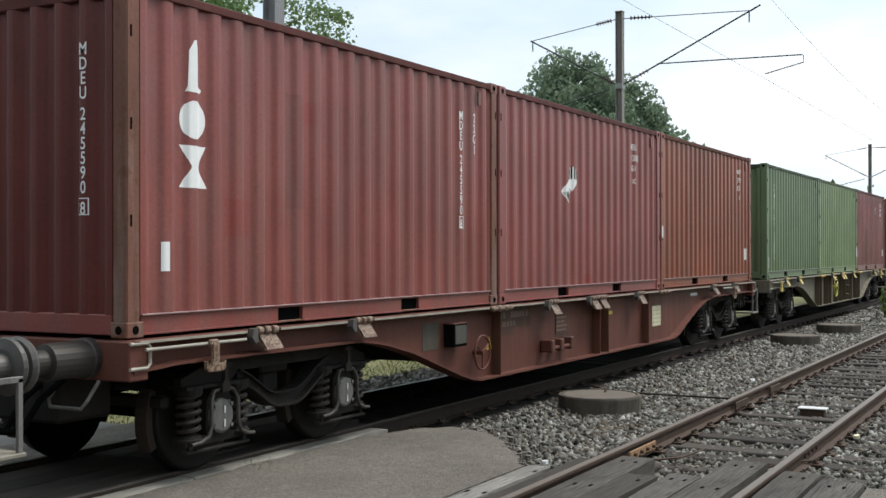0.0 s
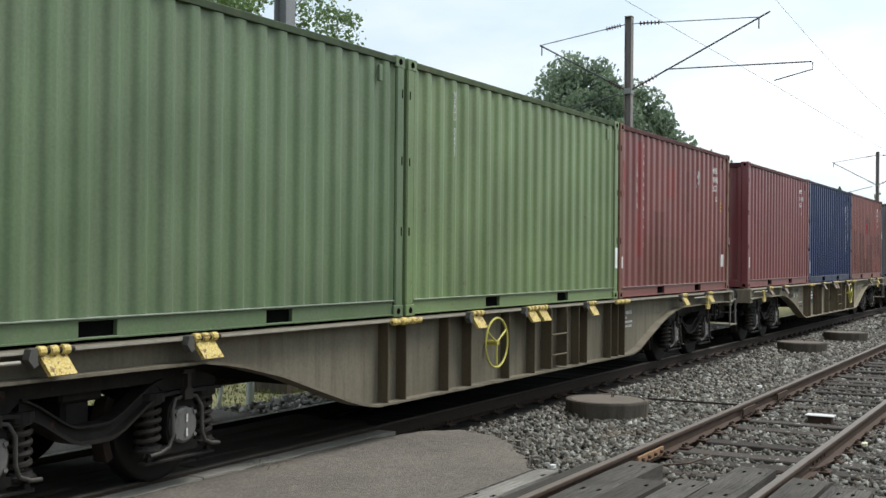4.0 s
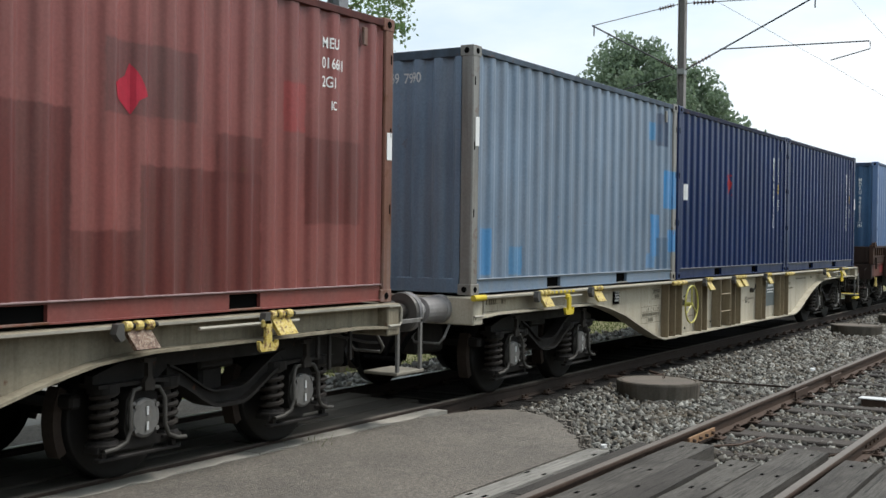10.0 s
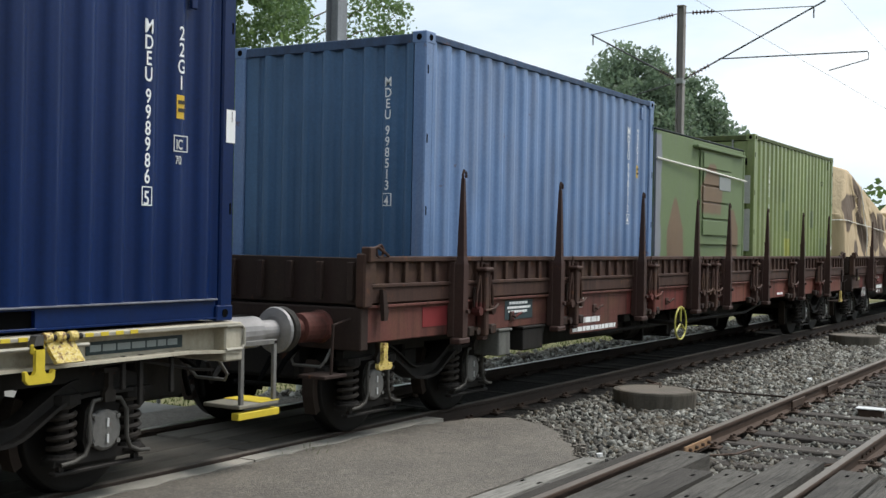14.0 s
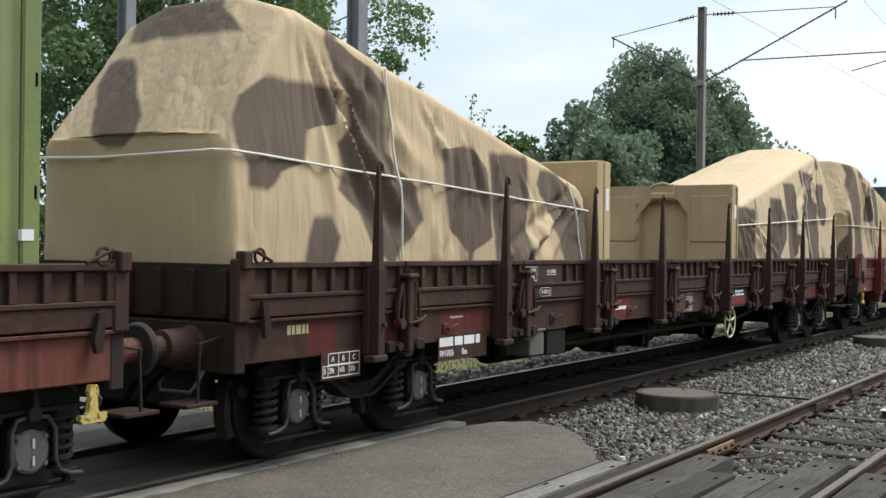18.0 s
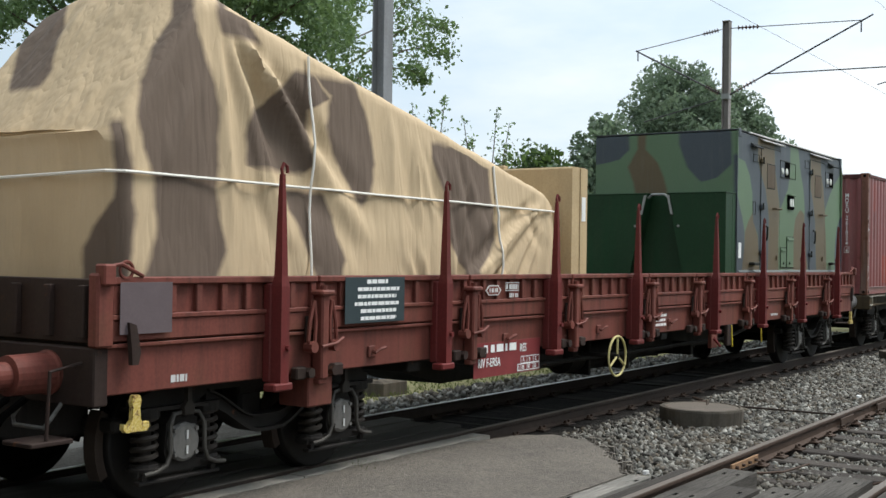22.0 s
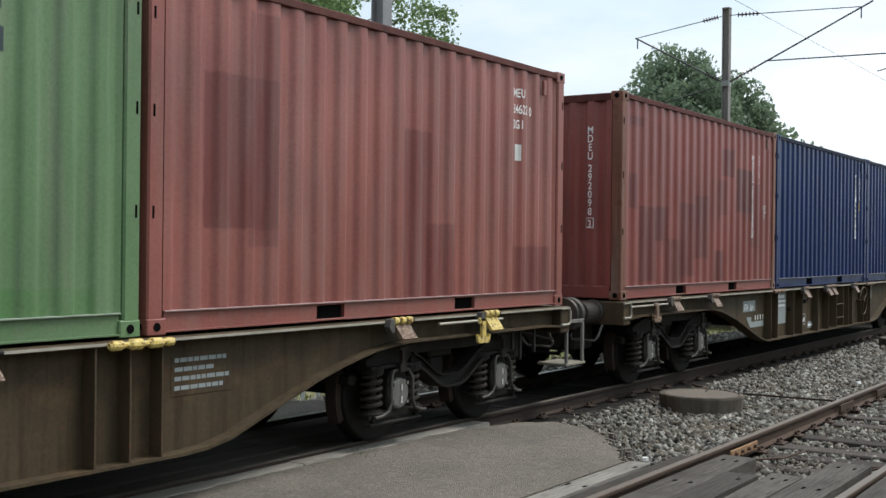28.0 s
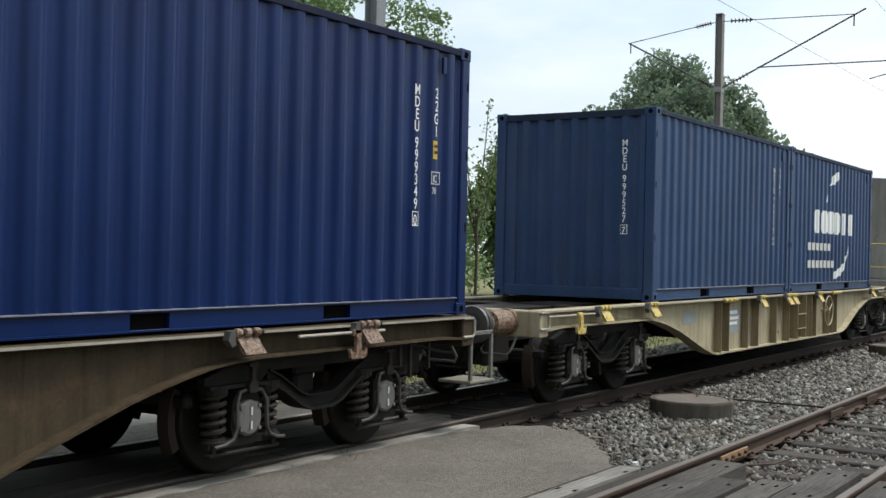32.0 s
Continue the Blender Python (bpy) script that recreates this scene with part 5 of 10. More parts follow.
def container(u, label, mat, post=None, front="", side=(), tags=(), base=BASE, doors=False, group="containers", hatch=True, front_mat=None):
    """A 20 ft box. side: lettering (text, x, z, size, upright or stacked); tags: plates (x0, x1, z0, z1, material)."""
    post = post or mat
    t = thing("shipping_container", label, "container", group)
    h = CW / 2
    o, z0, z1 = KIT["near"]
    part("side_wall", Geo().prism(o, "z", z0, z1), mat, t, smooth=True)
    part("side_wall", Geo().prism([(x, -y) for x, y in o], "z", z0, z1), mat, t, smooth=True)
    if doors:
        for s in (-1, 1):
            d = part("door", Geo().box(0.03, 0.08, s * 0.02, s * (h - 0.13), 0.16, CH - 0.12, 0.012), mat, t)
            for k in (0.33, 0.75):
                y = s * (0.05 + k * (h - 0.2))
                part("locking_bar", Geo().rod((0.012, y, 0.12), (0.012, y, CH - 0.1), 0.017, n=8), FOIL, d)
                part("bar_handle", Geo().box(0.0, 0.02, y - 0.03, y + 0.24, 1.05, 1.085, 0.005), FOIL, d)
            for k in range(4):
                part("hinge", Geo().box(0.005, 0.045, s * (h - 0.17), s * (h - 0.10), 0.3 + 0.58 * k, 0.42 + 0.58 * k, 0.008), BLACK, d)
    else:
        e = KIT["end"]
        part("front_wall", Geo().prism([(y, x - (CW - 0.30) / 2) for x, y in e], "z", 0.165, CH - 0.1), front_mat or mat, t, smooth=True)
    part("rear_wall", Geo().prism([(CL - y, x - (CW - 0.30) / 2) for x, y in KIT["end"]], "z", 0.165, CH - 0.1), mat, t, smooth=True)
    part("roof", Geo().box(0.05, CL - 0.05, -h + 0.04, h - 0.04, CH - 0.05, CH - 0.025, 0.008), mat, t)
    part("floor", Geo().box(0.05, CL - 0.05, -h + 0.06, h - 0.06, 0.10, 0.16), BLACK, t)
    for s in (-1, 1):
        part("top_rail", Geo().box(0.17, CL - 0.17, s * (h - 0.075), s * (h - 0.002), CH - 0.085, CH - 0.018, 0.006), TOPS[mat.name], t, "shaded grimy top rail")
        pocket = [(CL / 2 - 1.21, CL / 2 - 0.85), (CL / 2 + 0.85, CL / 2 + 1.21)]
        low = [(0.17, 0.018)] + [q for a, b in pocket for q in ((a, 0.018), (a, 0.145), (b, 0.145), (b, 0.018))] + [(CL - 0.17, 0.018)]
        rail_ = part("bottom_rail", Geo().prism(low + [(CL - 0.17, 0.17), (0.17, 0.17)], "y", s * (h - 0.06), s * (h - 0.024)), mat, t)
        part("rail_lip", Geo().box(0.165, CL - 0.165, s * (h - 0.05), s * (h - 0.001), 0.158, 0.171, 0.003), LIP[mat.name], rail_, "pale worn upper lip with its lit edge painted in")
        part("rail_foot", Geo().prism([(0.17, 0.018), (pocket[0][0], 0.018), (pocket[0][0], 0.03), (0.17, 0.03)], "y", s * (h - 0.05), s * (h - 0.004)), mat, rail_)
        part("rail_foot", Geo().prism([(pocket[0][1], 0.018), (pocket[1][0], 0.018), (pocket[1][0], 0.03), (pocket[0][1], 0.03)], "y", s * (h - 0.05), s * (h - 0.004)), mat, rail_)
        part("rail_foot", Geo().prism([(pocket[1][1], 0.018), (CL - 0.17, 0.018), (CL - 0.17, 0.03), (pocket[1][1], 0.03)], "y", s * (h - 0.05), s * (h - 0.004)), mat, rail_)
        for a, b in pocket:
            part("pocket_strap", Geo().box(a - 0.01, b + 0.01, s * (h - 0.05), s * (h - 0.010), 0.018, 0.034, 0.003), post, rail_)
        for a, b in pocket:
            part("fork_pocket", Geo().box(a - 0.01, b + 0.01, s * (h - 0.30), s * (h - 0.061), 0.03, 0.145), BLACK, rail_, "dark fork pocket")
    for x in (0.0, CL - 0.15):
        part("end_sill", Geo().box(x + 0.01, x + 0.14, -h + 0.16, h - 0.16, 0.018, 0.17, 0.008), mat, t)
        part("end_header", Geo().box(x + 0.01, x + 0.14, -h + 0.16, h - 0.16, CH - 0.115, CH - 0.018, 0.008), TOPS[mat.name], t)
        for s in (-1, 1):
            y0, y1 = sorted((s * h, s * (h - 0.15)))
            part("corner_post", Geo().box(x + 0.004, x + 0.146, y0 + 0.004, y1 - 0.004, 0.10, CH - 0.10, 0.014), post, t)
            for z in (0.0, CH - 0.118):
                g = Geo()
                xa = x if x < 1 else CL - 0.178
                ya = -h if s < 0 else h - 0.162
                casting(g, xa, ya, z)
                c = part("corner_casting", g, post, t)
                hole = Geo().lathe([(0, 0.0), (0.0, 0.032), (0.004, 0.03), (0.004, 0.0)], (xa + 0.089, s * (h + 0.001), z + 0.059), (0, s, 0), 14)
                part("casting_hole", hole, BLACK, c)
                if x < 1:
                    part("casting_hole", Geo().lathe([(0, 0.0), (0.0, 0.032), (0.004, 0.03), (0.004, 0.0)], (-0.001, ya + 0.081, z + 0.059), (-1, 0, 0), 14), BLACK, c)
    y = -h - 0.0025 + 0.012
    for text, x, z, size, upright, *m in side:
        pitch = m[1] if len(m) > 1 else 0.72
        body = text if upright else chr(10).join(text)
        me = letters(body, size, m[0] if m else WHITE, line=pitch if not upright else 1.15, width=0.78)
        me.transform(pose(x - 0.03 * (len(text) == 1), y, z))
        part("lettering", painted_on(me), WHITE, t)
        if len(text) == 1:
            # the check digit stands in a box
            outline_box(t, x - 0.05, x + 0.048, z - 0.118, z + 0.016, m[0], 0.008, y - 0.002)
    if front:
        owner, number = front.split()
        for text, z in ((owner, 2.18), (number[:6], 1.70), (number[6:], 1.005)):
            me = letters(chr(10).join(text), 0.13, WHITE, line=0.83, width=0.85)
            me.transform(pose(0.009, -h + 0.44 + 0.03 * (len(text) == 1), z, 0, 0, -90))
            part("lettering", painted_on(me, True), WHITE, t)
        w, za, zb = 0.052, 0.895, 1.022
        for y0, y1, z0, z1 in ((-w, w, za, za + 0.008), (-w, w, zb - 0.008, zb), (-w, -w + 0.008, za, zb), (w - 0.008, w, za, zb)):
            part("number_frame", painted_on(Geo().box(0.0075, 0.0095, -h + 0.44 + y0, -h + 0.44 + y1, z0, z1).mesh("number_frame", WHITE), True), WHITE, t)
    for x0, x1, za, zb, m in tags:
        if (x0, za) == SQ_AT:
            # boxed owner's mark
            outline_box(t, x0, x1, za, zb, m, 0.009, y - 0.002)
            lettering(t, "IC", x0 + 0.025, y - 0.001, zb - 0.02, 0.1, m, width=0.7)
            lettering(t, "70", x0 + 0.02, y - 0.001, za - 0.02, 0.085, m, width=0.7)
            continue
        p = part("plate", painted_on(Geo().box(x0, x1, y - 0.002, y + 0.004, za, zb).mesh("plate", m)), m, t)
        if m is YELLOW_TAG:
            for q in (0.28, 0.62):
                part("ink_bar", Geo().box(x0 + 0.014, x1 - 0.012, y - 0.0035, y - 0.002, za + q * (zb - za), za + (q + 0.16) * (zb - za)), STENCIL, p)
    for x in (0.05, CL - 0.045):
        for z in (0.85, 1.55, 2.22):
            part("lashing_slot", Geo().box(x - 0.011, x + 0.011, -h - 0.001, -h + 0.02, z - 0.045, z + 0.045, 0.006), BLACK, t)
    if hatch:
        part("vent", Geo().box(CL - 0.50, CL - 0.44, y - 0.02, y + 0.01, CH - 0.30, CH - 0.14, 0.006), post, t)
    t.location = (0, 0, base)
    return keep_moving(t, u)


P_DARK_RED, P_FRESH_RED, P_PALE = (0.115, 0.03, 0.028), (0.22, 0.035, 0.03), (0.29, 0.125, 0.10)
BROWN_A = box_paint("brown_container_paint", (0.2152, 0.0620, 0.0534), rust=0.3, fade=0.08, grime=0.35, seed=1, rough=0.38, spec=0.38,
                patches=((1.15, 1.45, 0.75, 1.05, P_FRESH_RED, 0.5), (1.95, 2.2, 1.0, 2.0, P_DARK_RED, 0.35), (2.15, 2.4, 1.75, 1.95, P_FRESH_RED, 0.5)))
BROWN_A2 = box_paint("brown_container_paint", (0.2220, 0.0657, 0.0598), rust=0.15, fade=0.08, grime=0.35, seed=2, rough=0.38, spec=0.38, patches=((2.8, 3.1, 0.16, 0.3, P_FRESH_RED, 0.7),))
BROWN_A3 = box_paint("brown_container_paint", (0.2150, 0.0622, 0.0360), rust=0.2, fade=0.09, grime=0.35, seed=3, rough=0.38, spec=0.38)
RUSTY_POST = lip_paint(paint("flaking_rusty_post", (0.17, 0.078, 0.056), dirt=(0.06, 0.034, 0.022), rust=0.7, grime=0.6, fade=0.5, runs=0.4, seed=4, rough=0.5, spec=0.2), (0.17, 0.078, 0.056))
GREEN_A = box_paint("green_container_paint", (0.1100, 0.1638, 0.0845), fade=0.08, rust=0.05, seed=5, rough=0.38, spec=0.38)
GREEN_B = box_paint("light_green_container_paint", (0.1536, 0.2163, 0.0990), fade=0.08, rust=0.05, seed=6, rough=0.38, spec=0.38)
MAROON_A = box_paint("maroon_container_paint", (0.192, 0.0635, 0.061), fade=0.08, rust=0.18, seed=7, rough=0.38, spec=0.38,
                 patches=((1.2, 3.1, 0.17, 0.95, (0.135, 0.058, 0.042), 0.45), (3.0, 5.2, 0.17, 0.6, (0.14, 0.055, 0.043), 0.35), (0.85, 1.15, 0.62, 2.4, (0.22, 0.026, 0.026), 0.75), (1.55, 2.2, 0.2, 1.35, (0.10, 0.028, 0.025), 0.5), (2.3, 2.75, 1.6, 2.1, (0.26, 0.04, 0.035), 0.55),
                          (3.3, 3.6, 1.4, 2.1, P_DARK_RED, 0.5), (5.3, 5.6, 0.2, 0.9, P_DARK_RED, 0.45), (0.1, 0.3, 1.45, 2.0, (0.36, 0.06, 0.03), 0.6)))
MAROON_B = box_paint("maroon_container_paint", (0.192, 0.0615, 0.066), fade=0.09, rust=0.06, seed=8, rough=0.38, spec=0.38)
# Oxide red end wall, darkened: the shade on that end is in the paint.
OXIDE_END_SHADED = paint("shaded_oxide_end_paint", (0.115, 0.027, 0.023), dirt=(0.05, 0.014, 0.012), rust=0.1, grime=0.4, seed=71, rough=0.4, spec=0.3)
P_WINE = (0.085, 0.028, 0.030)
P_OX = (0.092, 0.021, 0.018)
BROWN_P = box_paint("patched_brown_paint", (0.188, 0.056, 0.049), fade=0.05, rust=0.15, seed=9, rough=0.38, spec=0.38,
                patches=((2.63, 3.5, 1.42, 1.92, (0.10, 0.035, 0.032), 0.8), (2.95, 4.25, 0.15, 1.08, P_OX, 0.85), (3.72, 4.25, 1.0, 1.36, P_OX, 0.8), (1.5, 2.35, 0.15, 1.42, P_OX, 0.85),
                         (2.35, 3.0, 0.15, 0.62, P_OX, 0.8), (4.8, 5.6, 0.7, 1.42, P_OX, 0.7), (4.52, 4.8, 1.45, 1.85, (0.27, 0.03, 0.03), 0.6), (0.4, 1.0, 0.3, 1.5, P_OX, 0.7)))
BLUE_A = box_paint("blue_container_paint", (0.0011, 0.0135, 0.075), dirt=(0.0012, 0.012, 0.053), fade=0.0, rust=0.0, grime=0.25, seed=10, rough=0.36, spec=0.26)
BLUE_DULL = box_paint("dull_blue_container_paint", (0.028, 0.056, 0.125), dirt=(0.014, 0.028, 0.06), fade=0.05, rust=0.05, grime=0.3, seed=12, rough=0.45, spec=0.15)
BLUE_B = box_paint("blue_container_paint", (0.001, 0.0128, 0.068), dirt=(0.001, 0.0065, 0.035), fade=0.0, rust=0.0, grime=0.25, seed=11, rough=0.36, spec=0.26)
BLUE_C = box_paint("faded_blue_paint", (0.113, 0.1865, 0.339), dirt=(0.05, 0.07, 0.12), fade=0.18, rust=0.08, grime=0.3, seed=12, rough=0.38, spec=0.38)
GREY_C = box_paint("blue_grey_container_paint", (0.14, 0.195, 0.265), dirt=(0.16, 0.15, 0.15), fade=0.1, rust=0.10, grime=0.3, seed=13, rough=0.38, spec=0.38,
               patches=((0.2, 0.45, 0.2, 0.7, (0.03, 0.20, 0.44), 0.7), (0.9, 1.2, 0.2, 0.5, (0.04, 0.22, 0.44), 0.6), (5.0, 5.6, 2.0, 2.25, (0.03, 0.20, 0.42), 0.7),
                        (5.62, 6.2, 1.05, 1.6, (0.03, 0.22, 0.5), 0.85), (5.72, 6.2, 0.42, 0.74, (0.03, 0.20, 0.46), 0.85), (5.1, 5.4, 0.36, 0.95, (0.03, 0.22, 0.5), 0.8), (5.35, 5.75, 0.18, 0.62, (0.05, 0.10, 0.17), 0.8), (5.2, 5.7, 1.94, 2.4, (0.03, 0.05, 0.10), 0.85), (4.9, 5.3, 0.2, 0.4, (0.03, 0.20, 0.44), 0.6)))
# Less bleached blue than the side, with the end's shade mixed into it.
BLUE_C_END = box_paint("shaded_blue_end_paint", (0.045, 0.10, 0.19), dirt=(0.02, 0.05, 0.09), grime=0.3, seed=44, rough=0.38, spec=0.38)
RUSTY_GREY = box_paint("rusty_grey_post", (0.22, 0.215, 0.20), rust=0.6, grime=0.4, seed=43, rough=0.38, spec=0.38, runs=0.4,
                   patches=((5.5, 6.4, 1.05, 1.6, (0.03, 0.22, 0.5), 0.9), (5.5, 6.4, 0.42, 0.74, (0.03, 0.20, 0.46), 0.9)))
GREEN_ARMY = box_paint("army_green_paint", (0.1865, 0.2316, 0.08475), fade=0.12, rust=0.06, seed=14, rough=0.38, spec=0.38,
                   patches=((2.1, 2.6, 0.16, 0.75, (0.34, 0.34, 0.05), 0.7), (2.2, 2.5, 0.9, 1.3, (0.07, 0.11, 0.06), 0.5), (4.1, 4.4, 1.0, 1.35, (0.07, 0.10, 0.06), 0.6),
                            (3.6, 3.8, 0.2, 0.7, (0.07, 0.12, 0.07), 0.5), (4.9, 5.6, 0.2, 0.8, (0.09, 0.13, 0.07), 0.5), (1.9, 2.1, 1.45, 1.7, (0.1, 0.15, 0.08), 0.5)))
MAROON_8 = box_paint("maroon_container_paint", (0.222, 0.0725, 0.072), fade=0.11, rust=0.2, seed=15, rough=0.38, spec=0.38,
                 patches=((1.45, 1.95, 0.25, 0.84, (0.33, 0.06, 0.04), 0.7), (0.5, 0.78, 1.8, 2.42, (0.30, 0.06, 0.045), 0.6), (2.62, 2.97, 1.66, 2.08, (0.30, 0.055, 0.045), 0.6), (0.55, 0.7, 1.2, 1.75, P_DARK_RED, 0.35), (3.3, 3.7, 1.5, 2.3, P_DARK_RED, 0.3), (4.6, 5.6, 0.2, 0.7, (0.20, 0.09, 0.085), 0.5), (2.0, 2.2, 0.4, 1.6, P_DARK_RED, 0.3)))
GREEN_8 = box_paint("green_container_paint", (0.1040, 0.1833, 0.0867), fade=0.12, rust=0.04, seed=16, rough=0.38, spec=0.38, patches=((0.3, 5.7, 0.16, 0.34, (0.05, 0.16, 0.04), 0.4),))
BROWN_8 = box_paint("brown_container_paint", (0.232, 0.080, 0.067), fade=0.10, rust=0.12, seed=17, rough=0.38, spec=0.38,
                patches=((0.55, 1.35, 0.75, 1.9, P_DARK_RED, 0.75), (1.0, 1.35, 0.62, 2.4, P_DARK_RED, 0.55), (3.0, 3.45, 0.15, 1.7, P_DARK_RED, 0.6), (3.4, 3.9, 0.15, 0.85, P_DARK_RED, 0.65),
                         (5.0, 5.75, 0.15, 0.65, P_DARK_RED, 0.6)))
BROWN_9 = box_paint("brown_container_paint", (0.200, 0.058, 0.051), fade=0.05, rust=0.25, seed=18, rough=0.38, spec=0.38,
                patches=((0.25, 0.53, 1.15, 1.59, P_WINE, 0.6), (0.61, 1.15, 0.22, 1.19, P_WINE, 0.65), (1.13, 1.51, 0.75, 1.2, P_WINE, 0.65), (0.28, 0.7, 2.2, 2.32, P_WINE, 0.5), (1.93, 2.52, 0.27, 1.28, P_WINE, 0.55), (2.5, 2.98, 0.51, 1.41, P_WINE, 0.6), (1.41, 2.15, 0.19, 0.77, P_WINE, 0.55), (3.23, 3.68, 0.19, 0.63, P_WINE, 0.7), (3.51, 4.08, 1.74, 2.15, P_WINE, 0.6), (4.23, 4.98, 1.22, 1.89, P_WINE, 0.75), (3.43, 3.76, 1.16, 1.68, P_WINE, 0.45), (4.86, 5.33, 0.67, 1.69, P_WINE, 0.5), (4.44, 4.98, 1.1, 1.38, P_WINE, 0.4)))


def worn_text(code, m=None, x=5.02, size=0.13):
    m = m or WHITE
    return (("MEU", x, 2.30, size, True, m), (code, x, 2.13, size, True, m), ("2G1", x, 1.97, size, True, m), ("IC", x + 0.1, 1.76, size * 0.8, True, m))


def stacked(code, size="22G1", x=5.02, m=None, top=2.16):
    m = m or WHITE
    owner, number = code.split()
    return ((owner, x + 0.14, top, 0.14, False, m, 0.80), (number[:6], x + 0.14, top - 0.488, 0.14, False, m, 0.80), (number[6:], x + 0.14, top - 1.2, 0.14, False, m, 0.80), (size, x + 0.46, top, 0.14, False, m, 0.85))


TAG_L = (0.38, 0.46, 0.48, 0.70, WHITE)
TAG_R = (5.61, 5.69, 0.45, 0.68, WHITE)
YEL = (5.435, 5.525, 1.48, 1.65, YELLOW_TAG)
SQ = (5.41, 5.55, 1.24, 1.36, WHITE_WORN)


def big_letters(t):
    """Large white painted shapes, one above another, near the front of the side."""
    y = -CW / 2 + 0.0095

    def flat(g):
        # three marks, set close above one another
        g.v = [(x, q, float(np.interp(z, [0.825, 1.24, 1.305, 1.695, 1.78, 2.36], [1.117, 1.443, 1.49, 1.795, 1.856, 2.26]))) for x, q, z in g.v]
        return part("painted_mark", painted_on((g).mesh("painted_mark", WHITE)), WHITE, t, "large white painted mark")
    flat(Geo().prism([(0.65, 1.78), (0.83, 1.78), (0.85, 1.82), (0.78, 1.85), (0.775, 2.28), (0.765, 2.36), (0.74, 2.36), (0.68, 2.24), (0.67, 1.84)], "y", y, y + 0.004))
    flat(Geo().prism([(0.745 + 0.15 * math.cos(w), 1.5 + 0.19 * math.sin(w)) for w in [2 * math.pi * k / 22 for k in range(22)]], "y", y, y + 0.004))
    flat(Geo().prism([(0.59, 0.825), (0.91, 0.825), (0.89, 0.87), (0.79, 1.03), (0.88, 1.20), (0.90, 1.24), (0.59, 1.24), (0.62, 1.20), (0.71, 1.03), (0.61, 0.86)], "y", y, y + 0.004))


def fish_mark(t):
    """What is left of a striped hazard diamond: torn down to its lower corner and a strip of bars."""
    y = -CW / 2 + 0.0095

    def film(o, mat, lift=0.0, label=""):
        part("painted_mark", painted_on(Geo().prism(o, "y", y - lift, y + 0.004 - lift).mesh("painted_mark", mat)), mat, t, label)
    film([(1.963, 1.427), (2.07, 1.513), (2.176, 1.599), (2.229, 1.607), (2.211, 1.495), (2.275, 1.447), (2.225, 1.355), (2.176, 1.265), (2.07, 1.346)], WHITE, 0, "torn white sticker")
    film([(2.229, 1.603), (2.36, 1.615), (2.492, 1.626), (2.492, 1.597), (2.40, 1.52), (2.311, 1.444), (2.229, 1.486)], WHITE)
    ends = (2.206, 2.228, 2.262, 2.288, 2.325, 2.352, 2.395, 2.42, 2.466, 2.494)
    for k, (a, b) in enumerate(zip(ends, ends[1:])):
        za, zb = (float(np.interp(q, [2.20, 2.23, 2.29, 2.36, 2.50], [1.66, 1.72, 1.78, 1.775, 1.685])) for q in (a, b))
        film([(a, 1.60), (b, 1.605), (b, zb), (a, za)], BLACK if k % 2 else WHITE)
    film([(2.005, 1.418), (2.125, 1.430), (2.248, 1.440), (2.211, 1.368), (2.172, 1.30), (2.09, 1.355)], BLACK, 0.0015)


def flakes(t, x0, x1, z0, z1, n, mat, seed, long=0.12, y=-CW / 2 + 0.0095):
    """Ragged slivers of torn film or flaked paint inside a narrow field."""
    rng = random.Random(seed)
    for _ in range(n):
        x, z = rng.uniform(x0, x1), rng.uniform(z0, z1)
        h, w = rng.uniform(0.3, 1.0) * long, rng.uniform(0.005, 0.016)
        lean = rng.uniform(-0.02, 0.02)
        o = [(x - w * 0.3, z), (x + w, z + h * 0.25), (x + w * 0.5 + lean, z + h), (x + lean - w * 0.4, z + h * 0.7), (x - w, z + h * 0.3)]
        part("paint_flake", painted_on((Geo().prism(o, "y", y - 0.0015, y + 0.003)).mesh("paint_flake", mat)), mat, t)


def logo_marks(t):
    """White company emblem drawn as plain shapes."""
    y = -CW / 2 + 0.0095
    for k, (w, h) in enumerate(((0.42, 0.42), (0.40, 0.42), (0.38, 0.42), (0.40, 0.42), (0.40, 0.42), (0.40, 0.42))):
        x = 1.55 + 0.5 * k
        o = [(x, 1.17), (x + 0.06, 1.11), (x + 0.34, 1.11), (x + 0.4, 1.17), (x + 0.4, 1.49), (x + 0.34, 1.55), (x + 0.06, 1.55), (x, 1.49)]
        part("painted_mark", painted_on((Geo().prism(o, "y", y, y + 0.004)).mesh("painted_mark", WHITE)), WHITE, t)
    for o in ([(2.6, 2.05), (2.9, 2.28), (3.3, 2.38), (3.35, 2.25), (3.0, 2.1)], [(2.35, 1.72), (2.5, 2.0), (2.55, 2.0), (2.42, 1.72)],
              [(3.0, 0.35), (3.3, 0.4), (3.8, 0.55), (4.05, 0.75), (3.95, 0.5), (3.6, 0.3), (3.1, 0.22)], [(4.0, 0.75), (4.15, 0.95), (4.2, 0.92), (4.08, 0.72)]):
        part("painted_mark", painted_on((Geo().prism(o, "y", y, y + 0.004)).mesh("painted_mark", WHITE)), WHITE, t)
    for z, n in ((0.78, 6), (0.45, 7)):
        for k in range(n):
            part("text_bar", Geo().box(1.15 + 0.27 * k, 1.35 + 0.27 * k, y, y + 0.004, z, z + 0.14), WHITE_WORN, t)


PIT_ = 6.115


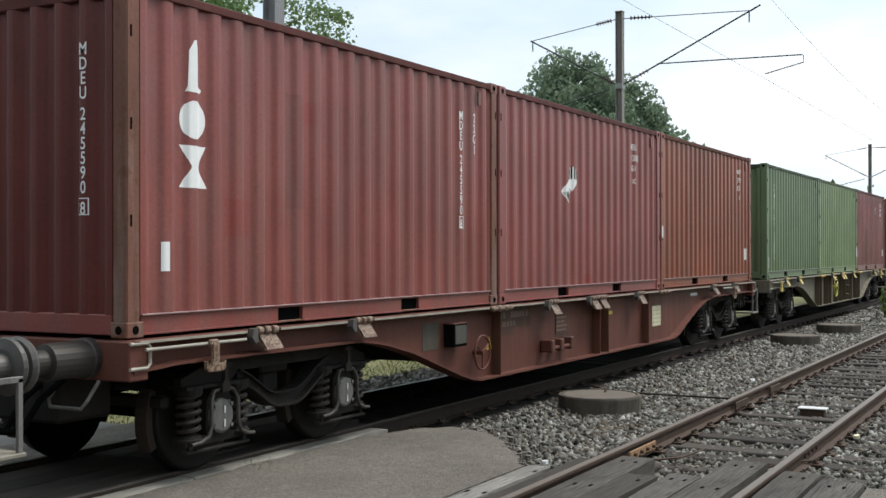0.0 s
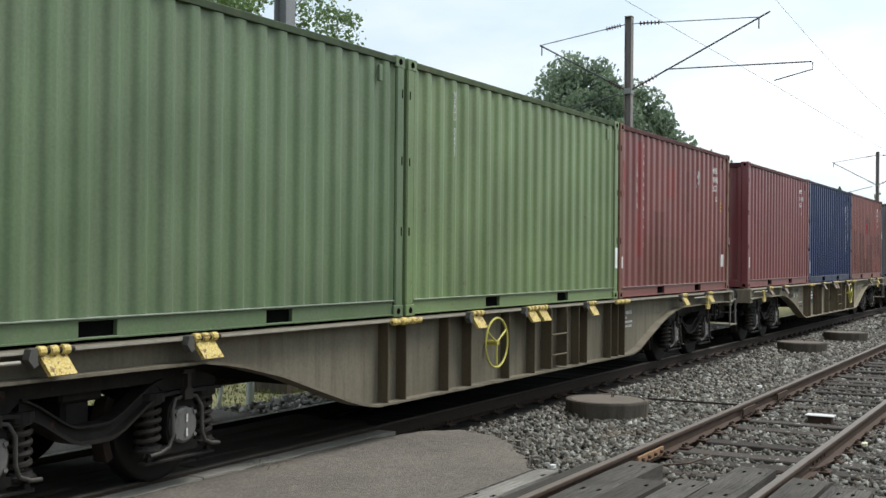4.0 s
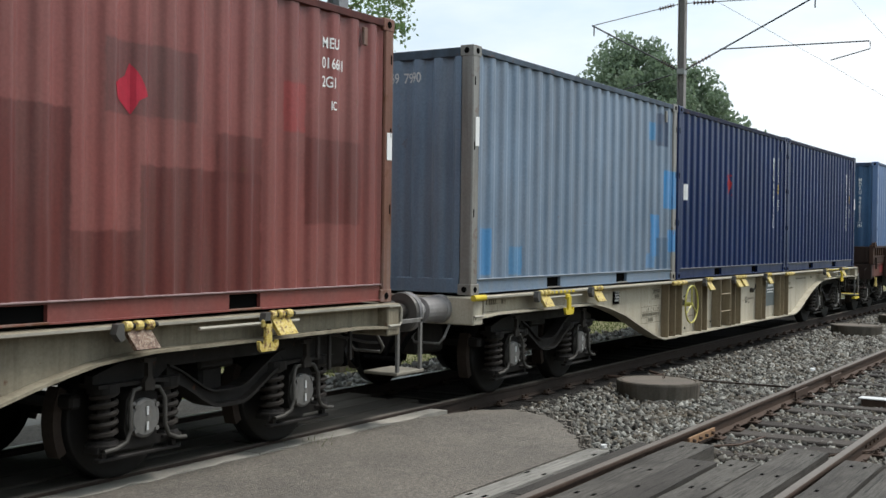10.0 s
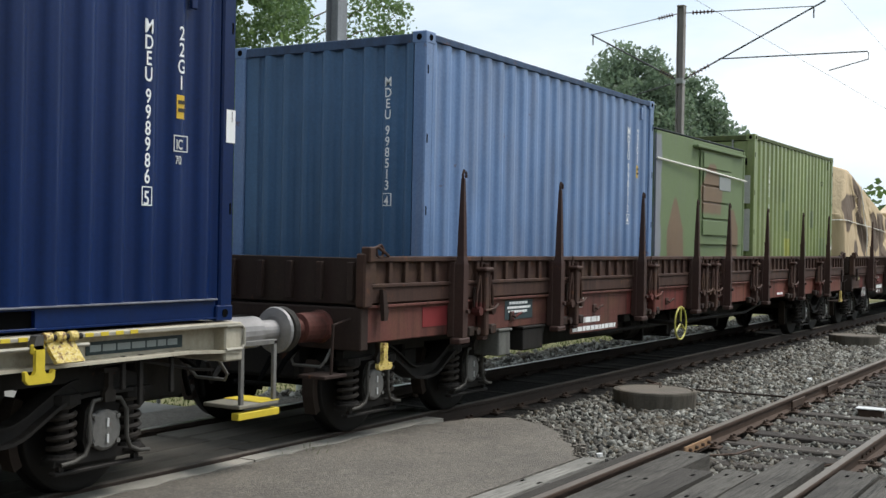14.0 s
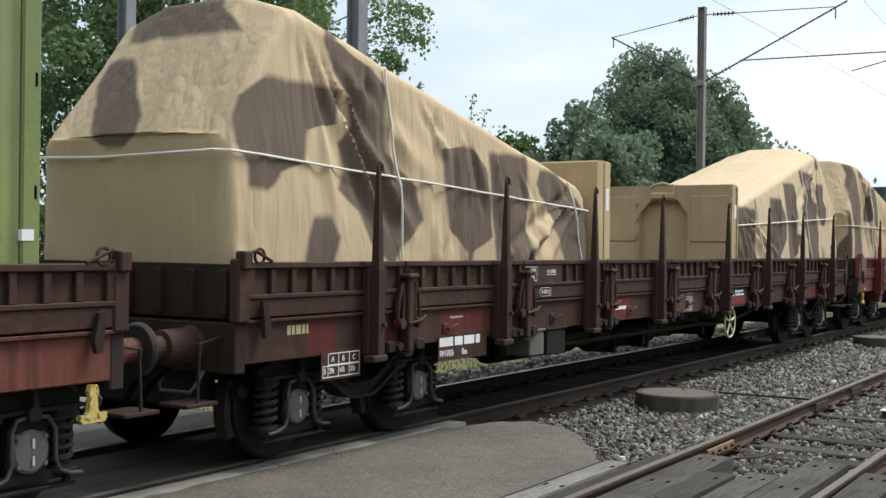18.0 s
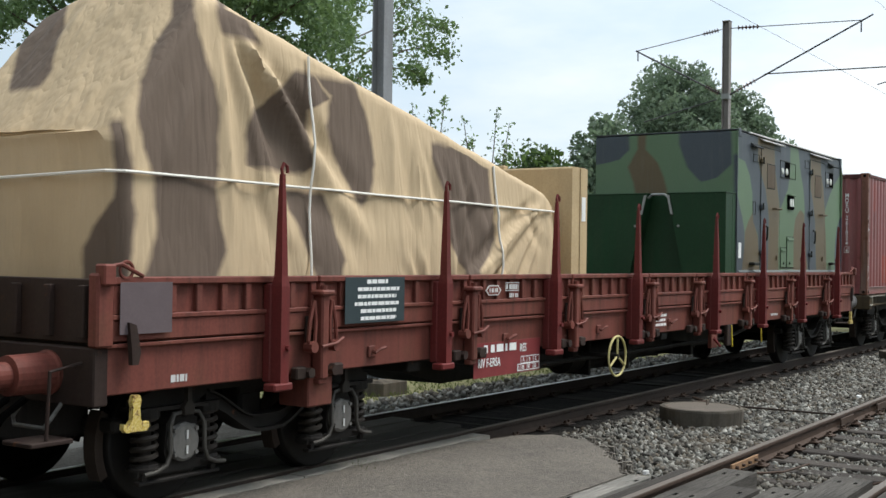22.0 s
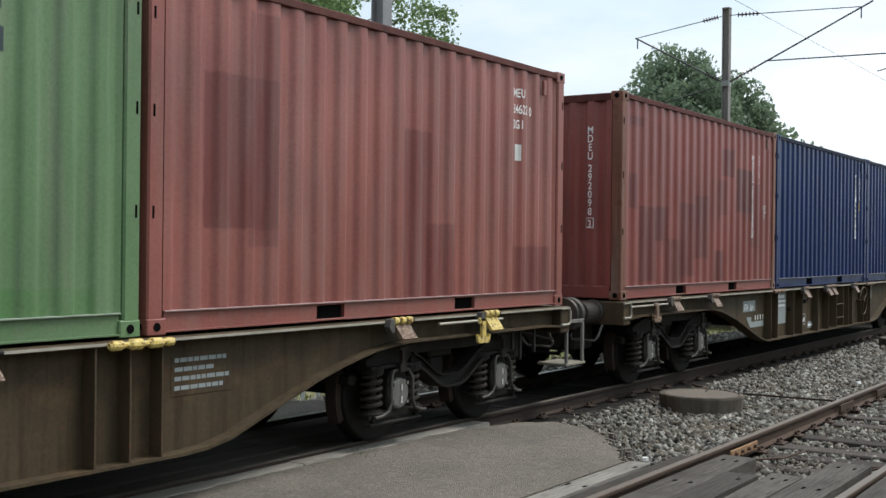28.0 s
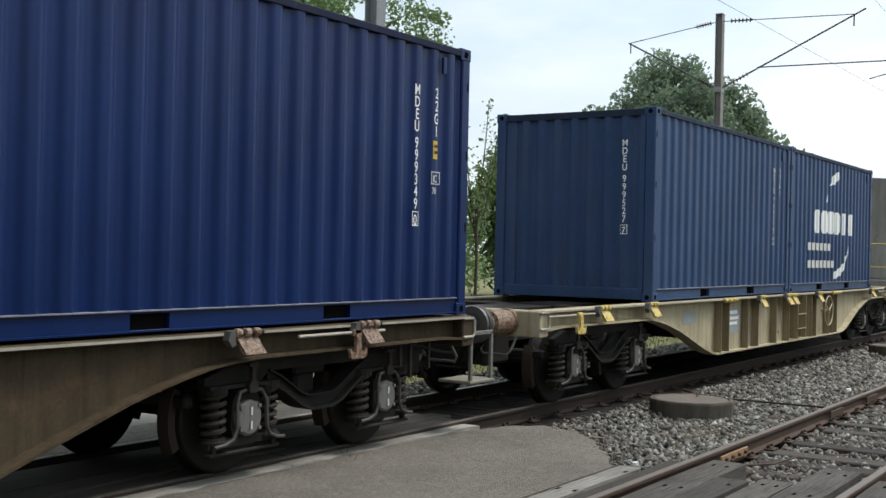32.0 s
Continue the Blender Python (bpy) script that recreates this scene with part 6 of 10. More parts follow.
def load_boxes():
    w1, w2, w3, w4, w8, w9 = 0.0, 19.748, 39.494, 59.236, 139.2, 159.016
    t = container(w1, "weathered brown container with large white painted marks", BROWN_A, RUSTY_POST, "MDEU 2455908", stacked("MDEU 2455908", top=2.2), (TAG_L,), front_mat=OXIDE_END_SHADED)
    big_letters(t)
    t = container(w1 + PIT_, "brown container with a torn white sticker", BROWN_A2, side=worn_text("313381 3", WHITE, 4.7))
    fish_mark(t)
    container(w1 + 2 * PIT_, "plain brown container with small white lettering", BROWN_A3, side=worn_text("0703 0"), tags=((0.03, 0.1, 0.85, 1.05, WHITE), TAG_R))
    container(w2, "dull dark green container", GREEN_A, side=(("ARMEE DE TERRE", 0.73, 2.2, 0.14, False, WHITE, 0.9),), tags=((0.12, 0.2, 0.25, 0.5, WHITE),))
    container(w2 + PIT_, "light green container with faded lettering", GREEN_B, tags=((5.93, 6.03, 0.45, 0.75, WHITE),), side=(("MEDU 0477", 1.008, 2.4, 0.11, False, WHITE_WORN),))
    t = container(w2 + 2 * PIT_, "maroon container with darker repainted patches", MAROON_A, RUSTY_POST, side=worn_text("0985 3", WHITE, 5.02, 0.15), tags=((0.09, 0.17, 0.45, 0.62, WHITE), TAG_R, YEL))
    flakes(t, 3.84, 3.87, 1.95, 2.12, 5, WHITE_WORN, 3)
    flakes(t, 4.0, 4.06, 1.88, 2.08, 9, WHITE_WORN, 4)
    flakes(t, 3.9, 3.98, 1.84, 2.16, 5, PLATE_GREY, 5, 0.07)
    flakes(t, 1.13, 1.17, 0.75, 2.35, 18, WHITE_WORN, 6, 0.10)
    flakes(t, 0.84, 0.87, 1.3, 2.3, 10, WHITE_WORN, 7, 0.14)
    flakes(t, 0.16, 0.24, 1.45, 1.95, 7, RED_SPOT, 8, 0.3)
    container(w3, "maroon container with a white number on its end", MAROON_B, front="MDEU 2270798", side=worn_text("217071 8", WHITE), tags=((0.08, 0.17, 0.42, 0.64, WHITE), YEL))
    container(w3 + PIT_, "dark blue container with white stacked lettering", BLUE_A, side=stacked("MDEU 9990552"), tags=((0.05, 0.12, 0.25, 0.55, WHITE), YEL, SQ))
    t = container(w3 + 2 * PIT_, "brown container covered in darker repair patches", BROWN_P, RUSTY_POST, side=worn_text("016681"), tags=((5.95, 6.03, 1.3, 1.55, WHITE),))
    y = -CW / 2 + 0.0095
    STICKER = plain("red_sticker", (0.36, 0.02, 0.04), 0.5, 0, 0.3, 14, 0)
    d = part("hazard_diamond", painted_on(Geo().prism([(2.87, 1.42), (2.93, 1.52), (3.02, 1.56), (2.95, 1.68), (2.86, 1.77), (2.82, 1.68), (2.72, 1.62), (2.75, 1.53)], "y", y - 0.001, y + 0.003).mesh("hazard_diamond", STICKER)), STICKER, t, "worn red diamond sticker")
    t = container(w4, "blue-grey container with light blue paint patches", GREY_C, RUSTY_GREY, tags=((0.06, 0.15, 1.55, 1.85, WHITE),))
    me = letters("69 7990", 0.15, WHITE_WORN, width=0.8)
    me.transform(pose(0.009, -0.18, 2.36, 0, 0, -90))
    part("lettering", painted_on(me, True), WHITE_WORN, t)
    t = container(w4 + PIT_, "dark blue container with a red paint spot", BLUE_B, side=stacked("MDEU 9991121"), tags=((0.34, 0.45, 1.2, 1.44, WHITE), YEL, SQ))
    part("hazard_diamond", painted_on(Geo().prism([(2.50, 1.33), (2.58, 1.43), (2.64, 1.55), (2.57, 1.63), (2.51, 1.73), (2.42, 1.64), (2.37, 1.53), (2.43, 1.42)], "y", -CW / 2 + 0.0085, -CW / 2 + 0.0125).mesh("hazard_diamond", RED_SPOT)), RED_SPOT, t, "worn red diamond sticker")
    part("dark_blot", painted_on(Geo().prism([(2.47, 1.48), (2.53, 1.46), (2.56, 1.54), (2.52, 1.60), (2.46, 1.57)], "y", -CW / 2 + 0.0065, -CW / 2 + 0.0105).mesh("dark_blot", STENCIL)), STENCIL, t)
    flakes(t, 2.36, 2.64, 1.34, 1.68, 16, RED_SPOT, 15, 0.08)
    container(w4 + 2 * PIT_, "dark blue container beside a red spotted one", BLUE_B, side=stacked("MDEU 9989865"), tags=((5.95, 6.05, 1.35, 1.6, WHITE), YEL, SQ))
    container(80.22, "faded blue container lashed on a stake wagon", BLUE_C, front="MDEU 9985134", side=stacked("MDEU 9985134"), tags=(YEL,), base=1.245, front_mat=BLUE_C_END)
    t = container(91.2, "army green container with white lettering and door end", GREEN_ARMY, side=(("ARMEE DE TERRE", 1.008, 2.09, 0.135, False, WHITE, 0.87), ("2G1", 5.02, 2.02, 0.12, True, STENCIL)), tags=((5.9, 6.0, 0.55, 0.62, WHITE),), base=1.245, doors=True)
    for z, w in ((1.35, 0.5), (0.75, 0.5), (0.5, 0.25)):
        part("paper_label", Geo().box(-0.004, 0.002, -1.15, -1.15 + 0.28, z, z + w), WHITE_WORN, t)
    t = container(w8, "maroon container with white numbers on end and side", MAROON_8, RUSTY_POST, front="MDEU 2610244", side=stacked("MDEU 2610244"))
    flakes(t, 0.02, 0.10, 0.25, 0.75, 14, WHITE_WORN, 61, 0.14, -CW / 2 - 0.002)
    flakes(t, 0.02, 0.10, 0.9, 2.2, 9, WHITE_WORN, 62, 0.1, -CW / 2 - 0.002)
    t = container(w8 + PIT_, "green container with faint dark lettering", GREEN_8, side=(("ARMEE DE TERRE", 0.73, 2.1, 0.14, False, WHITE, 0.9), ("2261 0318 5", 4.55, 2.32, 0.12, True, PLATE_DARK), ("22G1", 4.75, 2.15, 0.14, True, PLATE_DARK)), tags=((4.85, 5.0, 1.78, 1.93, PLATE_DARK),))
    container(w8 + 2 * PIT_, "light brown container with dark repainted patches", BROWN_8, side=(("MEU", 4.98, 2.32, 0.13, True), ("346221 0", 4.98, 2.15, 0.13, True), ("2G1", 4.98, 1.99, 0.13, True)), tags=((5.02, 5.12, 1.55, 1.72, WHITE_WORN),))
    container(w9, "brown patched container with a white number on its end", BROWN_9, RUSTY_POST, front="MDEU 2920983", side=stacked("MDEU 2920983", x=4.76), tags=(SQ,))
    t = container(w9 + PIT_, "clean dark blue container with dark lettering on a white strip", BLUE_A, side=(("22G1", 5.48, 2.16, 0.14, False, WHITE, 0.85),), tags=((5.133, 5.223, 0.90, 2.20, WHITE), YEL))
    lettering(t, chr(10).join("MDEU 9990341"), 5.178, -CW / 2 + 0.0045, 2.18, 0.125, plain("navy_lettering", (0.012, 0.03, 0.09), 0.5, 0, 0.1, 20, 0), line=0.82, width=0.8)
    container(w9 + 2 * PIT_, "dark blue container with scuffed lower side", BLUE_A, side=stacked("MDEU 9993490"), tags=(YEL, SQ))
    container(181.94, "dark blue container with a white number on its end", BLUE_DULL, front="MDEU 9995277", side=stacked("MDEU 9995277", m=WHITE_WORN))
    t = container(181.94 + PIT_, "dark blue container with a white emblem", BLUE_DULL)
    logo_marks(t)


load_boxes()


# ---------------------------------------------------------------- bogies and running gear
def swan(x):
    """Lower edge of a bogie's side frame."""
    return float(np.interp(abs(x), [0.0, 0.14, 0.24, 0.38, 0.52, 0.64, 0.78, 1.33], [0.45, 0.455, 0.485, 0.57, 0.655, 0.70, 0.715, 0.715]))


def bogie_meshes():
    k = {}
    xs = [-1.33 + 2.66 * i / 38 for i in range(39)]
    mids = [x for x in xs if abs(x) < 0.70]
    g = Geo()
    # deep beam over the axle boxes, and a swan-necked band below an open middle
    g.prism([(-1.33, 0.79), (-1.1, 0.86), (-0.66, 0.92), (0.66, 0.92), (1.1, 0.86), (1.33, 0.79), (1.33, 0.715), (0.74, 0.715), (0.62, 0.80), (-0.62, 0.80), (-0.74, 0.715), (-1.33, 0.715)], "y", -1.04, -0.96)
    g.prism([(x, swan(x)) for x in mids] + [(x, swan(x) + 0.11) for x in reversed(mids)], "y", -1.035, -0.965)
    g.prism([(x, swan(x) - 0.012) for x in xs] + [(x, swan(x) + 0.016) for x in reversed(xs)], "y", -1.10, -0.90)
    g.prism([(x, swan(x) + 0.10) for x in mids] + [(x, swan(x) + 0.118) for x in reversed(mids)], "y", -1.07, -0.93)
    g.box(-1.0, 1.0, -1.08, -0.92, 0.905, 0.925, 0.006)
    for x in (-1.2, -0.62, 0.62, 1.2):
        g.rod((x, -1.0, 0.66), (x, -1.0, 0.73), 0.115, n=14)
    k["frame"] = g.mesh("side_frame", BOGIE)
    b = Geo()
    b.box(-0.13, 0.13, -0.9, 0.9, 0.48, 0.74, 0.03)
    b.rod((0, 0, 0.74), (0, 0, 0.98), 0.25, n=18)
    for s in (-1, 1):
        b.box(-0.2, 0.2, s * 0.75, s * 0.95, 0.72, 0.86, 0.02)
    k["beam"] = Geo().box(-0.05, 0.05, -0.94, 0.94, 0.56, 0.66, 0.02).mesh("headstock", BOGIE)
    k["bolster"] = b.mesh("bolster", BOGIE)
    a = Geo()
    # body with sloping shoulders, two spring seats and the keeper bar below
    a.prism([(-0.09, 0.22), (0.09, 0.22), (0.15, 0.14), (0.165, -0.06), (0.14, -0.14), (0.40, -0.165), (0.41, -0.205), (-0.41, -0.205), (-0.40, -0.165), (-0.14, -0.14), (-0.165, -0.06), (-0.15, 0.14)], "y", -0.07, 0.07)
    for x in (-0.29, 0.29):
        a.lathe([(0, 0.125), (0.02, 0.125), (0.03, 0.105), (0.05, 0.10)], (x, 0, -0.175), (0, 0, 1), 16)
    a.box(-0.42, 0.36, -0.10, -0.03, -0.262, -0.236, 0.006)
    for x in (-0.36, 0.30):
        a.box(x - 0.02, x + 0.02, -0.09, -0.05, -0.25, -0.2)
    k["box"] = a.mesh("axle_box", BOGIE)
    c = Geo().lathe([(0.0, 0.142), (0.03, 0.14), (0.045, 0.12), (0.055, 0.0)], (0, -0.07, 0.0), (0, -1, 0), 22)
    c.box(-0.125, 0.125, -0.105, -0.07, -0.10, 0.12, 0.02)
    for x, z in ((-0.1, 0.09), (0.1, 0.09), (-0.1, -0.08), (0.1, -0.08)):
        c.rod((x, -0.1, z), (x, -0.125, z), 0.018, n=6)
    k["cover"] = c.mesh("axle_cover", BOGIE_BOX)
    k["tick"] = Geo().box(-0.009, 0.009, -0.132, -0.124, -0.03, 0.03).mesh("tick", WHITE_WORN)
    half = [(0.39, -0.12, -0.185), (0.29, -0.13, -0.175), (0.20, -0.135, -0.14), (0.165, -0.135, -0.06), (0.165, -0.13, 0.13), (0.12, -0.115, 0.21), (0.0, -0.105, 0.225)]
    c = Geo().tube([(-x, y, z) for x, y, z in half] + half[-2::-1], 0.016, 8)
    k["link"] = c.mesh("suspension_link", LINK, True)
    c = Geo().prism([(-0.06, 0.43), (0.06, 0.43), (0.06, 0.405), (0.02, 0.395), (0.02, 0.30), (0.05, 0.26), (0.045, 0.20), (-0.045, 0.20), (-0.05, 0.26), (-0.02, 0.30), (-0.02, 0.395), (-0.06, 0.405)], "y", -0.15, -0.11)
    k["pin"] = c.mesh("hanger_pin", SPRING)
    s = Geo()
    s.tube([(0.084 * math.cos(w), 0.084 * math.sin(w), -0.125 + 0.335 * w / (2 * math.pi * 5)) for w in [i * math.pi / 7 for i in range(71)]], 0.021, 6)
    s.rod((0, 0, -0.13), (0, 0, 0.2), 0.05, n=10)
    k["spring"] = s.mesh("coil_spring", SPRING, True)
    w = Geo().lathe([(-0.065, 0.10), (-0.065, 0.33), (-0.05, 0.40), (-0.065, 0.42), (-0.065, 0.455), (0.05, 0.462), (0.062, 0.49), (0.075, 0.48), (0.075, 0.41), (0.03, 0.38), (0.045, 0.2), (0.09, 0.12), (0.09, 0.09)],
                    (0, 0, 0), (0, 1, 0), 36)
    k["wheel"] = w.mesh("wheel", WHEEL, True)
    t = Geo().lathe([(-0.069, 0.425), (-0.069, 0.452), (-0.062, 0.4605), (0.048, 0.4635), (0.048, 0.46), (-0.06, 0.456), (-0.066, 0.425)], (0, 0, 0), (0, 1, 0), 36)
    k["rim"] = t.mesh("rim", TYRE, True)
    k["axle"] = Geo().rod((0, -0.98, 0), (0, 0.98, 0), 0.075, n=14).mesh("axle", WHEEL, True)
    shoe = Geo().prism([(0.5 * math.cos(q), 0.5 * math.sin(q)) for q in [-0.45 + 0.15 * i for i in range(7)]] + [(0.57 * math.cos(q), 0.57 * math.sin(q)) for q in [0.45 - 0.15 * i for i in range(7)]], "y", -0.06, 0.06)
    k["shoe"] = shoe.mesh("brake_block", RAIL_DARK)
    return k


GEAR = bogie_meshes()
AXLES = []


def placed(name, me, parent, m, label=""):
    ob = new(name, me)
    ob.parent = parent
    ob.matrix_local = m
    return tagged(ob, label)


def bogie(wagon, x):
    b = placed("bogie", GEAR["bolster"], wagon, pose(x, 0, 0), "oily cast steel bogie darkened for shade")
    for dx in (-1.38, 1.38):
        placed("headstock", GEAR["beam"], b, pose(dx, 0, 0))
    for s in (0, 180):
        placed("side_frame", GEAR["frame"], b, pose(0, 0, 0, 0, 0, s))
        for dx in (-0.9, 0.9):
            sy = -1 if s == 0 else 1
            m = pose(dx, sy * 0.995, 0.46, 0, 0, s)
            placed("axle_box", GEAR["box"], b, m)
            placed("axle_cover", GEAR["cover"], b, m)
            placed("suspension_link", GEAR["link"], b, m)
            placed("hanger_pin", GEAR["pin"], b, m)
            if s == 0:
                for dz in (-0.055, 0.055):
                    placed("tick", GEAR["tick"], b, m @ pose(0, 0, dz), "white painted tick")
            for e in (-0.29, 0.29):
                placed("coil_spring", GEAR["spring"], b, pose(dx + e, sy * 0.995, 0.46))
    for dx in (-0.9, 0.9):
        ax = placed("wheelset", GEAR["axle"], wagon, pose(x + dx, 0, 0.462))
        for s, r in ((-1, 0), (1, 180)):
            w = placed("wheel", GEAR["wheel"], ax, pose(0, s * 0.75, 0, 0, 0, r))
            placed("rim", GEAR["rim"], ax, pose(0, s * 0.75, 0, 0, 0, r), "worn wheel rim darkened for shade")
        AXLES.append((ax, x + dx))
        for s in (-1, 1):
            for r in (0, 180):
                placed("brake_block", GEAR["shoe"], b, pose(dx, s * 0.75, 0.462, 0, 0, r))


def buffer(wagon, x, s, y, mat, head, reach=0.0):
    """x: the beam's face; s: -1 at the front, 1 at the rear."""
    b = part("buffer", Geo().lathe([(0, 0.15), (0.06, 0.15), (0.07, 0.135), (0.36 + reach * 0.8, 0.13), (0.37 + reach * 0.8, 0.09), (0.54 + reach, 0.09)], (x, y, 1.02), (s, 0, 0), 20), mat, wagon)
    part("buffer_head", Geo().lathe([(0.54, 0.0), (0.535, 0.12), (0.55, 0.19), (0.575, 0.2), (0.60, 0.18), (0.612, 0.0)], (x + s * reach, y, 1.02), (s, 0, 0), 24), head, b, "round worn buffer plate")


def coupling(wagon, x, s):
    g = Geo()
    g.box(x, x + s * 0.25, -0.09, 0.09, 0.92, 1.08, 0.02)
    g.tube([(x + s * 0.2, 0, 0.98), (x + s * 0.42, 0, 0.90), (x + s * 0.52, 0, 0.98), (x + s * 0.46, 0, 1.06)], 0.035, 8)
    g.tube([(x + s * 0.3, 0.05, 0.95), (x + s * 0.36, 0.03, 0.62), (x + s * 0.5, 0, 0.5), (x + s * 0.6, -0.03, 0.7)], 0.025, 8)
    part("coupling", g, BOGIE, wagon, "dark screw coupling and hook")
    part("drawgear_box", Geo().box(x - s * 0.5, x + s * 0.06, -0.62, 0.62, 0.52, 0.9, 0.03), BOGIE, wagon)
    for y in (-0.62, -0.45, 0.4):
        part("brake_hose", Geo().tube([(x, y, 0.85), (x + s * 0.22, y, 0.72), (x + s * 0.34, y * 0.9, 0.5), (x + s * 0.52, y * 0.6, 0.52)], 0.025, 8), BLACK, wagon, "black rubber brake hose")
    part("shunter_handle", Geo().tube([(x + s * 0.02, -1.0, 0.86), (x + s * 0.14, -1.0, 0.72), (x + s * 0.16, -0.96, 0.67), (x + s * 0.16, -0.66, 0.67), (x + s * 0.14, -0.62, 0.72), (x + s * 0.02, -0.62, 0.86)], 0.014, 8), BOGIE_BOX, wagon)


# ---------------------------------------------------------------- container wagons
def belly(x):
    xs = [0, 0.5, 3.0, 3.4, 4.0, 4.6, 5.15, 5.5, 12.65, 12.95, 13.5, 14.1, 14.7, 15.2, 17.8, 18.3]
    zs = [0.93, 0.96, 0.95, 0.90, 0.76, 0.57, 0.40, 0.34, 0.33, 0.37, 0.56, 0.76, 0.90, 0.95, 0.96, 0.93]
    return float(np.interp(x, xs, zs))


STEP_WOOD = plain("worn_step_board", (0.20, 0.185, 0.15), 0.8, 0, 0.3, 7, 0.3)


def flat_wagon(u, label, body, clamp_a, clamp_b, wheel=11.6, wheel_mat=None, ribs=(), ladder=None, plates=(), dark=True, wheel_y=-1.31, buffer_mat=None, edge=WHITE_FLANGE, spigots=(7.45, 9.05, 10.85), hooks=(0.8, 16.37), rungs=(0.52, 0.78), spoke_up=False, wheel_z=0.79, wheel_r=0.28, reach=(0.07, 0.07), head_mat=None, hook_mat=None):
    # rib coat: grime and painted shade together
    grimy = RIB_PAINT[body.name]
    t = thing("container_wagon", label, "freight wagon", "container wagons")
    xs = [0.0] + [0.25 * k for k in range(1, 73)] + [18.3]
    for s in (-1, 1):
        out = [(x, 1.135) for x in (0.0, 18.3)] + [(x, belly(x)) for x in reversed(xs)]
        sill = part("side_sill", Geo().prism(out, "y", s * 1.147, s * 1.167), body, t)
        part("top_flange", Geo().box(0, 18.3, s * 1.10, s * 1.30, 1.125, 1.155, 0.006), body, sill)
        part("worn_edge", Geo().box(0.05, 18.25, s * 1.298, s * 1.302, 1.131, 1.15), edge, sill, "pale worn flange edge")
        lo = [(x, belly(x) - 0.014) for x in xs] + [(x, belly(x) + 0.008) for x in reversed(xs)]
        part("bottom_flange", Geo().prism(lo, "y", s * 1.10, s * 1.29), body, sill)
        for x in ribs:
            z = belly(x)
            part("rib", Geo().box(x - 0.009, x + 0.009, s * 1.16, s * 1.282, z + 0.008, 1.125, 0.003), grimy, sill)
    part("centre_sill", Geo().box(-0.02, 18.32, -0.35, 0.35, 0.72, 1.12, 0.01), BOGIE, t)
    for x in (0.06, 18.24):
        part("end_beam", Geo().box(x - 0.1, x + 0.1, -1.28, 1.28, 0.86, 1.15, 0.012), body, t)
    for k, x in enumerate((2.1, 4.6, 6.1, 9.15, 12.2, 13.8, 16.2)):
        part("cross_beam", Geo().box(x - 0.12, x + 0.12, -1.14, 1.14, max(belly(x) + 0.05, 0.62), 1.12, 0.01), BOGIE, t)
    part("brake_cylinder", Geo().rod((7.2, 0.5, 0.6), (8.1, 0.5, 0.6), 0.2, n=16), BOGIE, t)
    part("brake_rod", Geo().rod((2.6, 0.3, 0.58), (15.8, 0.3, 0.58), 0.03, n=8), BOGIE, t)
    # folding container spigots along the sill
    for x, n, m in ((1.48, 1, clamp_b), (2.95, 1, clamp_b), (spigots[0], 1, clamp_b), (spigots[1], 2, clamp_b), (spigots[2], 1, clamp_b), (15.05, 1, clamp_b), (16.55, 1, clamp_a)):
        for s in (-1, 1):
            c = part("spigot", Geo().rod((x - 0.17 * n, s * 1.335, 1.145), (x + 0.17 * n, s * 1.335, 1.145), 0.02, n=10), BOGIE, t, "folding container lock")
            if s > 0:
                continue
            part("hinge_cheek", Geo().prism([(x - 0.17 * n - 0.03, 1.165), (x - 0.17 * n + 0.02, 1.17), (x - 0.17 * n + 0.03, 1.06), (x - 0.17 * n - 0.005, 1.045), (x - 0.17 * n - 0.05, 1.10)], "y", s * 1.30, s * 1.36), BUFFER_GREY, c, "bare grey hinge cheek")
            for q in range(3 * n):
                xk = x - 0.15 * n + 0.1 * q
                part("knuckle", Geo().lathe([(0, 0.022), (0.008, 0.034), (0.062, 0.034), (0.07, 0.022)], (xk + 0.012, s * 1.335, 1.147), (1, 0, 0), 10), clamp_a, c)
            for j in range(n):
                xc = x + (j - (n - 1) / 2) * 0.33
                g = Geo()
                y0, y1 = s * 1.335, s * 1.40
                g.add([(xc - 0.11, y0, 1.12), (xc + 0.11, y0, 1.12), (xc + 0.15, y1, 0.99), (xc - 0.07, y1, 0.99), (xc - 0.11, y0 - s * 0.03, 1.11), (xc + 0.11, y0 - s * 0.03, 1.11),
                       (xc + 0.15, y1 - s * 0.03, 0.98), (xc - 0.07, y1 - s * 0.03, 0.98)], [(0, 1, 2, 3), (4, 7, 6, 5), (0, 4, 5, 1), (1, 5, 6, 2), (2, 6, 7, 3), (3, 7, 4, 0)])
                part("flap", g, m, c)
    for x in (5.96, 12.1):
        for s in (-1, 1):
            part("lock_bar", Geo().lathe([(0, 0.018), (0.02, 0.034), (0.1, 0.034), (0.12, 0.02), (0.16, 0.02), (0.18, 0.038), (0.27, 0.038), (0.29, 0.02), (0.33, 0.02), (0.35, 0.036), (0.44, 0.036), (0.46, 0.02), (0.5, 0.03), (0.55, 0.03), (0.56, 0.015)],
                                       (x - 0.28, s * 1.32, 1.13), (1, 0, 0), 10), clamp_a, t)
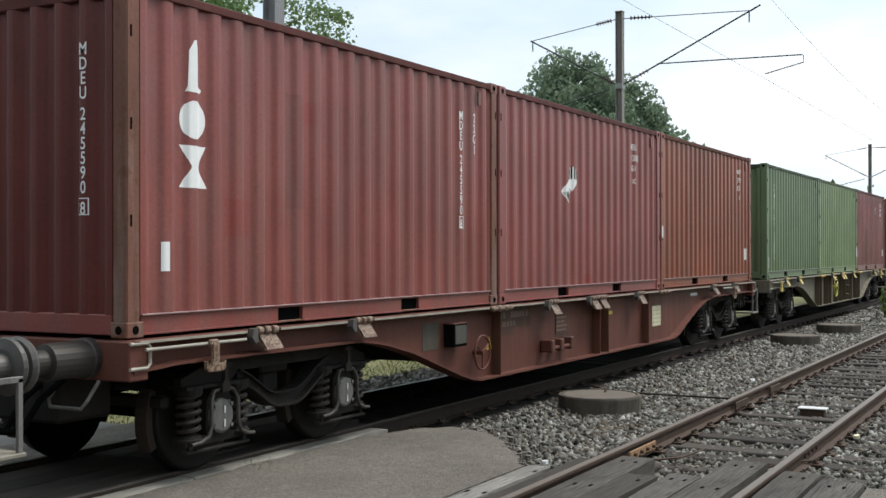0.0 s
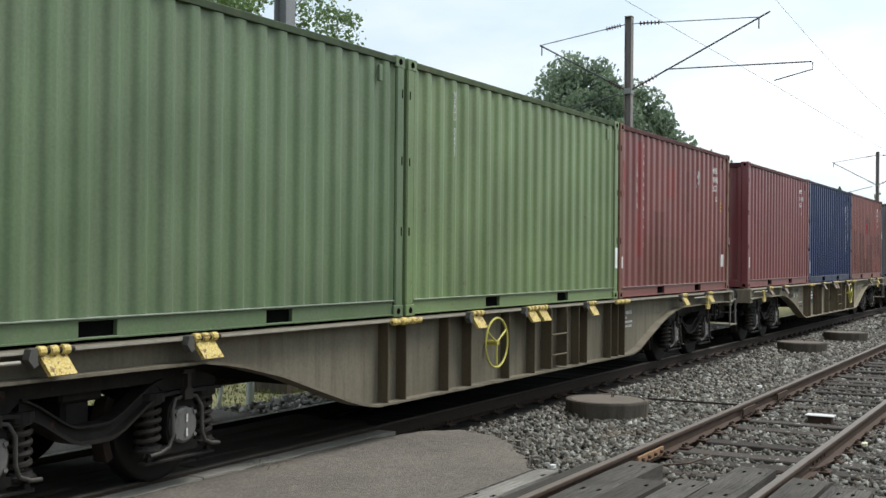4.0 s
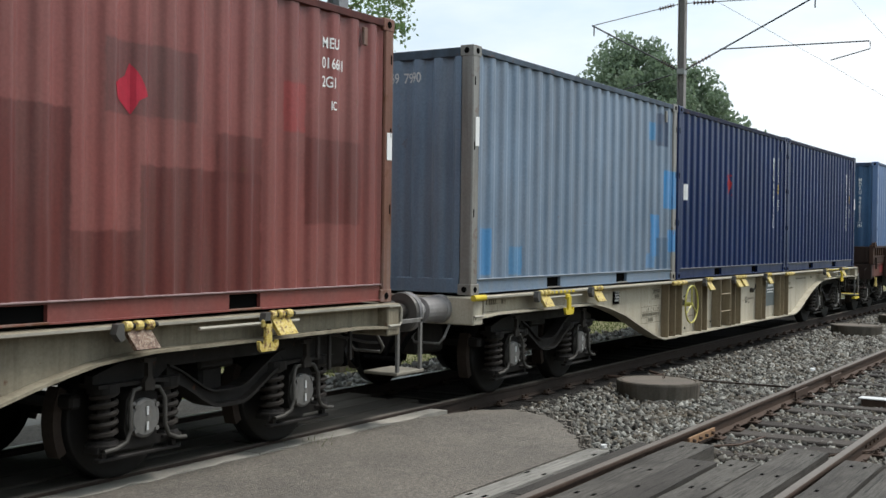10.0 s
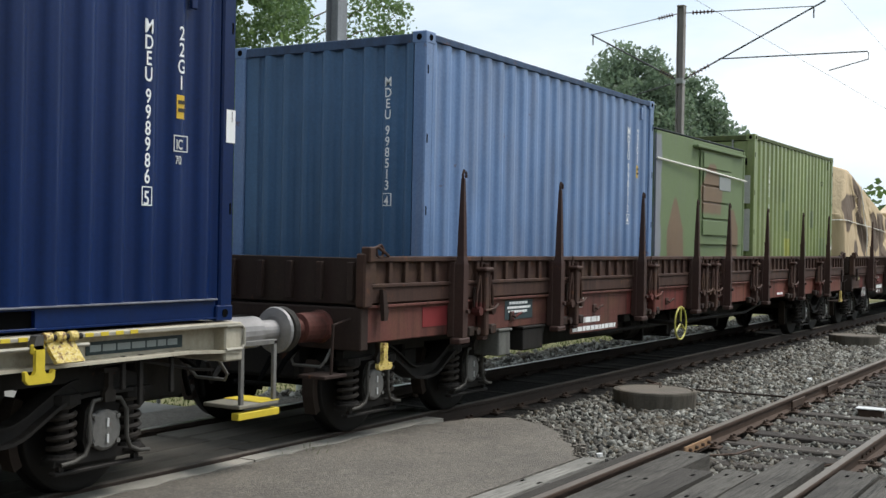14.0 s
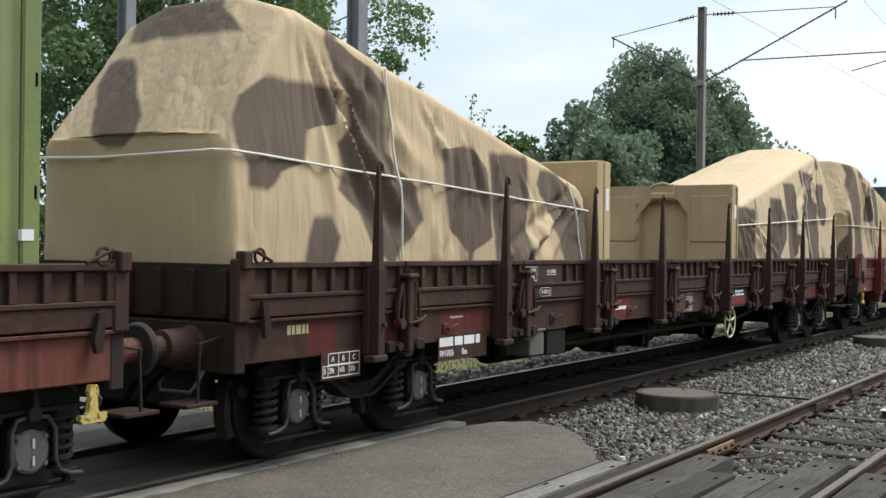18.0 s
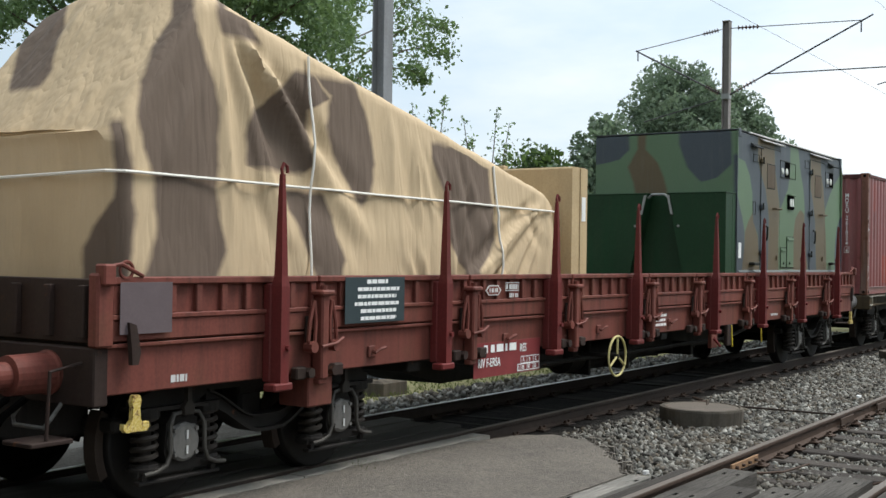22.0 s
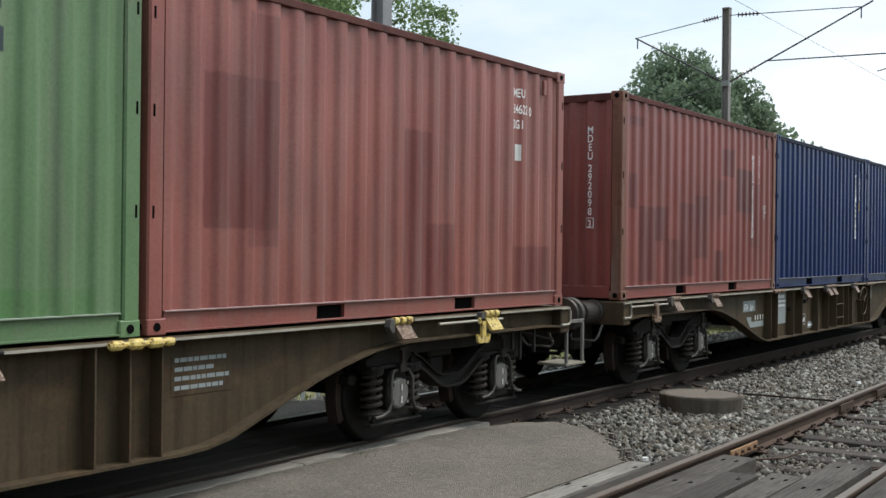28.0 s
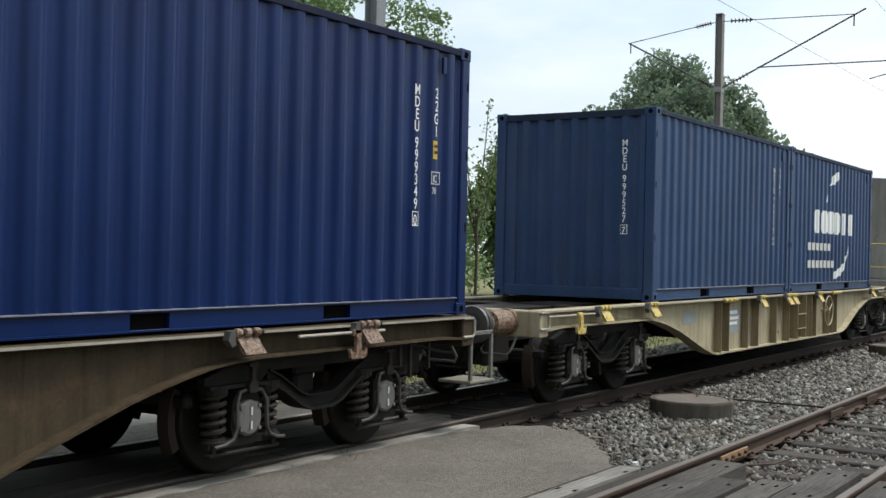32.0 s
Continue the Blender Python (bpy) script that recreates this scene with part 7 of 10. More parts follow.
    for x in hooks:
        b = part("tie_hook", Geo().prism([(x + p, q) for p, q in ((-0.034, 1.08), (0.034, 1.08), (0.034, 0.95), (0.05, 0.925), (0.085, 0.93), (0.10, 0.955), (0.115, 0.95), (0.11, 0.895), (0.085, 0.87), (-0.085, 0.87), (-0.11, 0.895), (-0.115, 0.95), (-0.10, 0.955), (-0.085, 0.93), (-0.05, 0.925), (-0.034, 0.95))], "y", -1.375, -1.345), hook_mat or clamp_a, t, "painted tie-down hook")
        part("lever_rod", Geo().rod((x - 0.72, -1.325, 1.085), (x + 0.42, -1.325, 1.085), 0.013, n=8), edge, t)
        part("knob", Geo().box(x - 0.05, x + 0.05, -1.36, -1.325, 1.05, 1.115, 0.01), hook_mat or clamp_a, b)
    if wheel:
        h = part("brake_wheel", Geo().ring((wheel, wheel_y, wheel_z), (0, 1, 0), wheel_r, 0.013, 36, 8), wheel_mat or body, t, "round hand brake wheel")
        for k in range(3):
            a = math.pi / 2 + k * 2 * math.pi / 3 + (0 if spoke_up else math.pi)
            part("spoke", Geo().rod((wheel, wheel_y, wheel_z), (wheel + wheel_r * math.cos(a), wheel_y, wheel_z + wheel_r * math.sin(a)), 0.011, n=8), wheel_mat or body, h)
        part("hub", Geo().rod((wheel, wheel_y - 0.02, wheel_z), (wheel, -1.165, wheel_z), 0.03, n=12), wheel_mat or body, h)
    if ladder:
        for z in rungs:
            part("step", Geo().box(ladder, ladder + 0.5, -1.325, -1.29, z, z + 0.018, 0.004), grimy, t)
        for x in (ladder, ladder + 0.5):
            part("step_rail", Geo().box(x - 0.010, x + 0.010, -1.315, -1.165, 0.36, 1.12, 0.003), grimy, t)
    for p in plates:
        plate(t, *p)
    for x in (2.1, 16.25):
        bogie(t, x)
    for x in (0.06, 18.24):
        part("end_loop", Geo().tube([(x - 0.1, -1.29, 1.13), (x + 0.07, -1.29, 1.13), (x + 0.10, -1.29, 1.10), (x + 0.10, -1.29, 0.98), (x + 0.07, -1.29, 0.95), (x - 0.1, -1.29, 0.95)], 0.014, 8), edge, t, "pale worn lashing loop")
    st = part("shunter_step", Geo().box(18.36, 18.83, -1.24, -0.86, 0.47, 0.50, 0.006), STEP_WOOD, t, "pale worn step board")
    for x in (18.40, 18.79):
        part("step_hanger", Geo().box(x - 0.02, x + 0.02, -1.23, -1.20, 0.49, 0.98, 0.004).box(min(x, 18.34), x + 0.02, -1.23, -1.20, 0.95, 0.99, 0.004), BOGIE_BOX, st)
    for x, z in ((17.2, 0.74), (17.36, 0.62), (17.66, 0.68)):
        part("stirrup", Geo().box(x - 0.018, x + 0.018, -1.22, -1.19, z, 0.97, 0.004), BOGIE, t)
    part("stirrup_bar", Geo().tube([(16.9, -1.2, 0.92), (17.36, -1.2, 0.93), (17.9, -1.2, 0.82), (18.1, -1.2, 0.80)], 0.012, 6), BOGIE, t)
    for x, s in ((-0.03, -1), (18.34, 1)):
        for y in (-0.875, 0.875):
            buffer(t, x, s, y, buffer_mat or BUFFER, head_mat or BUFFER_GREY, reach[0] if s < 0 else reach[1])
        coupling(t, x, s)
    return keep_moving(t, u)


def words(t, x0, x1, z, h, mat, seed, y=-1.1695):
    """Unreadable lettering as short bars."""
    rng = random.Random(seed)
    x = x0
    while x < x1 - 0.01:
        e = min(x1, x + h * rng.uniform(0.35, 0.9))
        part("text_bar", Geo().box(x, e, y - 0.001, y, z, z + h), mat, t)
        x = e + h * rng.choice((0.2, 0.2, 0.2, 0.6))


def warning_triangle(t, x, z, w, mark=True):
    p = part("warning_triangle", Geo().prism([(x, z), (x + w, z), (x + w / 2, z + w * 1.05)], "y", -1.1705, -1.167), YELLOW_TAG if not mark else HAZARD, t, "yellow warning triangle")
    part("mark", Geo().prism([(x + w * 0.42, z + w * 0.15), (x + w * 0.62, z + w * 0.15), (x + w * 0.56, z + w * 0.55), (x + w * 0.46, z + w * 0.6), (x + w * 0.38, z + w * 0.35)], "y", -1.172, -1.17), STENCIL, p)


def valve(t, x, z, mat, r=0.045):
    p = part("drain_valve", Geo().rod((x, -1.167, z), (x, -1.23, z), r, r * 0.8, 12), mat, t)
    part("valve_lever", Geo().tube([(x, -1.23, z), (x + 0.03, -1.25, z + 0.05), (x + 0.02, -1.25, z + 0.11)], 0.012, 6), mat, p)


HAZARD = plain("warning_yellow", (0.55, 0.42, 0.04), 0.55, 0, 0.25, 12, 0)


def plate(t, x0, x1, z0, z1, mat, rows=(), y=-1.174, ink=None, thick=0.003):
    """A sign plate; rows: (z, height, x0, x1) of lettering bars relative to the plate's lower left corner, as fractions."""
    p = part("sign_plate", Geo().box(x0, x1, y - thick, y, z0, z1, 0.001), mat, t)
    w, h = x1 - x0, z1 - z0
    rng = random.Random(int(x0 * 100))
    for z, hh, a, b in rows:
        x = x0 + a * w
        while x < x0 + b * w:
            e = min(x + rng.uniform(0.5, 1.3) * hh * h * 2.2, x0 + b * w)
            part("text_bar", Geo().box(x, e, y - thick - 0.002, y - thick, z0 + z * h, z0 + (z + hh) * h), ink or WHITE, p)
            x = e + hh * h * 0.35
    return p


ADDRESS = ((0.78, 0.14, 0.15, 0.8), (0.55, 0.12, 0.08, 0.92), (0.34, 0.12, 0.12, 0.8))
FOUR = ((0.8, 0.1, 0.05, 0.9), (0.58, 0.1, 0.05, 0.7), (0.36, 0.1, 0.05, 0.95), (0.14, 0.1, 0.05, 0.85))
RED_WAGON = paint("red_brown_wagon_paint", (0.1178, 0.0426, 0.0312), rust=0.3, grime=0.25, seed=21, rough=0.55, runs=0.25,
                  patches=((6.05, 6.6, 0.78, 1.11, (0.05, 0.03, 0.022), 0.7), (6.55, 7.1, 0.86, 1.11, (0.045, 0.026, 0.02), 0.75), (7.88, 8.35, 0.62, 1.0, (0.055, 0.035, 0.03), 0.6), (9.0, 9.6, 0.4, 0.8, (0.06, 0.03, 0.024), 0.5)))
KHAKI_WAGON = paint("khaki_grey_wagon_paint", (0.158, 0.142, 0.106), dirt=(0.065, 0.048, 0.03), rust=0.12, grime=0.35, seed=22, rough=0.6, runs=0.32)
KHAKI_WAGON2 = paint("dusty_grey_wagon_paint", (0.2420, 0.2150, 0.1588), dirt=(0.07, 0.05, 0.032), rust=0.12, grime=0.3, seed=23, rough=0.6, runs=0.4)
CREAM_WAGON = paint("cream_wagon_paint", (0.42, 0.385, 0.305), dirt=(0.17, 0.125, 0.075), rust=0.10, grime=0.25, seed=24, rough=0.55, runs=0.2)
CREAM_WAGON2 = paint("pale_cream_wagon_paint", (0.40, 0.355, 0.24), dirt=(0.15, 0.09, 0.045), rust=0.25, grime=0.4, seed=26, rough=0.6, runs=0.4)
BROWN_WAGON = paint("brown_dusty_wagon_paint", (0.061, 0.045, 0.026), dirt=(0.033, 0.022, 0.012), rust=0.3, grime=0.5, seed=25, rough=0.65, runs=0.75)
RES_PAINT = paint("worn_red_valve", (0.2, 0.05, 0.04), grime=0.4)
BUFFER_PALE = plain("pale_worn_buffer", (0.26, 0.25, 0.245), 0.5, 0.3, 0.45, 6)
FADED_INK = plain("faded_stencil_ink", (0.16, 0.115, 0.09), 0.65, 0, 0.4, 20, 0)
FAINT_INK = plain("faint_stencil_ink", (0.15, 0.135, 0.10), 0.65, 0, 0.3, 16, 0)
# Rib copies of the wagon paints: brown grime and shaded rib sides in one colour.
RIB_PAINT = {}
for m_, c_ in ((RED_WAGON, (0.115, 0.045, 0.03)), (KHAKI_WAGON, (0.10, 0.083, 0.055)), (KHAKI_WAGON2, (0.15, 0.125, 0.085)), (CREAM_WAGON, (0.25, 0.205, 0.135)), (CREAM_WAGON2, (0.26, 0.21, 0.13)), (BROWN_WAGON, (0.062, 0.046, 0.028))):
    RIB_PAINT[m_.name] = paint("grimy_" + m_.name, c_, dirt=(0.08, 0.05, 0.028), rust=0.35, grime=0.55, seed=31, rough=0.65, runs=0.3)
RIBS = (5.69, 6.03, 6.91, 7.43, 8.40, 9.12, 10.55, 10.84, 11.75, 12.04, 12.32)


POCKET = plain("dusty_pocket_pane", (0.07, 0.068, 0.058), 0.6, 0, 0.3, 8, 0)


def container_wagons():
    flat_wagon(-19.744, "red-brown container wagon coupled ahead", RED_WAGON, CLAMP_RUST, CLAMP_RUST, wheel=None, ribs=(9.2, 9.6), buffer_mat=BUFFER_GREY, edge=BOX_GREY)
    t = flat_wagon(0.0, "red-brown container wagon with a yellow marked wheel panel", RED_WAGON, CLAMP_RUST, CLAMP_RUST, wheel=5.53, wheel_mat=RED_WAGON, wheel_y=-1.285, wheel_z=0.645, wheel_r=0.19, ribs=(6.02, 9.25, 9.6, 11.4),
                   plates=((7.9, 8.3, 0.7, 0.95, RED_WAGON, FOUR, -1.174, FADED_INK), (4.35, 4.7, 0.74, 1.03, paint("faded_grey_panel", (0.085, 0.075, 0.06), grime=0.5, rough=0.7), (), -1.17)))
    c = part("card_holder", Geo().box(4.82, 5.125, -1.30, -1.168, 0.755, 1.0, 0.008), BLACK, t)
    part("pocket_pane", Geo().box(4.845, 5.105, -1.304, -1.300, 0.785, 0.985, 0.002), POCKET, c, "dusty pocket pane")
    part("holder_frame", Geo().box(4.81, 5.135, -1.303, -1.169, 1.0, 1.012, 0.004), RED_WAGON, c)
    cock = part("valve_cock", Geo().rod((7.4, -1.3, 0.55), (8.2, -1.3, 0.55), 0.025, n=8), RED_WAGON, t)
    for x in (7.45, 7.75, 8.1):
        part("valve_body", Geo().box(x - 0.06, x + 0.06, -1.34, -1.174, 0.5, 0.66, 0.015), RED_WAGON, cock)
    # stencils and signs on the red wagon
    words(t, 6.18, 6.42, 0.985, 0.075, FADED_INK, 1)
    words(t, 6.52, 7.04, 0.985, 0.075, FADED_INK, 2)
    words(t, 6.17, 6.65, 0.885, 0.06, FADED_INK, 3)
    warning_triangle(t, 5.86, 0.645, 0.145)
    words(t, 9.75, 10.05, 0.86, 0.05, HAZARD, 4)
    p = plate(t, 11.89, 12.33, 0.57, 0.9, CREAM_WHEEL, (), -1.17)
    for k in range(4):
        part("line", Geo().box(11.9, 12.32, -1.1745, -1.173, 0.63 + 0.065 * k, 0.634 + 0.065 * k), STENCIL, p)
    plate(t, 14.02, 14.45, 0.985, 1.05, PLATE_GREY, ((0.2, 0.6, 0.05, 0.95),), -1.17)
    t = flat_wagon(19.744, "khaki grey container wagon with yellow locks", KHAKI_WAGON, YELLOW, YELLOW, wheel=8.0, wheel_mat=WHEEL_YELLOW, ribs=RIBS, ladder=9.56,
               plates=())
    for k in range(4):
        words(t, 12.42, 12.42 + (0.5, 0.28, 0.54, 0.5)[k], 0.92 - 0.065 * k, (0.05, 0.026, 0.03, 0.03)[k], WHITE_WORN, 10 + k)
    outline_box(t, 13.95, 14.3, 0.88, 1.02, STENCIL, 0.005)
    t = flat_wagon(39.494, "dusty grey container wagon with a yellow hand wheel", KHAKI_WAGON2, YELLOW, CLAMP_RUST, wheel=11.57, wheel_mat=WHEEL_YELLOW, ribs=RIBS, ladder=9.56,
               plates=((6.35, 6.85, 0.66, 0.98, PLATE_DARK, ADDRESS, -1.17), (7.0, 7.3, 0.5, 0.62, KHAKI_WAGON2, (), -1.17), (10.86, 11.28, 0.5, 1.05, KHAKI_WAGON2, (), -1.17)))
    lettering(t, "ERSA", 4.56, -1.17, 0.95, 0.12, WHITE, width=0.62)
    lettering(t, "Sgns", 4.86, -1.17, 0.95, 0.115, WHITE, width=0.62)
    part("paint_patch", Geo().box(4.03, 4.34, -1.1695, -1.167, 0.84, 1.09), BROWN_WAGON, t, "dark overpainted patch")
    words(t, 4.38, 4.55, 0.98, 0.075, STENCIL, 21)
    words(t, 4.66, 5.1, 0.98, 0.075, STENCIL, 22)
    words(t, 4.38, 4.53, 0.87, 0.07, STENCIL, 23)
    outline_box(t, 4.92, 5.56, 0.56, 0.68, STENCIL, 0.006, cols=(0.2,))
    outline_box(t, 5.02, 5.56, 0.68, 0.81, STENCIL, 0.006, cols=(0.2, 0.4, 0.6, 0.8), rows=(0.5,))
    words(t, 5.12, 5.52, 0.70, 0.035, WHITE_WORN, 24)
    words(t, 5.2, 5.5, 0.6, 0.04, STENCIL, 25)
    outline_box(t, 5.31, 5.55, 0.89, 1.06, STENCIL, 0.005, rows=(0.5,))
    part("stencil", Geo().prism([(6.0, 0.69), (6.1, 0.69), (6.02, 0.85)], "y", -1.1695, -1.168), STENCIL, t)
    valve(t, 6.9, 0.84, RES_PAINT)
    valve(t, 9.95 - 1.5, 0.9, STENCIL)
    valve(t, 8.75, 0.66, STENCIL, 0.03)
    outline_box(t, 10.86, 11.28, 0.62, 1.05, STENCIL, 0.005)
    t = flat_wagon(59.236, "cream container wagon with yellow locks and hand wheel", CREAM_WAGON, YELLOW, YELLOW, wheel=6.53, wheel_mat=WHEEL_YELLOW, spoke_up=True, ribs=(5.63, 5.91, 6.19, 7.08, 7.34, 8.58, 8.80, 9.10, 10.36, 10.61, 11.59, 11.85, 12.16), ladder=7.91, rungs=(0.60, 0.88), reach=(0.07, 0.30), buffer_mat=BUFFER_PALE, head_mat=BUFFER_PALE, spigots=(7.24, 8.88, 10.58), hooks=(2.08, 16.37), hook_mat=HAZARD,
               plates=((11.0, 11.57, 0.55, 0.985, plain("slate_grey_plate", (0.105, 0.125, 0.125), 0.5, 0, 0.15, 8, 0), ((0.82, 0.1, 0.2, 0.8), (0.68, 0.045, 0.1, 0.9), (0.57, 0.045, 0.12, 0.85)), -1.17),
                       (3.9, 4.35, 0.92, 1.06, CREAM_WAGON, (), -1.17)))
    outline_box(t, 5.25, 5.6, 0.91, 1.07, FAINT_INK, 0.006, rows=(0.5,))
    words(t, 5.29, 5.56, 1.0, 0.05, FAINT_INK, 31)
    words(t, 5.35, 5.54, 0.925, 0.05, FAINT_INK, 32)
    outline_box(t, 4.85, 5.6, 0.58, 0.82, FAINT_INK, 0.006, cols=(0.25, 0.5, 0.75), rows=(0.34, 0.68))
    for k, c in enumerate("BCD"):
        lettering(t, c, 5.1 + 0.19 * k, -1.17, 0.805, 0.055, FAINT_INK, width=0.9)
    words(t, 4.88, 5.57, 0.68, 0.045, FAINT_INK, 34)
    words(t, 5.1, 5.3, 0.6, 0.05, FAINT_INK, 35)
    warning_triangle(t, 5.97, 0.68, 0.17)
    words(t, 12.48, 12.73, 0.90, 0.05, FAINT_INK, 41)
    words(t, 12.48, 12.92, 0.82, 0.028, FAINT_INK, 42)
    words(t, 13.12, 13.9, 0.99, 0.03, FAINT_INK, 43)
    words(t, 14.3, 14.42, 0.985, 0.05, FAINT_INK, 44)
    outline_box(t, 6.78, 6.94, 0.86, 1.0, FAINT_INK, 0.006)
    valve(t, 6.42, 0.82, STENCIL, 0.05)
    for dx, dz in ((7.83, 0.95), (7.83, 0.45), (6.58, 0.9), (6.62, 0.42), (8.3, 0.45)):
        part("bolt", Geo().rod((dx, -1.166, dz), (dx, -1.18, dz), 0.016, n=8), STENCIL, t)
    outline_box(t, 9.42, 9.58, 0.84, 0.90, FAINT_INK, 0.005)
    outline_box(t, 6.69, 7.0, 0.59, 1.06, paint("maroon_line", (0.09, 0.03, 0.025)), 0.008)
    part("number_plate", Geo().box(9.56, 9.78, -1.174, -1.167, 0.98, 1.06, 0.002), paint("brown_tag", (0.12, 0.06, 0.045)), t, "small brown plate")
    valve(t, 10.03, 0.88, STENCIL)
    part("ring_mark", Geo().ring((9.77, -1.17, 0.72), (0, 1, 0), 0.05, 0.006, 20, 6), STENCIL, t)
    words(t, 9.88, 10.25, 0.72, 0.03, FAINT_INK, 36)
    words(t, 9.88, 10.0, 0.66, 0.022, FAINT_INK, 37)
    plate(t, 9.2, 9.46, 0.48, 0.6, CREAM_WHEEL, (), -1.17)
    words(t, 9.23, 9.42, 0.56, 0.025, FAINT_INK, 38, -1.1755)
    # striped flange, plate, steps and hook by the rear bogie
    for k in range(15):
        part("yellow_stripe", Geo().box(15.35 + 0.13 * k, 15.42 + 0.13 * k, -1.306, -1.30, 1.128, 1.156, 0.002), HAZARD, t)
    for k in range(7):
        part("yellow_stripe", Geo().box(1.60 + 0.115 * k, 1.66 + 0.115 * k, -1.306, -1.30, 1.122, 1.156, 0.002), HAZARD, t)
    part("end_lock", Geo().rod((-0.12, -1.32, 1.145), (0.12, -1.32, 1.145), 0.032, n=12), HAZARD, t, "yellow painted end lock")
    outline_box(t, 0.37, 0.68, 0.97, 1.06, FAINT_INK, 0.006)
    words(t, 0.41, 0.64, 1.045, 0.06, FAINT_INK, 45)
    words(t, 0.76, 0.86, 1.045, 0.05, FAINT_INK, 46)
    part("card_holder", Geo().box(3.83, 4.01, -1.19, -1.167, 0.90, 1.07, 0.004), BLACK, t)
    for j in range(4):
        words(t, 3.85, 3.99, 1.055 - 0.038 * j, 0.026, WHITE_WORN, 47 + j, -1.1915)
    plate(t, 16.9, 17.8, 0.99, 1.08, PLATE_DARK, ((0.25, 0.5, 0.04, 0.94),), -1.17, PLATE_GREY)
    part("step_edge", Geo().box(18.35, 18.84, -1.164, -1.24, 0.385, 0.44, 0.004), HAZARD, t, "yellow step edge")
    part("step_edge", Geo().box(18.6, 18.84, -1.24, -0.86, 0.50, 0.506, 0.002), HAZARD, t, "yellow step edge")
    t = flat_wagon(139.2, "brown dusty container wagon with worn locks", BROWN_WAGON, YELLOW, CLAMP_RUST, wheel=6.5, wheel_mat=WHEEL_YELLOW, spoke_up=True, ribs=RIBS, ladder=8.2, hooks=(2.25, 16.37), reach=(0.40, 0.07), buffer_mat=BUFFER_PALE, head_mat=BUFFER,
                   plates=((12.5, 13.1, 0.72, 1.02, BROWN_WAGON, FOUR, -1.168, PLATE_GREY),))
    words(t, 4.35, 5.35, 0.93, 0.07, WHITE_WORN, 51)
    outline_box(t, 4.85, 5.4, 0.60, 0.70, WHITE_WORN, 0.008)
    words(t, 4.9, 5.35, 0.63, 0.04, WHITE_WORN, 52)
    words(t, 6.2, 6.8, 0.47, 0.04, PLATE_GREY, 53)
    t = flat_wagon(159.016, "brown container wagon with white lettering", BROWN_WAGON, CLAMP_RUST, CLAMP_RUST, wheel=11.62, wheel_mat=BROWN_WAGON, ribs=RIBS, ladder=9.54,
                   plates=((4.62, 5.2, 0.83, 1.0, PLATE_GREY, (), -1.169),
                           (6.28, 6.8, 0.56, 1.08, PLATE_GREY, ((0.84, 0.1, 0.1, 0.85), (0.7, 0.07, 0.02, 0.95), (0.56, 0.07, 0.02, 0.9)), -1.169), (7.62, 7.98, 0.47, 0.68, STENCIL, (), -1.169), (8.12, 8.58, 0.40, 0.52, PLATE_GREY, ((0.3, 0.35, 0.05, 0.7),), -1.169),
                           (12.42, 12.85, 0.8, 1.07, PLATE_GREY, (), -1.169)))
    lettering(t, "ERSA", 4.66, -1.174, 0.965, 0.125, WHITE, width=0.68)
    lettering(t, "Sgns", 4.94, -1.174, 0.965, 0.125, WHITE, width=0.68)
    part("painted_mark", Geo().prism([(4.78, 0.74), (5.02, 0.74), (5.02, 0.66), (5.62, 0.66), (5.62, 0.57), (4.96, 0.57)], "y", -1.1705, -1.168), PLATE_GREY, t)
    for k in range(4):
        part("tick", Geo().box(5.2 + 0.125 * k, 5.23 + 0.125 * k, -1.1705, -1.168, 0.68, 0.76), WHITE, t)
    outline_box(t, 7.63, 7.97, 0.48, 0.67, WHITE_WORN, 0.008, -1.1735)
    part("painted_mark", Geo().prism([(7.77, 0.52), (7.93, 0.54), (7.93, 0.62), (7.8, 0.57)], "y", -1.1745, -1.173), WHITE_WORN, t)
    part("painted_mark", Geo().box(7.67, 7.73, -1.1745, -1.173, 0.53, 0.62), WHITE_WORN, t)
    valve(t, 7.82, 0.9, BOGIE)
    valve(t, 6.92, 0.8, BOGIE)
    part("number_plate", Geo().box(8.1, 8.3, -1.177, -1.167, 0.99, 1.07, 0.003), BROWN_WAGON, t)
    flat_wagon(178.76, "pale cream container wagon with an empty front end", CREAM_WAGON2, YELLOW, YELLOW, wheel=11.6, wheel_mat=CREAM_WAGON2, ribs=RIBS, ladder=9.54,
               plates=((6.25, 6.8, 0.6, 0.98, PLATE_GREY, ADDRESS, -1.17), (4.4, 4.9, 0.82, 0.98, PLATE_GREY, (), -1.17)), buffer_mat=CLAMP_RUST)


container_wagons()


# ---------------------------------------------------------------- stake wagons
RES_RED = paint("faded_red_brown_paint", (0.115, 0.042, 0.034), dirt=(0.035, 0.022, 0.018), rust=0.4, grime=0.5, seed=31, rough=0.65, runs=0.60, patches=((9.5, 18.8, 0.8, 1.19, (0.175, 0.056, 0.040), 0.8), (6.0, 8.2, 0.85, 1.19, (0.15, 0.03, 0.026), 0.7)))
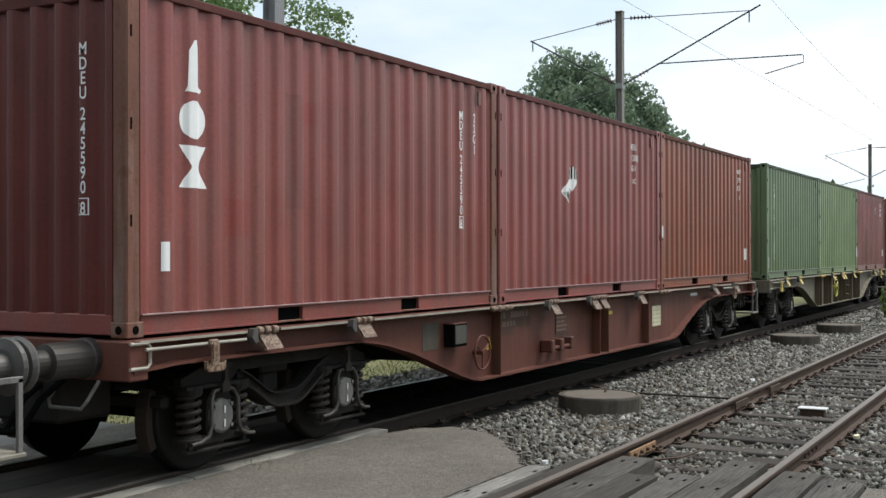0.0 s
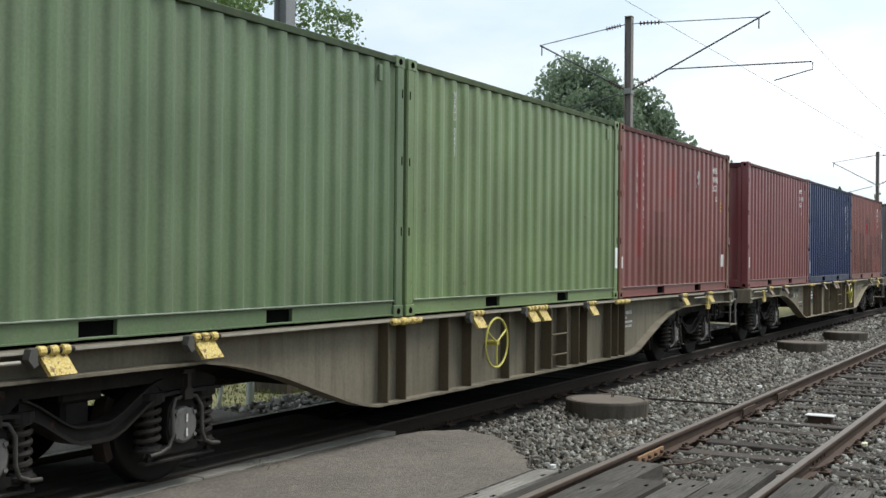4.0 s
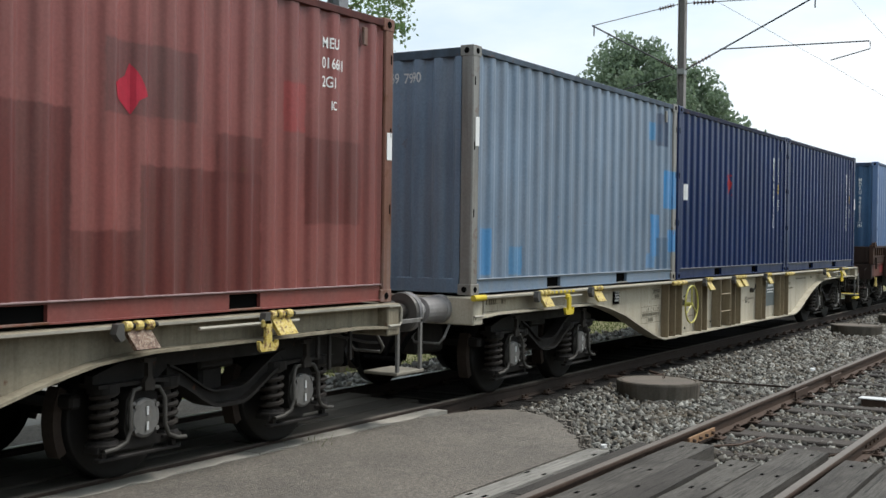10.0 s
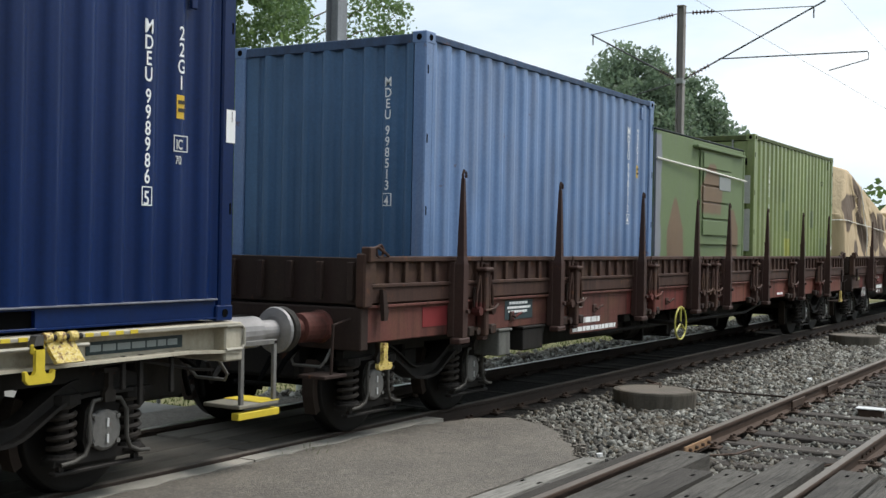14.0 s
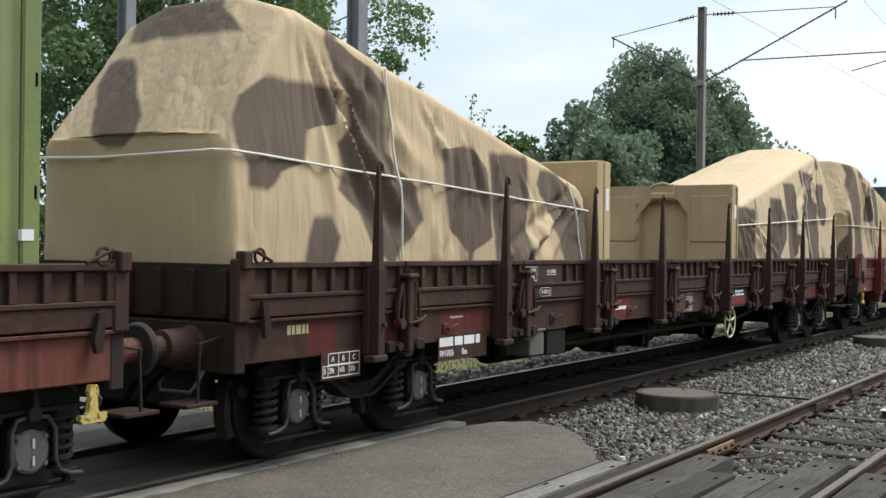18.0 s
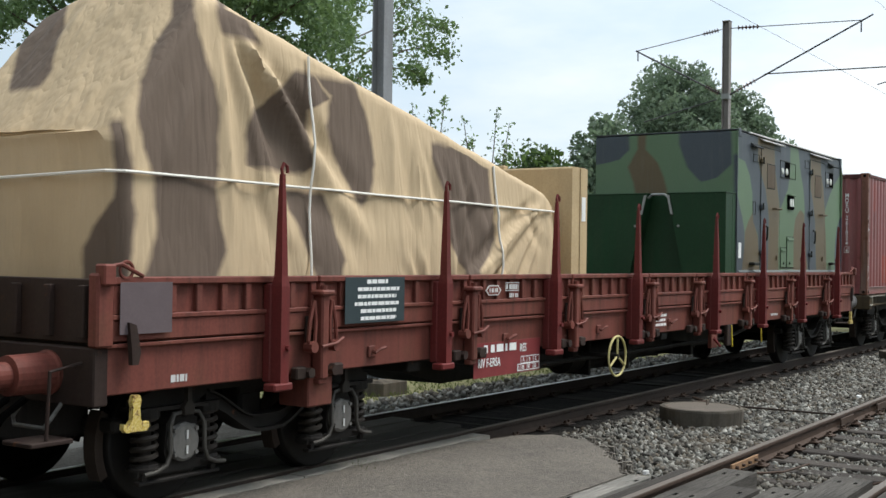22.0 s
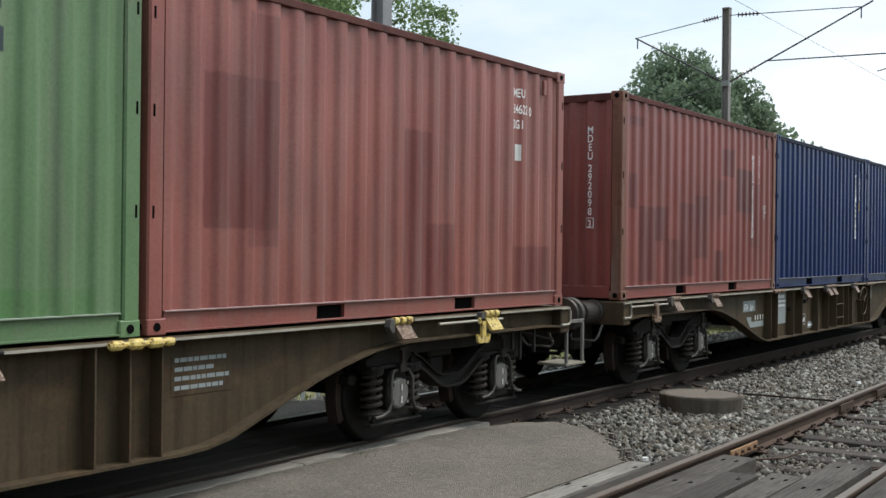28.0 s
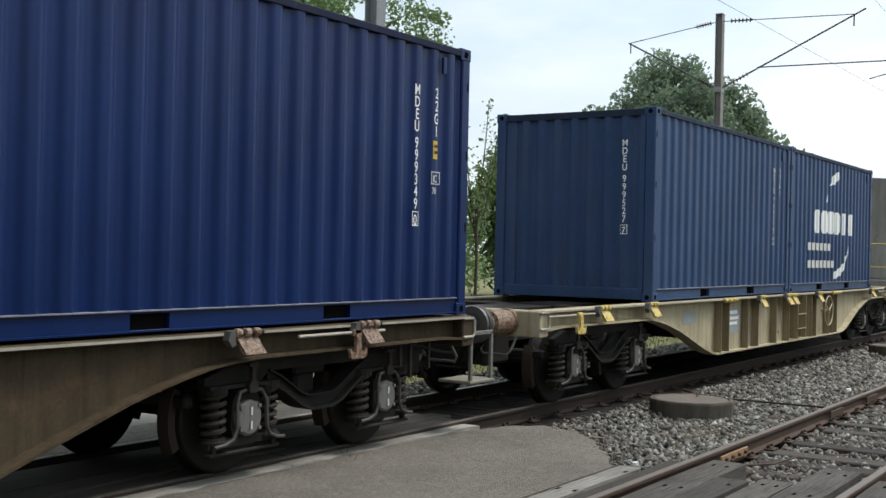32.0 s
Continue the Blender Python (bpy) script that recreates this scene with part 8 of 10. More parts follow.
RES_DARK = paint("dark_rusty_brown_paint", (0.059, 0.031, 0.024), dirt=(0.025, 0.017, 0.014), rust=0.5, grime=0.55, seed=32, rough=0.7, runs=0.50,
                 patches=((0.8, 1.15, 0.9, 1.19, (0.12, 0.02, 0.02), 0.7), (1.65, 1.95, 0.9, 1.19, (0.12, 0.02, 0.02), 0.7), (2.76, 3.71, 0.95, 1.19, (0.15, 0.03, 0.026), 0.75), (6.5, 7.42, 0.9, 1.19, (0.15, 0.03, 0.026), 0.6), (14.2, 17.6, 0.85, 1.12, (0.13, 0.03, 0.026), 0.65)))
RES_NEW = paint("red_brown_wagon_paint", (0.165, 0.05, 0.038), dirt=(0.055, 0.028, 0.021), rust=0.25, grime=0.5, seed=33, rough=0.6, runs=0.45)
STAKE_DARK = paint("dark_stake_paint", (0.048, 0.025, 0.021), rust=0.4, grime=0.4, seed=34, rough=0.65)
STAKE_RED = paint("red_stake_paint", (0.125, 0.02, 0.019), rust=0.3, grime=0.35, seed=35, rough=0.6)
PALE_YELLOW = plain("pale_yellow_chalk", (0.42, 0.38, 0.2), 0.65, 0, 0.35, 14, 0)
RIV_RED = plain("faded_red_panel", (0.19, 0.035, 0.036), 0.6, 0, 0.2, 8, 0)
RL = 18.66
STAKES = (1.56, 3.79, 5.92, 8.03, 10.71, 12.79, 14.89, 17.11)


def stake(parent, x, s, mat):
    g = Geo()
    y = s * 1.45
    sec = [(0.82, 0.046, 0.05), (1.58, 0.046, 0.05), (1.66, 0.034, 0.038), (2.05, 0.026, 0.028), (2.42, 0.015, 0.016)]
    v, f = [], []
    for z, a, b in sec:
        v += [(x - a, y - b, z), (x + a, y - b, z), (x + a, y + b, z), (x - a, y + b, z)]
    for k in range(len(sec) - 1):
        for j in range(4):
            f.append((4 * k + j, 4 * k + (j + 1) % 4, 4 * k + 4 + (j + 1) % 4, 4 * k + 4 + j))
    f += [(0, 1, 2, 3), tuple(4 * (len(sec) - 1) + j for j in range(4))]
    g.add(v, f)
    st = part("stake", g, mat, parent, "tapered steel stake with a hooked tip")
    part("hook", Geo().tube([(x, y, 2.40), (x - 0.012, y, 2.46), (x + 0.012, y, 2.50), (x + 0.05, y, 2.48), (x + 0.055, y, 2.43)], 0.014, 6), mat, st)
    part("foot", Geo().box(x - 0.12, x + 0.09, y - 0.06, y + 0.06, 0.80, 0.86, 0.012), mat, st)
    part("socket", Geo().box(x - 0.055, x + 0.055, s * 1.32, s * 1.40, 0.86, 1.60, 0.01), mat, st)
    part("pivot_bolt", Geo().rod((x + 0.02, s * 1.50, 1.12), (x + 0.02, s * 1.53, 1.12), 0.022, n=8), mat, st)
    part("handle", Geo().tube([(x + 0.06, y - s * 0.06, 1.68), (x + 0.09, y - s * 0.06, 1.74), (x + 0.08, y - s * 0.06, 1.86), (x + 0.045, y - s * 0.06, 1.9)], 0.009, 6), mat, st)
    return st


def lock(parent, x, s, mat):
    """The hinge post between two drop sides, with its pair of latches."""
    y = s * 1.355
    lk = part("latch_post", Geo().box(x - 0.045, x + 0.045, s * 1.33, s * 1.44, 0.84, 1.52, 0.014), mat, parent)
    for e in (-0.17, 0.17):
        g = Geo().tube([(x + e * 0.62, y + s * 0.05, 1.46), (x + e * 0.50, y + s * 0.05, 1.30), (x + e * 0.55, y + s * 0.05, 1.15), (x + e * 0.80, y + s * 0.05, 1.08), (x + e * 1.02, y + s * 0.05, 1.15), (x + e * 0.92, y + s * 0.05, 1.30), (x + e * 0.64, y + s * 0.05, 1.46)], 0.017, 6)
        g.rod((x + e * 0.8, y + s * 0.0, 1.10), (x + e * 0.8, y + s * 0.09, 1.10), 0.045, n=10)
        lt = part("latch", g, mat, lk)
        # dark plate stands in for the shadow behind the latch
        part("latch_shadow_plate", Geo().box(x + e * 0.78 - 0.03, x + e * 0.78 + 0.03, y, y + s * 0.02, 1.08, 1.34, 0.004), END_DARK, lt)
        part("hinge_pin", Geo().rod((x + e * 0.85, y - s * 0.02, 0.90), (x + e * 0.85, y + s * 0.07, 0.90), 0.042, n=6), END_DARK, lk)
        part("hinge_block", Geo().box(x + e * 1.35 - 0.06, x + e * 1.35 + 0.06, y - s * 0.03, y + s * 0.04, 0.85, 0.95, 0.012), END_DARK, lk)
    part("latch_handle", Geo().tube([(x - 0.05, y + s * 0.09, 1.1), (x + 0.1, y + s * 0.11, 1.12), (x + 0.2, y + s * 0.1, 1.16)], 0.014, 6), mat, lk)
    part("post_cap", Geo().box(x - 0.085, x + 0.085, s * 1.34, s * 1.47, 1.50, 1.545, 0.014), mat, lk)
    part("cap_pin", Geo().rod((x, s * 1.41, 1.54), (x, s * 1.41, 1.58), 0.03, n=10), mat, lk)
    part("post_foot", Geo().box(x - 0.05, x + 0.05, s * 1.34, s * 1.42, 0.80, 0.845, 0.01), mat, lk)


def stake_wagon(u, label, body, upper, stake_mat, stakes=STAKES, wheel=7.6, wheel_mat=None, plates=(), boxes=(), axle=1.85, latch=None, shoes=(-1, 1), spokes=3):
    t = thing("stake_wagon", label, "freight wagon", "stake wagons")
    latch = latch or upper
    part("deck", Geo().box(0.02, RL - 0.02, -1.30, 1.30, 1.17, 1.235, 0.006), SLEEPER, t, "dark worn timber deck")
    part("centre_sill", Geo().prism([(0, 0.72), (4.3, 0.72), (5.3, 0.47), (RL - 5.3, 0.47), (RL - 4.3, 0.72), (RL, 0.72), (RL, 1.16), (0, 1.16)], "y", -0.4, 0.4), BOGIE, t)
    for x in (3.6, 6.2, 9.35, 12.5, 15.1):
        part("cross_beam", Geo().box(x - 0.1, x + 0.1, -1.25, 1.25, 0.78, 1.16, 0.01), BOGIE, t)
    cuts = [a + 0.55 for a in stakes[:4]] + [a - 0.52 for a in stakes[4:]]
    edges = [0.04] + cuts + [RL - 0.04]
    for s in (-1, 1):
        part("sole_bar", Geo().box(0.02, RL - 0.02, s * 1.25, s * 1.315, 0.885, 1.20, 0.008), body, t)
        part("sole_flange", Geo().box(0.02, RL - 0.02, s * 1.25, s * 1.35, 1.195, 1.22, 0.004), body, t)
        for a, b in zip(edges, edges[1:]):
            d = part("drop_side", Geo().box(a + 0.015, b - 0.015, s * 1.29, s * 1.315, 1.225, 1.63, 0.004), upper, t, "ribbed steel drop side")
            part("top_bar", Geo().box(a + 0.012, b - 0.012, s * 1.28, s * 1.365, 1.605, 1.655, 0.008), upper, d)
            part("mid_bar", Geo().box(a + 0.012, b - 0.012, s * 1.31, s * 1.36, 1.375, 1.41, 0.006), upper, d)
            part("kick_plate", Geo().box(a + 0.015, b - 0.015, s * 1.314, s * 1.345, 1.235, 1.375, 0.006), upper, d)
            n = max(2, round((b - a) / 0.27))
            for k in range(n + 1 if s < 0 else 0):
                x = a + 0.05 + (b - a - 0.1) * k / n
                part("rib", Geo().box(x - 0.03, x + 0.03, s * 1.31, s * 1.352, 1.41, 1.605, 0.006), upper, d)
        for x in stakes:
            stake(t, x, s, stake_mat)
        for x in cuts if s < 0 else ():
            lock(t, x, s, latch)
        for x in [c + 0.75 for c in cuts[:-1]] if s < 0 else ():
            h = part("rope_hook", Geo().tube([(x, s * 1.315, 1.02), (x, s * 1.37, 1.0), (x + 0.05, s * 1.38, 1.03), (x + 0.12, s * 1.38, 1.04)], 0.016, 6), latch, t)
            part("hook_boss", Geo().box(x - 0.05, x + 0.05, s * 1.315, s * 1.335, 0.96, 1.06, 0.008), latch, h)
    for x, s in ((0.0, -1), (RL, 1)):
        part("end_beam", Geo().box(x - 0.06, x + 0.06, -1.32, 1.32, 0.82, 1.2, 0.01), END_DARK, t)
        e = part("end_flap", Geo().box(x - 0.03, x + 0.03, -1.26, 1.26, 1.225, 1.64, 0.006), END_DARK, t)
        for k in range(8):
            y = -1.2 + 2.4 * k / 7
            part("rib", Geo().box(x + s * 0.03, x + s * 0.075, y - 0.03, y + 0.03, 1.26, 1.6, 0.005), END_DARK, e)
        part("end_post", Geo().box(x - 0.07, x + 0.07, -1.36, -1.26, 1.2, 1.68, 0.015), upper, t)
        part("end_post", Geo().box(x - 0.07, x + 0.07, 1.26, 1.36, 1.2, 1.68, 0.015), upper, t)
        hk = part("end_latch", Geo().box(x - 0.05, x + 0.05, -1.40, -1.30, 1.60, 1.74, 0.012), upper, t)
        part("latch_ring", Geo().ring((x - s * 0.16, -1.36, 1.70), (0, 1, 0), 0.055, 0.012, 16, 6), upper, hk)
        part("latch_bar", Geo().tube([(x, -1.37, 1.72), (x - s * 0.1, -1.38, 1.74), (x - s * 0.3, -1.36, 1.66)], 0.014, 6), upper, hk)
        part("side_latch", Geo().prism([(x - s * a, b) for a, b in ((0.16, 1.36), (0.22, 1.34), (0.26, 1.16), (0.24, 1.08), (0.19, 1.08), (0.18, 1.2))], "y", -1.40, -1.36), END_DARK, t)
        sp = part("shunter_step", Geo().box(x + s * 0.14, x + s * 0.46, -1.24, -0.95, 0.60, 0.63, 0.006), END_DARK, t, "grimy step plate in shade-darkened paint")
        part("step_hanger", Geo().tube([(x + s * 0.05, -1.2, 1.1), (x + s * 0.30, -1.2, 1.06), (x + s * 0.32, -1.2, 0.63)], 0.013, 8), END_DARK, sp)
        for y in (-0.875, 0.875):
            buffer(t, x + s * 0.02, s, y, body, BUFFER)
        coupling(t, x, s)
        if s in shoes:
            part("lashing_shoe", Geo().prism([(x - s * 0.245 + a, b) for a, b in ((-0.025, 0.88), (0.025, 0.88), (0.04, 0.84), (0.028, 0.80), (0.035, 0.72), (0.06, 0.69), (0.105, 0.70), (0.11, 0.665), (0.085, 0.64), (-0.085, 0.64), (-0.11, 0.665), (-0.105, 0.70), (-0.06, 0.69), (-0.035, 0.72), (-0.028, 0.80), (-0.04, 0.84))], "y", -1.385, -1.345), YELLOW, t, "yellow painted step shoe")
    part("brake_rod", Geo().rod((3.0, 0.3, 0.58), (15.8, 0.3, 0.58), 0.03, n=8), BOGIE, t)
    for x, y in ((8.1, -0.3), (10.4, 0.25)):
        r = part("air_reservoir", Geo().lathe([(0, 0.02), (0.03, 0.15), (0.09, 0.21), (2.1, 0.21), (2.16, 0.15), (2.2, 0.02)], (x, y, 0.56), (1, 0, 0), 18), BOGIE, t, "dark air reservoir")
        for k in (0.5, 1.7):
            part("strap", Geo().box(x + k - 0.03, x + k + 0.03, y - 0.24, y + 0.24, 0.32, 0.78, 0.01), BOGIE, r)
    part("brake_gear", Geo().box(8.6, 12.4, -0.1, 0.1, 0.36, 0.74, 0.02).box(9.2, 9.3, -0.7, 0.7, 0.4, 0.6, 0.01).box(11.7, 11.8, -0.7, 0.7, 0.4, 0.6, 0.01), BOGIE, t)
    part("truss_rod", Geo().tube([(4.2, -0.9, 0.85), (6.0, -0.9, 0.62), (12.7, -0.9, 0.62), (14.5, -0.9, 0.85)], 0.03, 8), BOGIE, t)
    h = part("brake_wheel", Geo().ring((wheel, -1.40, 0.68), (0, 1, 0), 0.235, 0.014, 32, 8), wheel_mat, t, "round hand brake wheel")
    for k in range(spokes):
        a = math.pi / 2 + k * 2 * math.pi / spokes
        part("spoke", Geo().rod((wheel, -1.40, 0.68), (wheel + 0.23 * math.cos(a), -1.40, 0.68 + 0.23 * math.sin(a)), 0.014, n=8), wheel_mat, h)
    part("hub", Geo().rod((wheel, -1.42, 0.68), (wheel, -0.9, 0.68), 0.028, n=10), BOGIE, h)
    for x0, x1, z0, z1, m in boxes:
        b = part("equipment_box", Geo().box(x0, x1, -1.36, -1.05, z0, z1, 0.012), m, t)
        part("box_lid", Geo().box(x0 - 0.02, x1 + 0.02, -1.375, -1.04, z1, z1 + 0.025, 0.006), m, b)
    for p in plates:
        plate(t, *p)
    for x in (axle, RL - axle):
        bogie(t, x)
    return keep_moving(t, u)


ROWS3 = ((0.72, 0.16, 0.1, 0.9), (0.42, 0.16, 0.1, 0.8), (0.12, 0.16, 0.1, 0.85))


def stake_wagons():
    t = stake_wagon(79.13, "faded red-brown stake wagon with dark stakes", RES_RED, RES_DARK, STAKE_DARK, (1.45, 3.65, 6.2, 8.4, 9.95, 12.15, 14.65, 16.8), 7.88, WHEEL_YELLOW, axle=1.4,
                    plates=((0.95, 1.45, 0.98, 1.17, PLATE_RED, (), -1.317), (2.6, 3.25, 0.97, 1.18, PLATE_DARK, ADDRESS, -1.317), (4.25, 5.7, 0.72, 0.94, RES_RED, ((0.55, 0.3, 0.05, 0.6), (0.1, 0.25, 0.05, 0.95)), -1.317),
                            (4.35, 4.65, 1.02, 1.17, RES_RED, ROWS3, -1.317), (11.6, 12.4, 1.0, 1.18, PLATE_RED, ((0.1, 0.2, 0.6, 1.0),), -1.317), (13.3, 13.75, 0.91, 1.0, RIV_RED, ((0.25, 0.5, 0.06, 0.94),), -1.317)),
                    boxes=((2.4, 2.66, 0.6, 0.86, BOX_GREY), (2.95, 3.45, 0.62, 0.86, BOGIE)))
    t = stake_wagon(98.97, "dark rusty brown stake wagon under tarpaulin loads", RES_DARK, RES_DARK, STAKE_DARK, STAKES, 10.98, CREAM_WHEEL, shoes=(), spokes=5,
                    plates=((0.95, 1.49, 0.68, 0.93, RES_DARK, (), -1.33), (2.72, 3.62, 0.70, 0.95, RES_DARK, ((0.55, 0.34, 0.02, 0.85),), -1.33),
                            (4.36, 5.25, 1.412, 1.603, RES_DARK, (), -1.35),
                            (6.5, 7.42, 0.95, 1.17, RES_RED, ((0.35, 0.2, 0.35, 0.7),), -1.317), (8.9, 9.28, 0.93, 1.17, RES_RED, (), -1.317),
                            (10.83, 11.97, 1.05, 1.17, PLATE_DARK, ((0.58, 0.28, 0.1, 0.38), (0.58, 0.28, 0.55, 0.9), (0.14, 0.28, 0.0, 0.5), (0.14, 0.28, 0.56, 0.92)), -1.317), (10.83, 11.97, 0.93, 1.045, RIV_RED, (), -1.317)),
                    boxes=((4.5, 4.83, 0.62, 0.88, BOX_GREY), (4.9, 5.35, 0.6, 0.88, BOGIE)))
    # painted frames and lettering along the side
    outline_box(t, 9.21, 9.56, 0.91, 1.16, WHITE_WORN, 0.007, -1.3175, cols=(0.48,), rows=(0.82,))
    for k in range(5):
        words(t, 9.23, 9.36, 1.07 - 0.036 * k, 0.024, WHITE_WORN, 81 + k, -1.3175)
        words(t, 9.40, 9.54, 1.07 - 0.036 * k, 0.024, WHITE_WORN, 91 + k, -1.3175)
    outline_box(t, 0.97, 1.47, 0.70, 0.80, WHITE, 0.008, -1.3345, cols=(0.14, 0.42, 0.71))
    outline_box(t, 1.04, 1.47, 0.80, 0.90, WHITE, 0.008, -1.3345, cols=(0.33, 0.67))
    for k, (c, d) in enumerate((("A", "39t"), ("B", "47t"), ("C", "55t"))):
        lettering(t, c, 1.085 + 0.143 * k, -1.335, 0.88, 0.065, WHITE, width=0.9)
        lettering(t, d, 1.055 + 0.143 * k, -1.335, 0.785, 0.065, WHITE, width=0.75)
    lettering(t, "S", 0.985, -1.335, 0.785, 0.065, WHITE, width=0.9)
    lettering(t, "RIV F-ERSA", 2.74, -1.335, 0.81, 0.085, WHITE, width=0.62)
    lettering(t, "Res", 3.14, -1.335, 0.81, 0.085, WHITE, width=0.8)
    words(t, 0.54, 0.8, 1.08, 0.075, PALE_YELLOW, 71, -1.317)
    lettering(t, "d", 1.8, -1.3175, 1.12, 0.06, WHITE, width=0.9)
    words(t, 2.95, 3.2, 1.1, 0.02, WHITE_WORN, 72, -1.317)
    outline_box(t, 4.40, 4.66, 1.43, 1.585, WHITE_WORN, 0.008, -1.3545, rows=(0.5,))
    words(t, 4.42, 4.64, 1.52, 0.045, WHITE_WORN, 73, -1.3545)
    words(t, 4.47, 4.60, 1.445, 0.045, WHITE_WORN, 74, -1.3545)
    words(t, 4.9, 5.1, 1.51, 0.04, WHITE_WORN, 75, -1.3545)
    part("line", Geo().box(4.88, 5.12, -1.3545, -1.3535, 1.49, 1.498), WHITE_WORN, t)
    hx = [(4.73, 1.305), (4.77, 1.26), (4.98, 1.26), (5.02, 1.305), (4.98, 1.35), (4.77, 1.35)]
    part("painted_frame", Geo().tube([(a, -1.346, b) for a, b in hx + hx[:1]], 0.004, 4), WHITE_WORN, t)
    words(t, 4.79, 4.97, 1.285, 0.045, WHITE_WORN, 76, -1.346)
    part("air_reservoir", Geo().lathe([(0, 0.02), (0.03, 0.15), (0.09, 0.2), (2.2, 0.2), (2.26, 0.15), (2.3, 0.02)], (5.3, -0.3, 0.60), (1, 0, 0), 18), BOGIE, t, "dark air reservoir")
    t = stake_wagon(118.85, "red-brown stake wagon with red stakes and white plates", RES_NEW, RES_NEW, STAKE_RED, STAKES, 7.58, plain("pale_yellow_paint", (0.5, 0.44, 0.2), 0.55, 0, 0.25, 9),
                    plates=((2.42, 3.25, 1.26, 1.64, PLATE_DARK, ((0.86, 0.09, 0.35, 0.7), (0.7, 0.08, 0.2, 0.9), (0.54, 0.08, 0.2, 0.85), (0.38, 0.08, 0.15, 0.9), (0.22, 0.08, 0.25, 0.85), (0.06, 0.08, 0.25, 0.85)), -1.378),
                            (0.1, 0.55, 1.28, 1.62, plain("violet_grey_plate", (0.115, 0.09, 0.095), 0.6, 0, 0.2, 8, 0), (), -1.372), (4.48, 5.80, 0.645, 0.985, RIV_RED, (), -1.33), (8.85, 9.3, 0.95, 1.15, RES_NEW, ROWS3, -1.317)),
                    boxes=((2.0, 2.3, 0.62, 0.86, RES_NEW),), shoes=(-1, 1))
    lettering(t, "RIV F-ERSA", 4.55, -1.338, 0.842, 0.118, WHITE, width=0.76)
    lettering(t, "RES", 5.365, -1.338, 0.955, 0.115, WHITE, width=0.75)
    p = part("number_bars", Geo().box(4.66, 4.73, -1.339, -1.336, 0.885, 0.96), WHITE, t)
    for x0, x1 in ((4.79, 4.86), (4.90, 5.03), (5.07, 5.11), (5.15, 5.29)):
        part("text_bar", Geo().box(x0, x1, -1.339, -1.336, 0.885, 0.96), WHITE, p)
    outline_box(t, 5.315, 5.776, 0.662, 0.735, WHITE, 0.008, -1.3385, cols=(0.16, 0.44, 0.72))
    outline_box(t, 5.385, 5.776, 0.735, 0.812, WHITE, 0.008, -1.3385, cols=(0.33, 0.67))
    for k, (c, d) in enumerate((("A", "39"), ("B", "47"), ("C", "55"))):
        lettering(t, c, 5.425 + 0.128 * k, -1.339, 0.802, 0.058, WHITE, width=0.9)
        lettering(t, d, 5.405 + 0.128 * k, -1.339, 0.725, 0.058, WHITE, width=0.8)
    lettering(t, "S", 5.33, -1.339, 0.725, 0.058, WHITE, width=0.9)
    # stencils along the sole bar
    words(t, 13.6, 13.95, 0.955, 0.035, WHITE_WORN, 61, -1.317)
    words(t, 0.6, 0.75, 0.93, 0.05, WHITE_WORN, 62, -1.317)
    b = outline_box(t, 12.95, 13.3, 1.02, 1.09, WHITE_WORN, 0.006, -1.3175)
    words(t, 12.98, 13.27, 1.035, 0.035, WHITE_WORN, 63, -1.3185)
    part("red_handle", Geo().tube([(10.95, -1.34, 0.72), (11.0, -1.37, 0.66), (11.12, -1.37, 0.60)], 0.02, 8), RIV_RED, t)
    for x, m in ((11.0, RES_NEW), (11.65, END_DARK)):
        part("hanging_bracket", Geo().box(x - 0.12, x + 0.12, -1.33, -1.27, 0.58, 0.89, 0.01), m, t)
    for x in (11.7, 13.05):
        part("release_rod", Geo().tube([(x, -1.33, 0.88), (x, -1.34, 0.66), (x + 0.02, -1.34, 0.56)], 0.011, 6), HAZARD, t, "yellow brake release rod")
    # plate hexagon on the upper side
    part("stencil", Geo().prism([(4.62, 1.50), (4.68, 1.55), (4.86, 1.55), (4.92, 1.50), (4.86, 1.45), (4.68, 1.45)], "y", -1.372, -1.368), WHITE_WORN, t)
    part("stencil", Geo().prism([(4.645, 1.50), (4.69, 1.54), (4.85, 1.54), (4.895, 1.50), (4.85, 1.46), (4.69, 1.46)], "y", -1.374, -1.371), RES_NEW, t)
    outline_box(t, 5.0, 5.27, 1.49, 1.575, WHITE_WORN, 0.007, -1.3705)
    words(t, 5.015, 5.255, 1.505, 0.05, WHITE_WORN, 64, -1.3705)
    words(t, 5.08, 5.25, 1.425, 0.04, WHITE_WORN, 65, -1.3705)
    words(t, 4.69, 4.85, 1.48, 0.04, WHITE_WORN, 66, -1.3745)


stake_wagons()


# ---------------------------------------------------------------- loads on the stake wagons
SAND, SAND_PALE, EARTH_BROWN = (0.50, 0.385, 0.245), (0.56, 0.44, 0.29), (0.135, 0.10, 0.076)
# camouflage fields: the left and the right shore as (height, place along the side)
SLATE_EDGE = (((0.44, -0), (1.58, -0.04), (2.24, -0.06)), ((0.43, 0.27), (0.82, 0.37), (1.05, 0.38), (1.27, 0.27), (1.49, 0.11), (1.59, 0.03), (2.26, 0.04)))
SLATE_SWEEP = (((0.42, 1.11), (0.72, 1.08), (1.03, 1), (1.22, 0.78), (1.37, 0.75), (1.7, 0.72), (1.95, 0.59), (2.15, 0.37), (2.19, 0.05), (2.4, 0.03)), ((0.42, 1.52), (0.93, 1.53), (1.28, 1.54), (1.5, 1.48), (1.77, 1.35), (1.97, 1.16), (2.22, 0.98), (2.52, 0.97)))
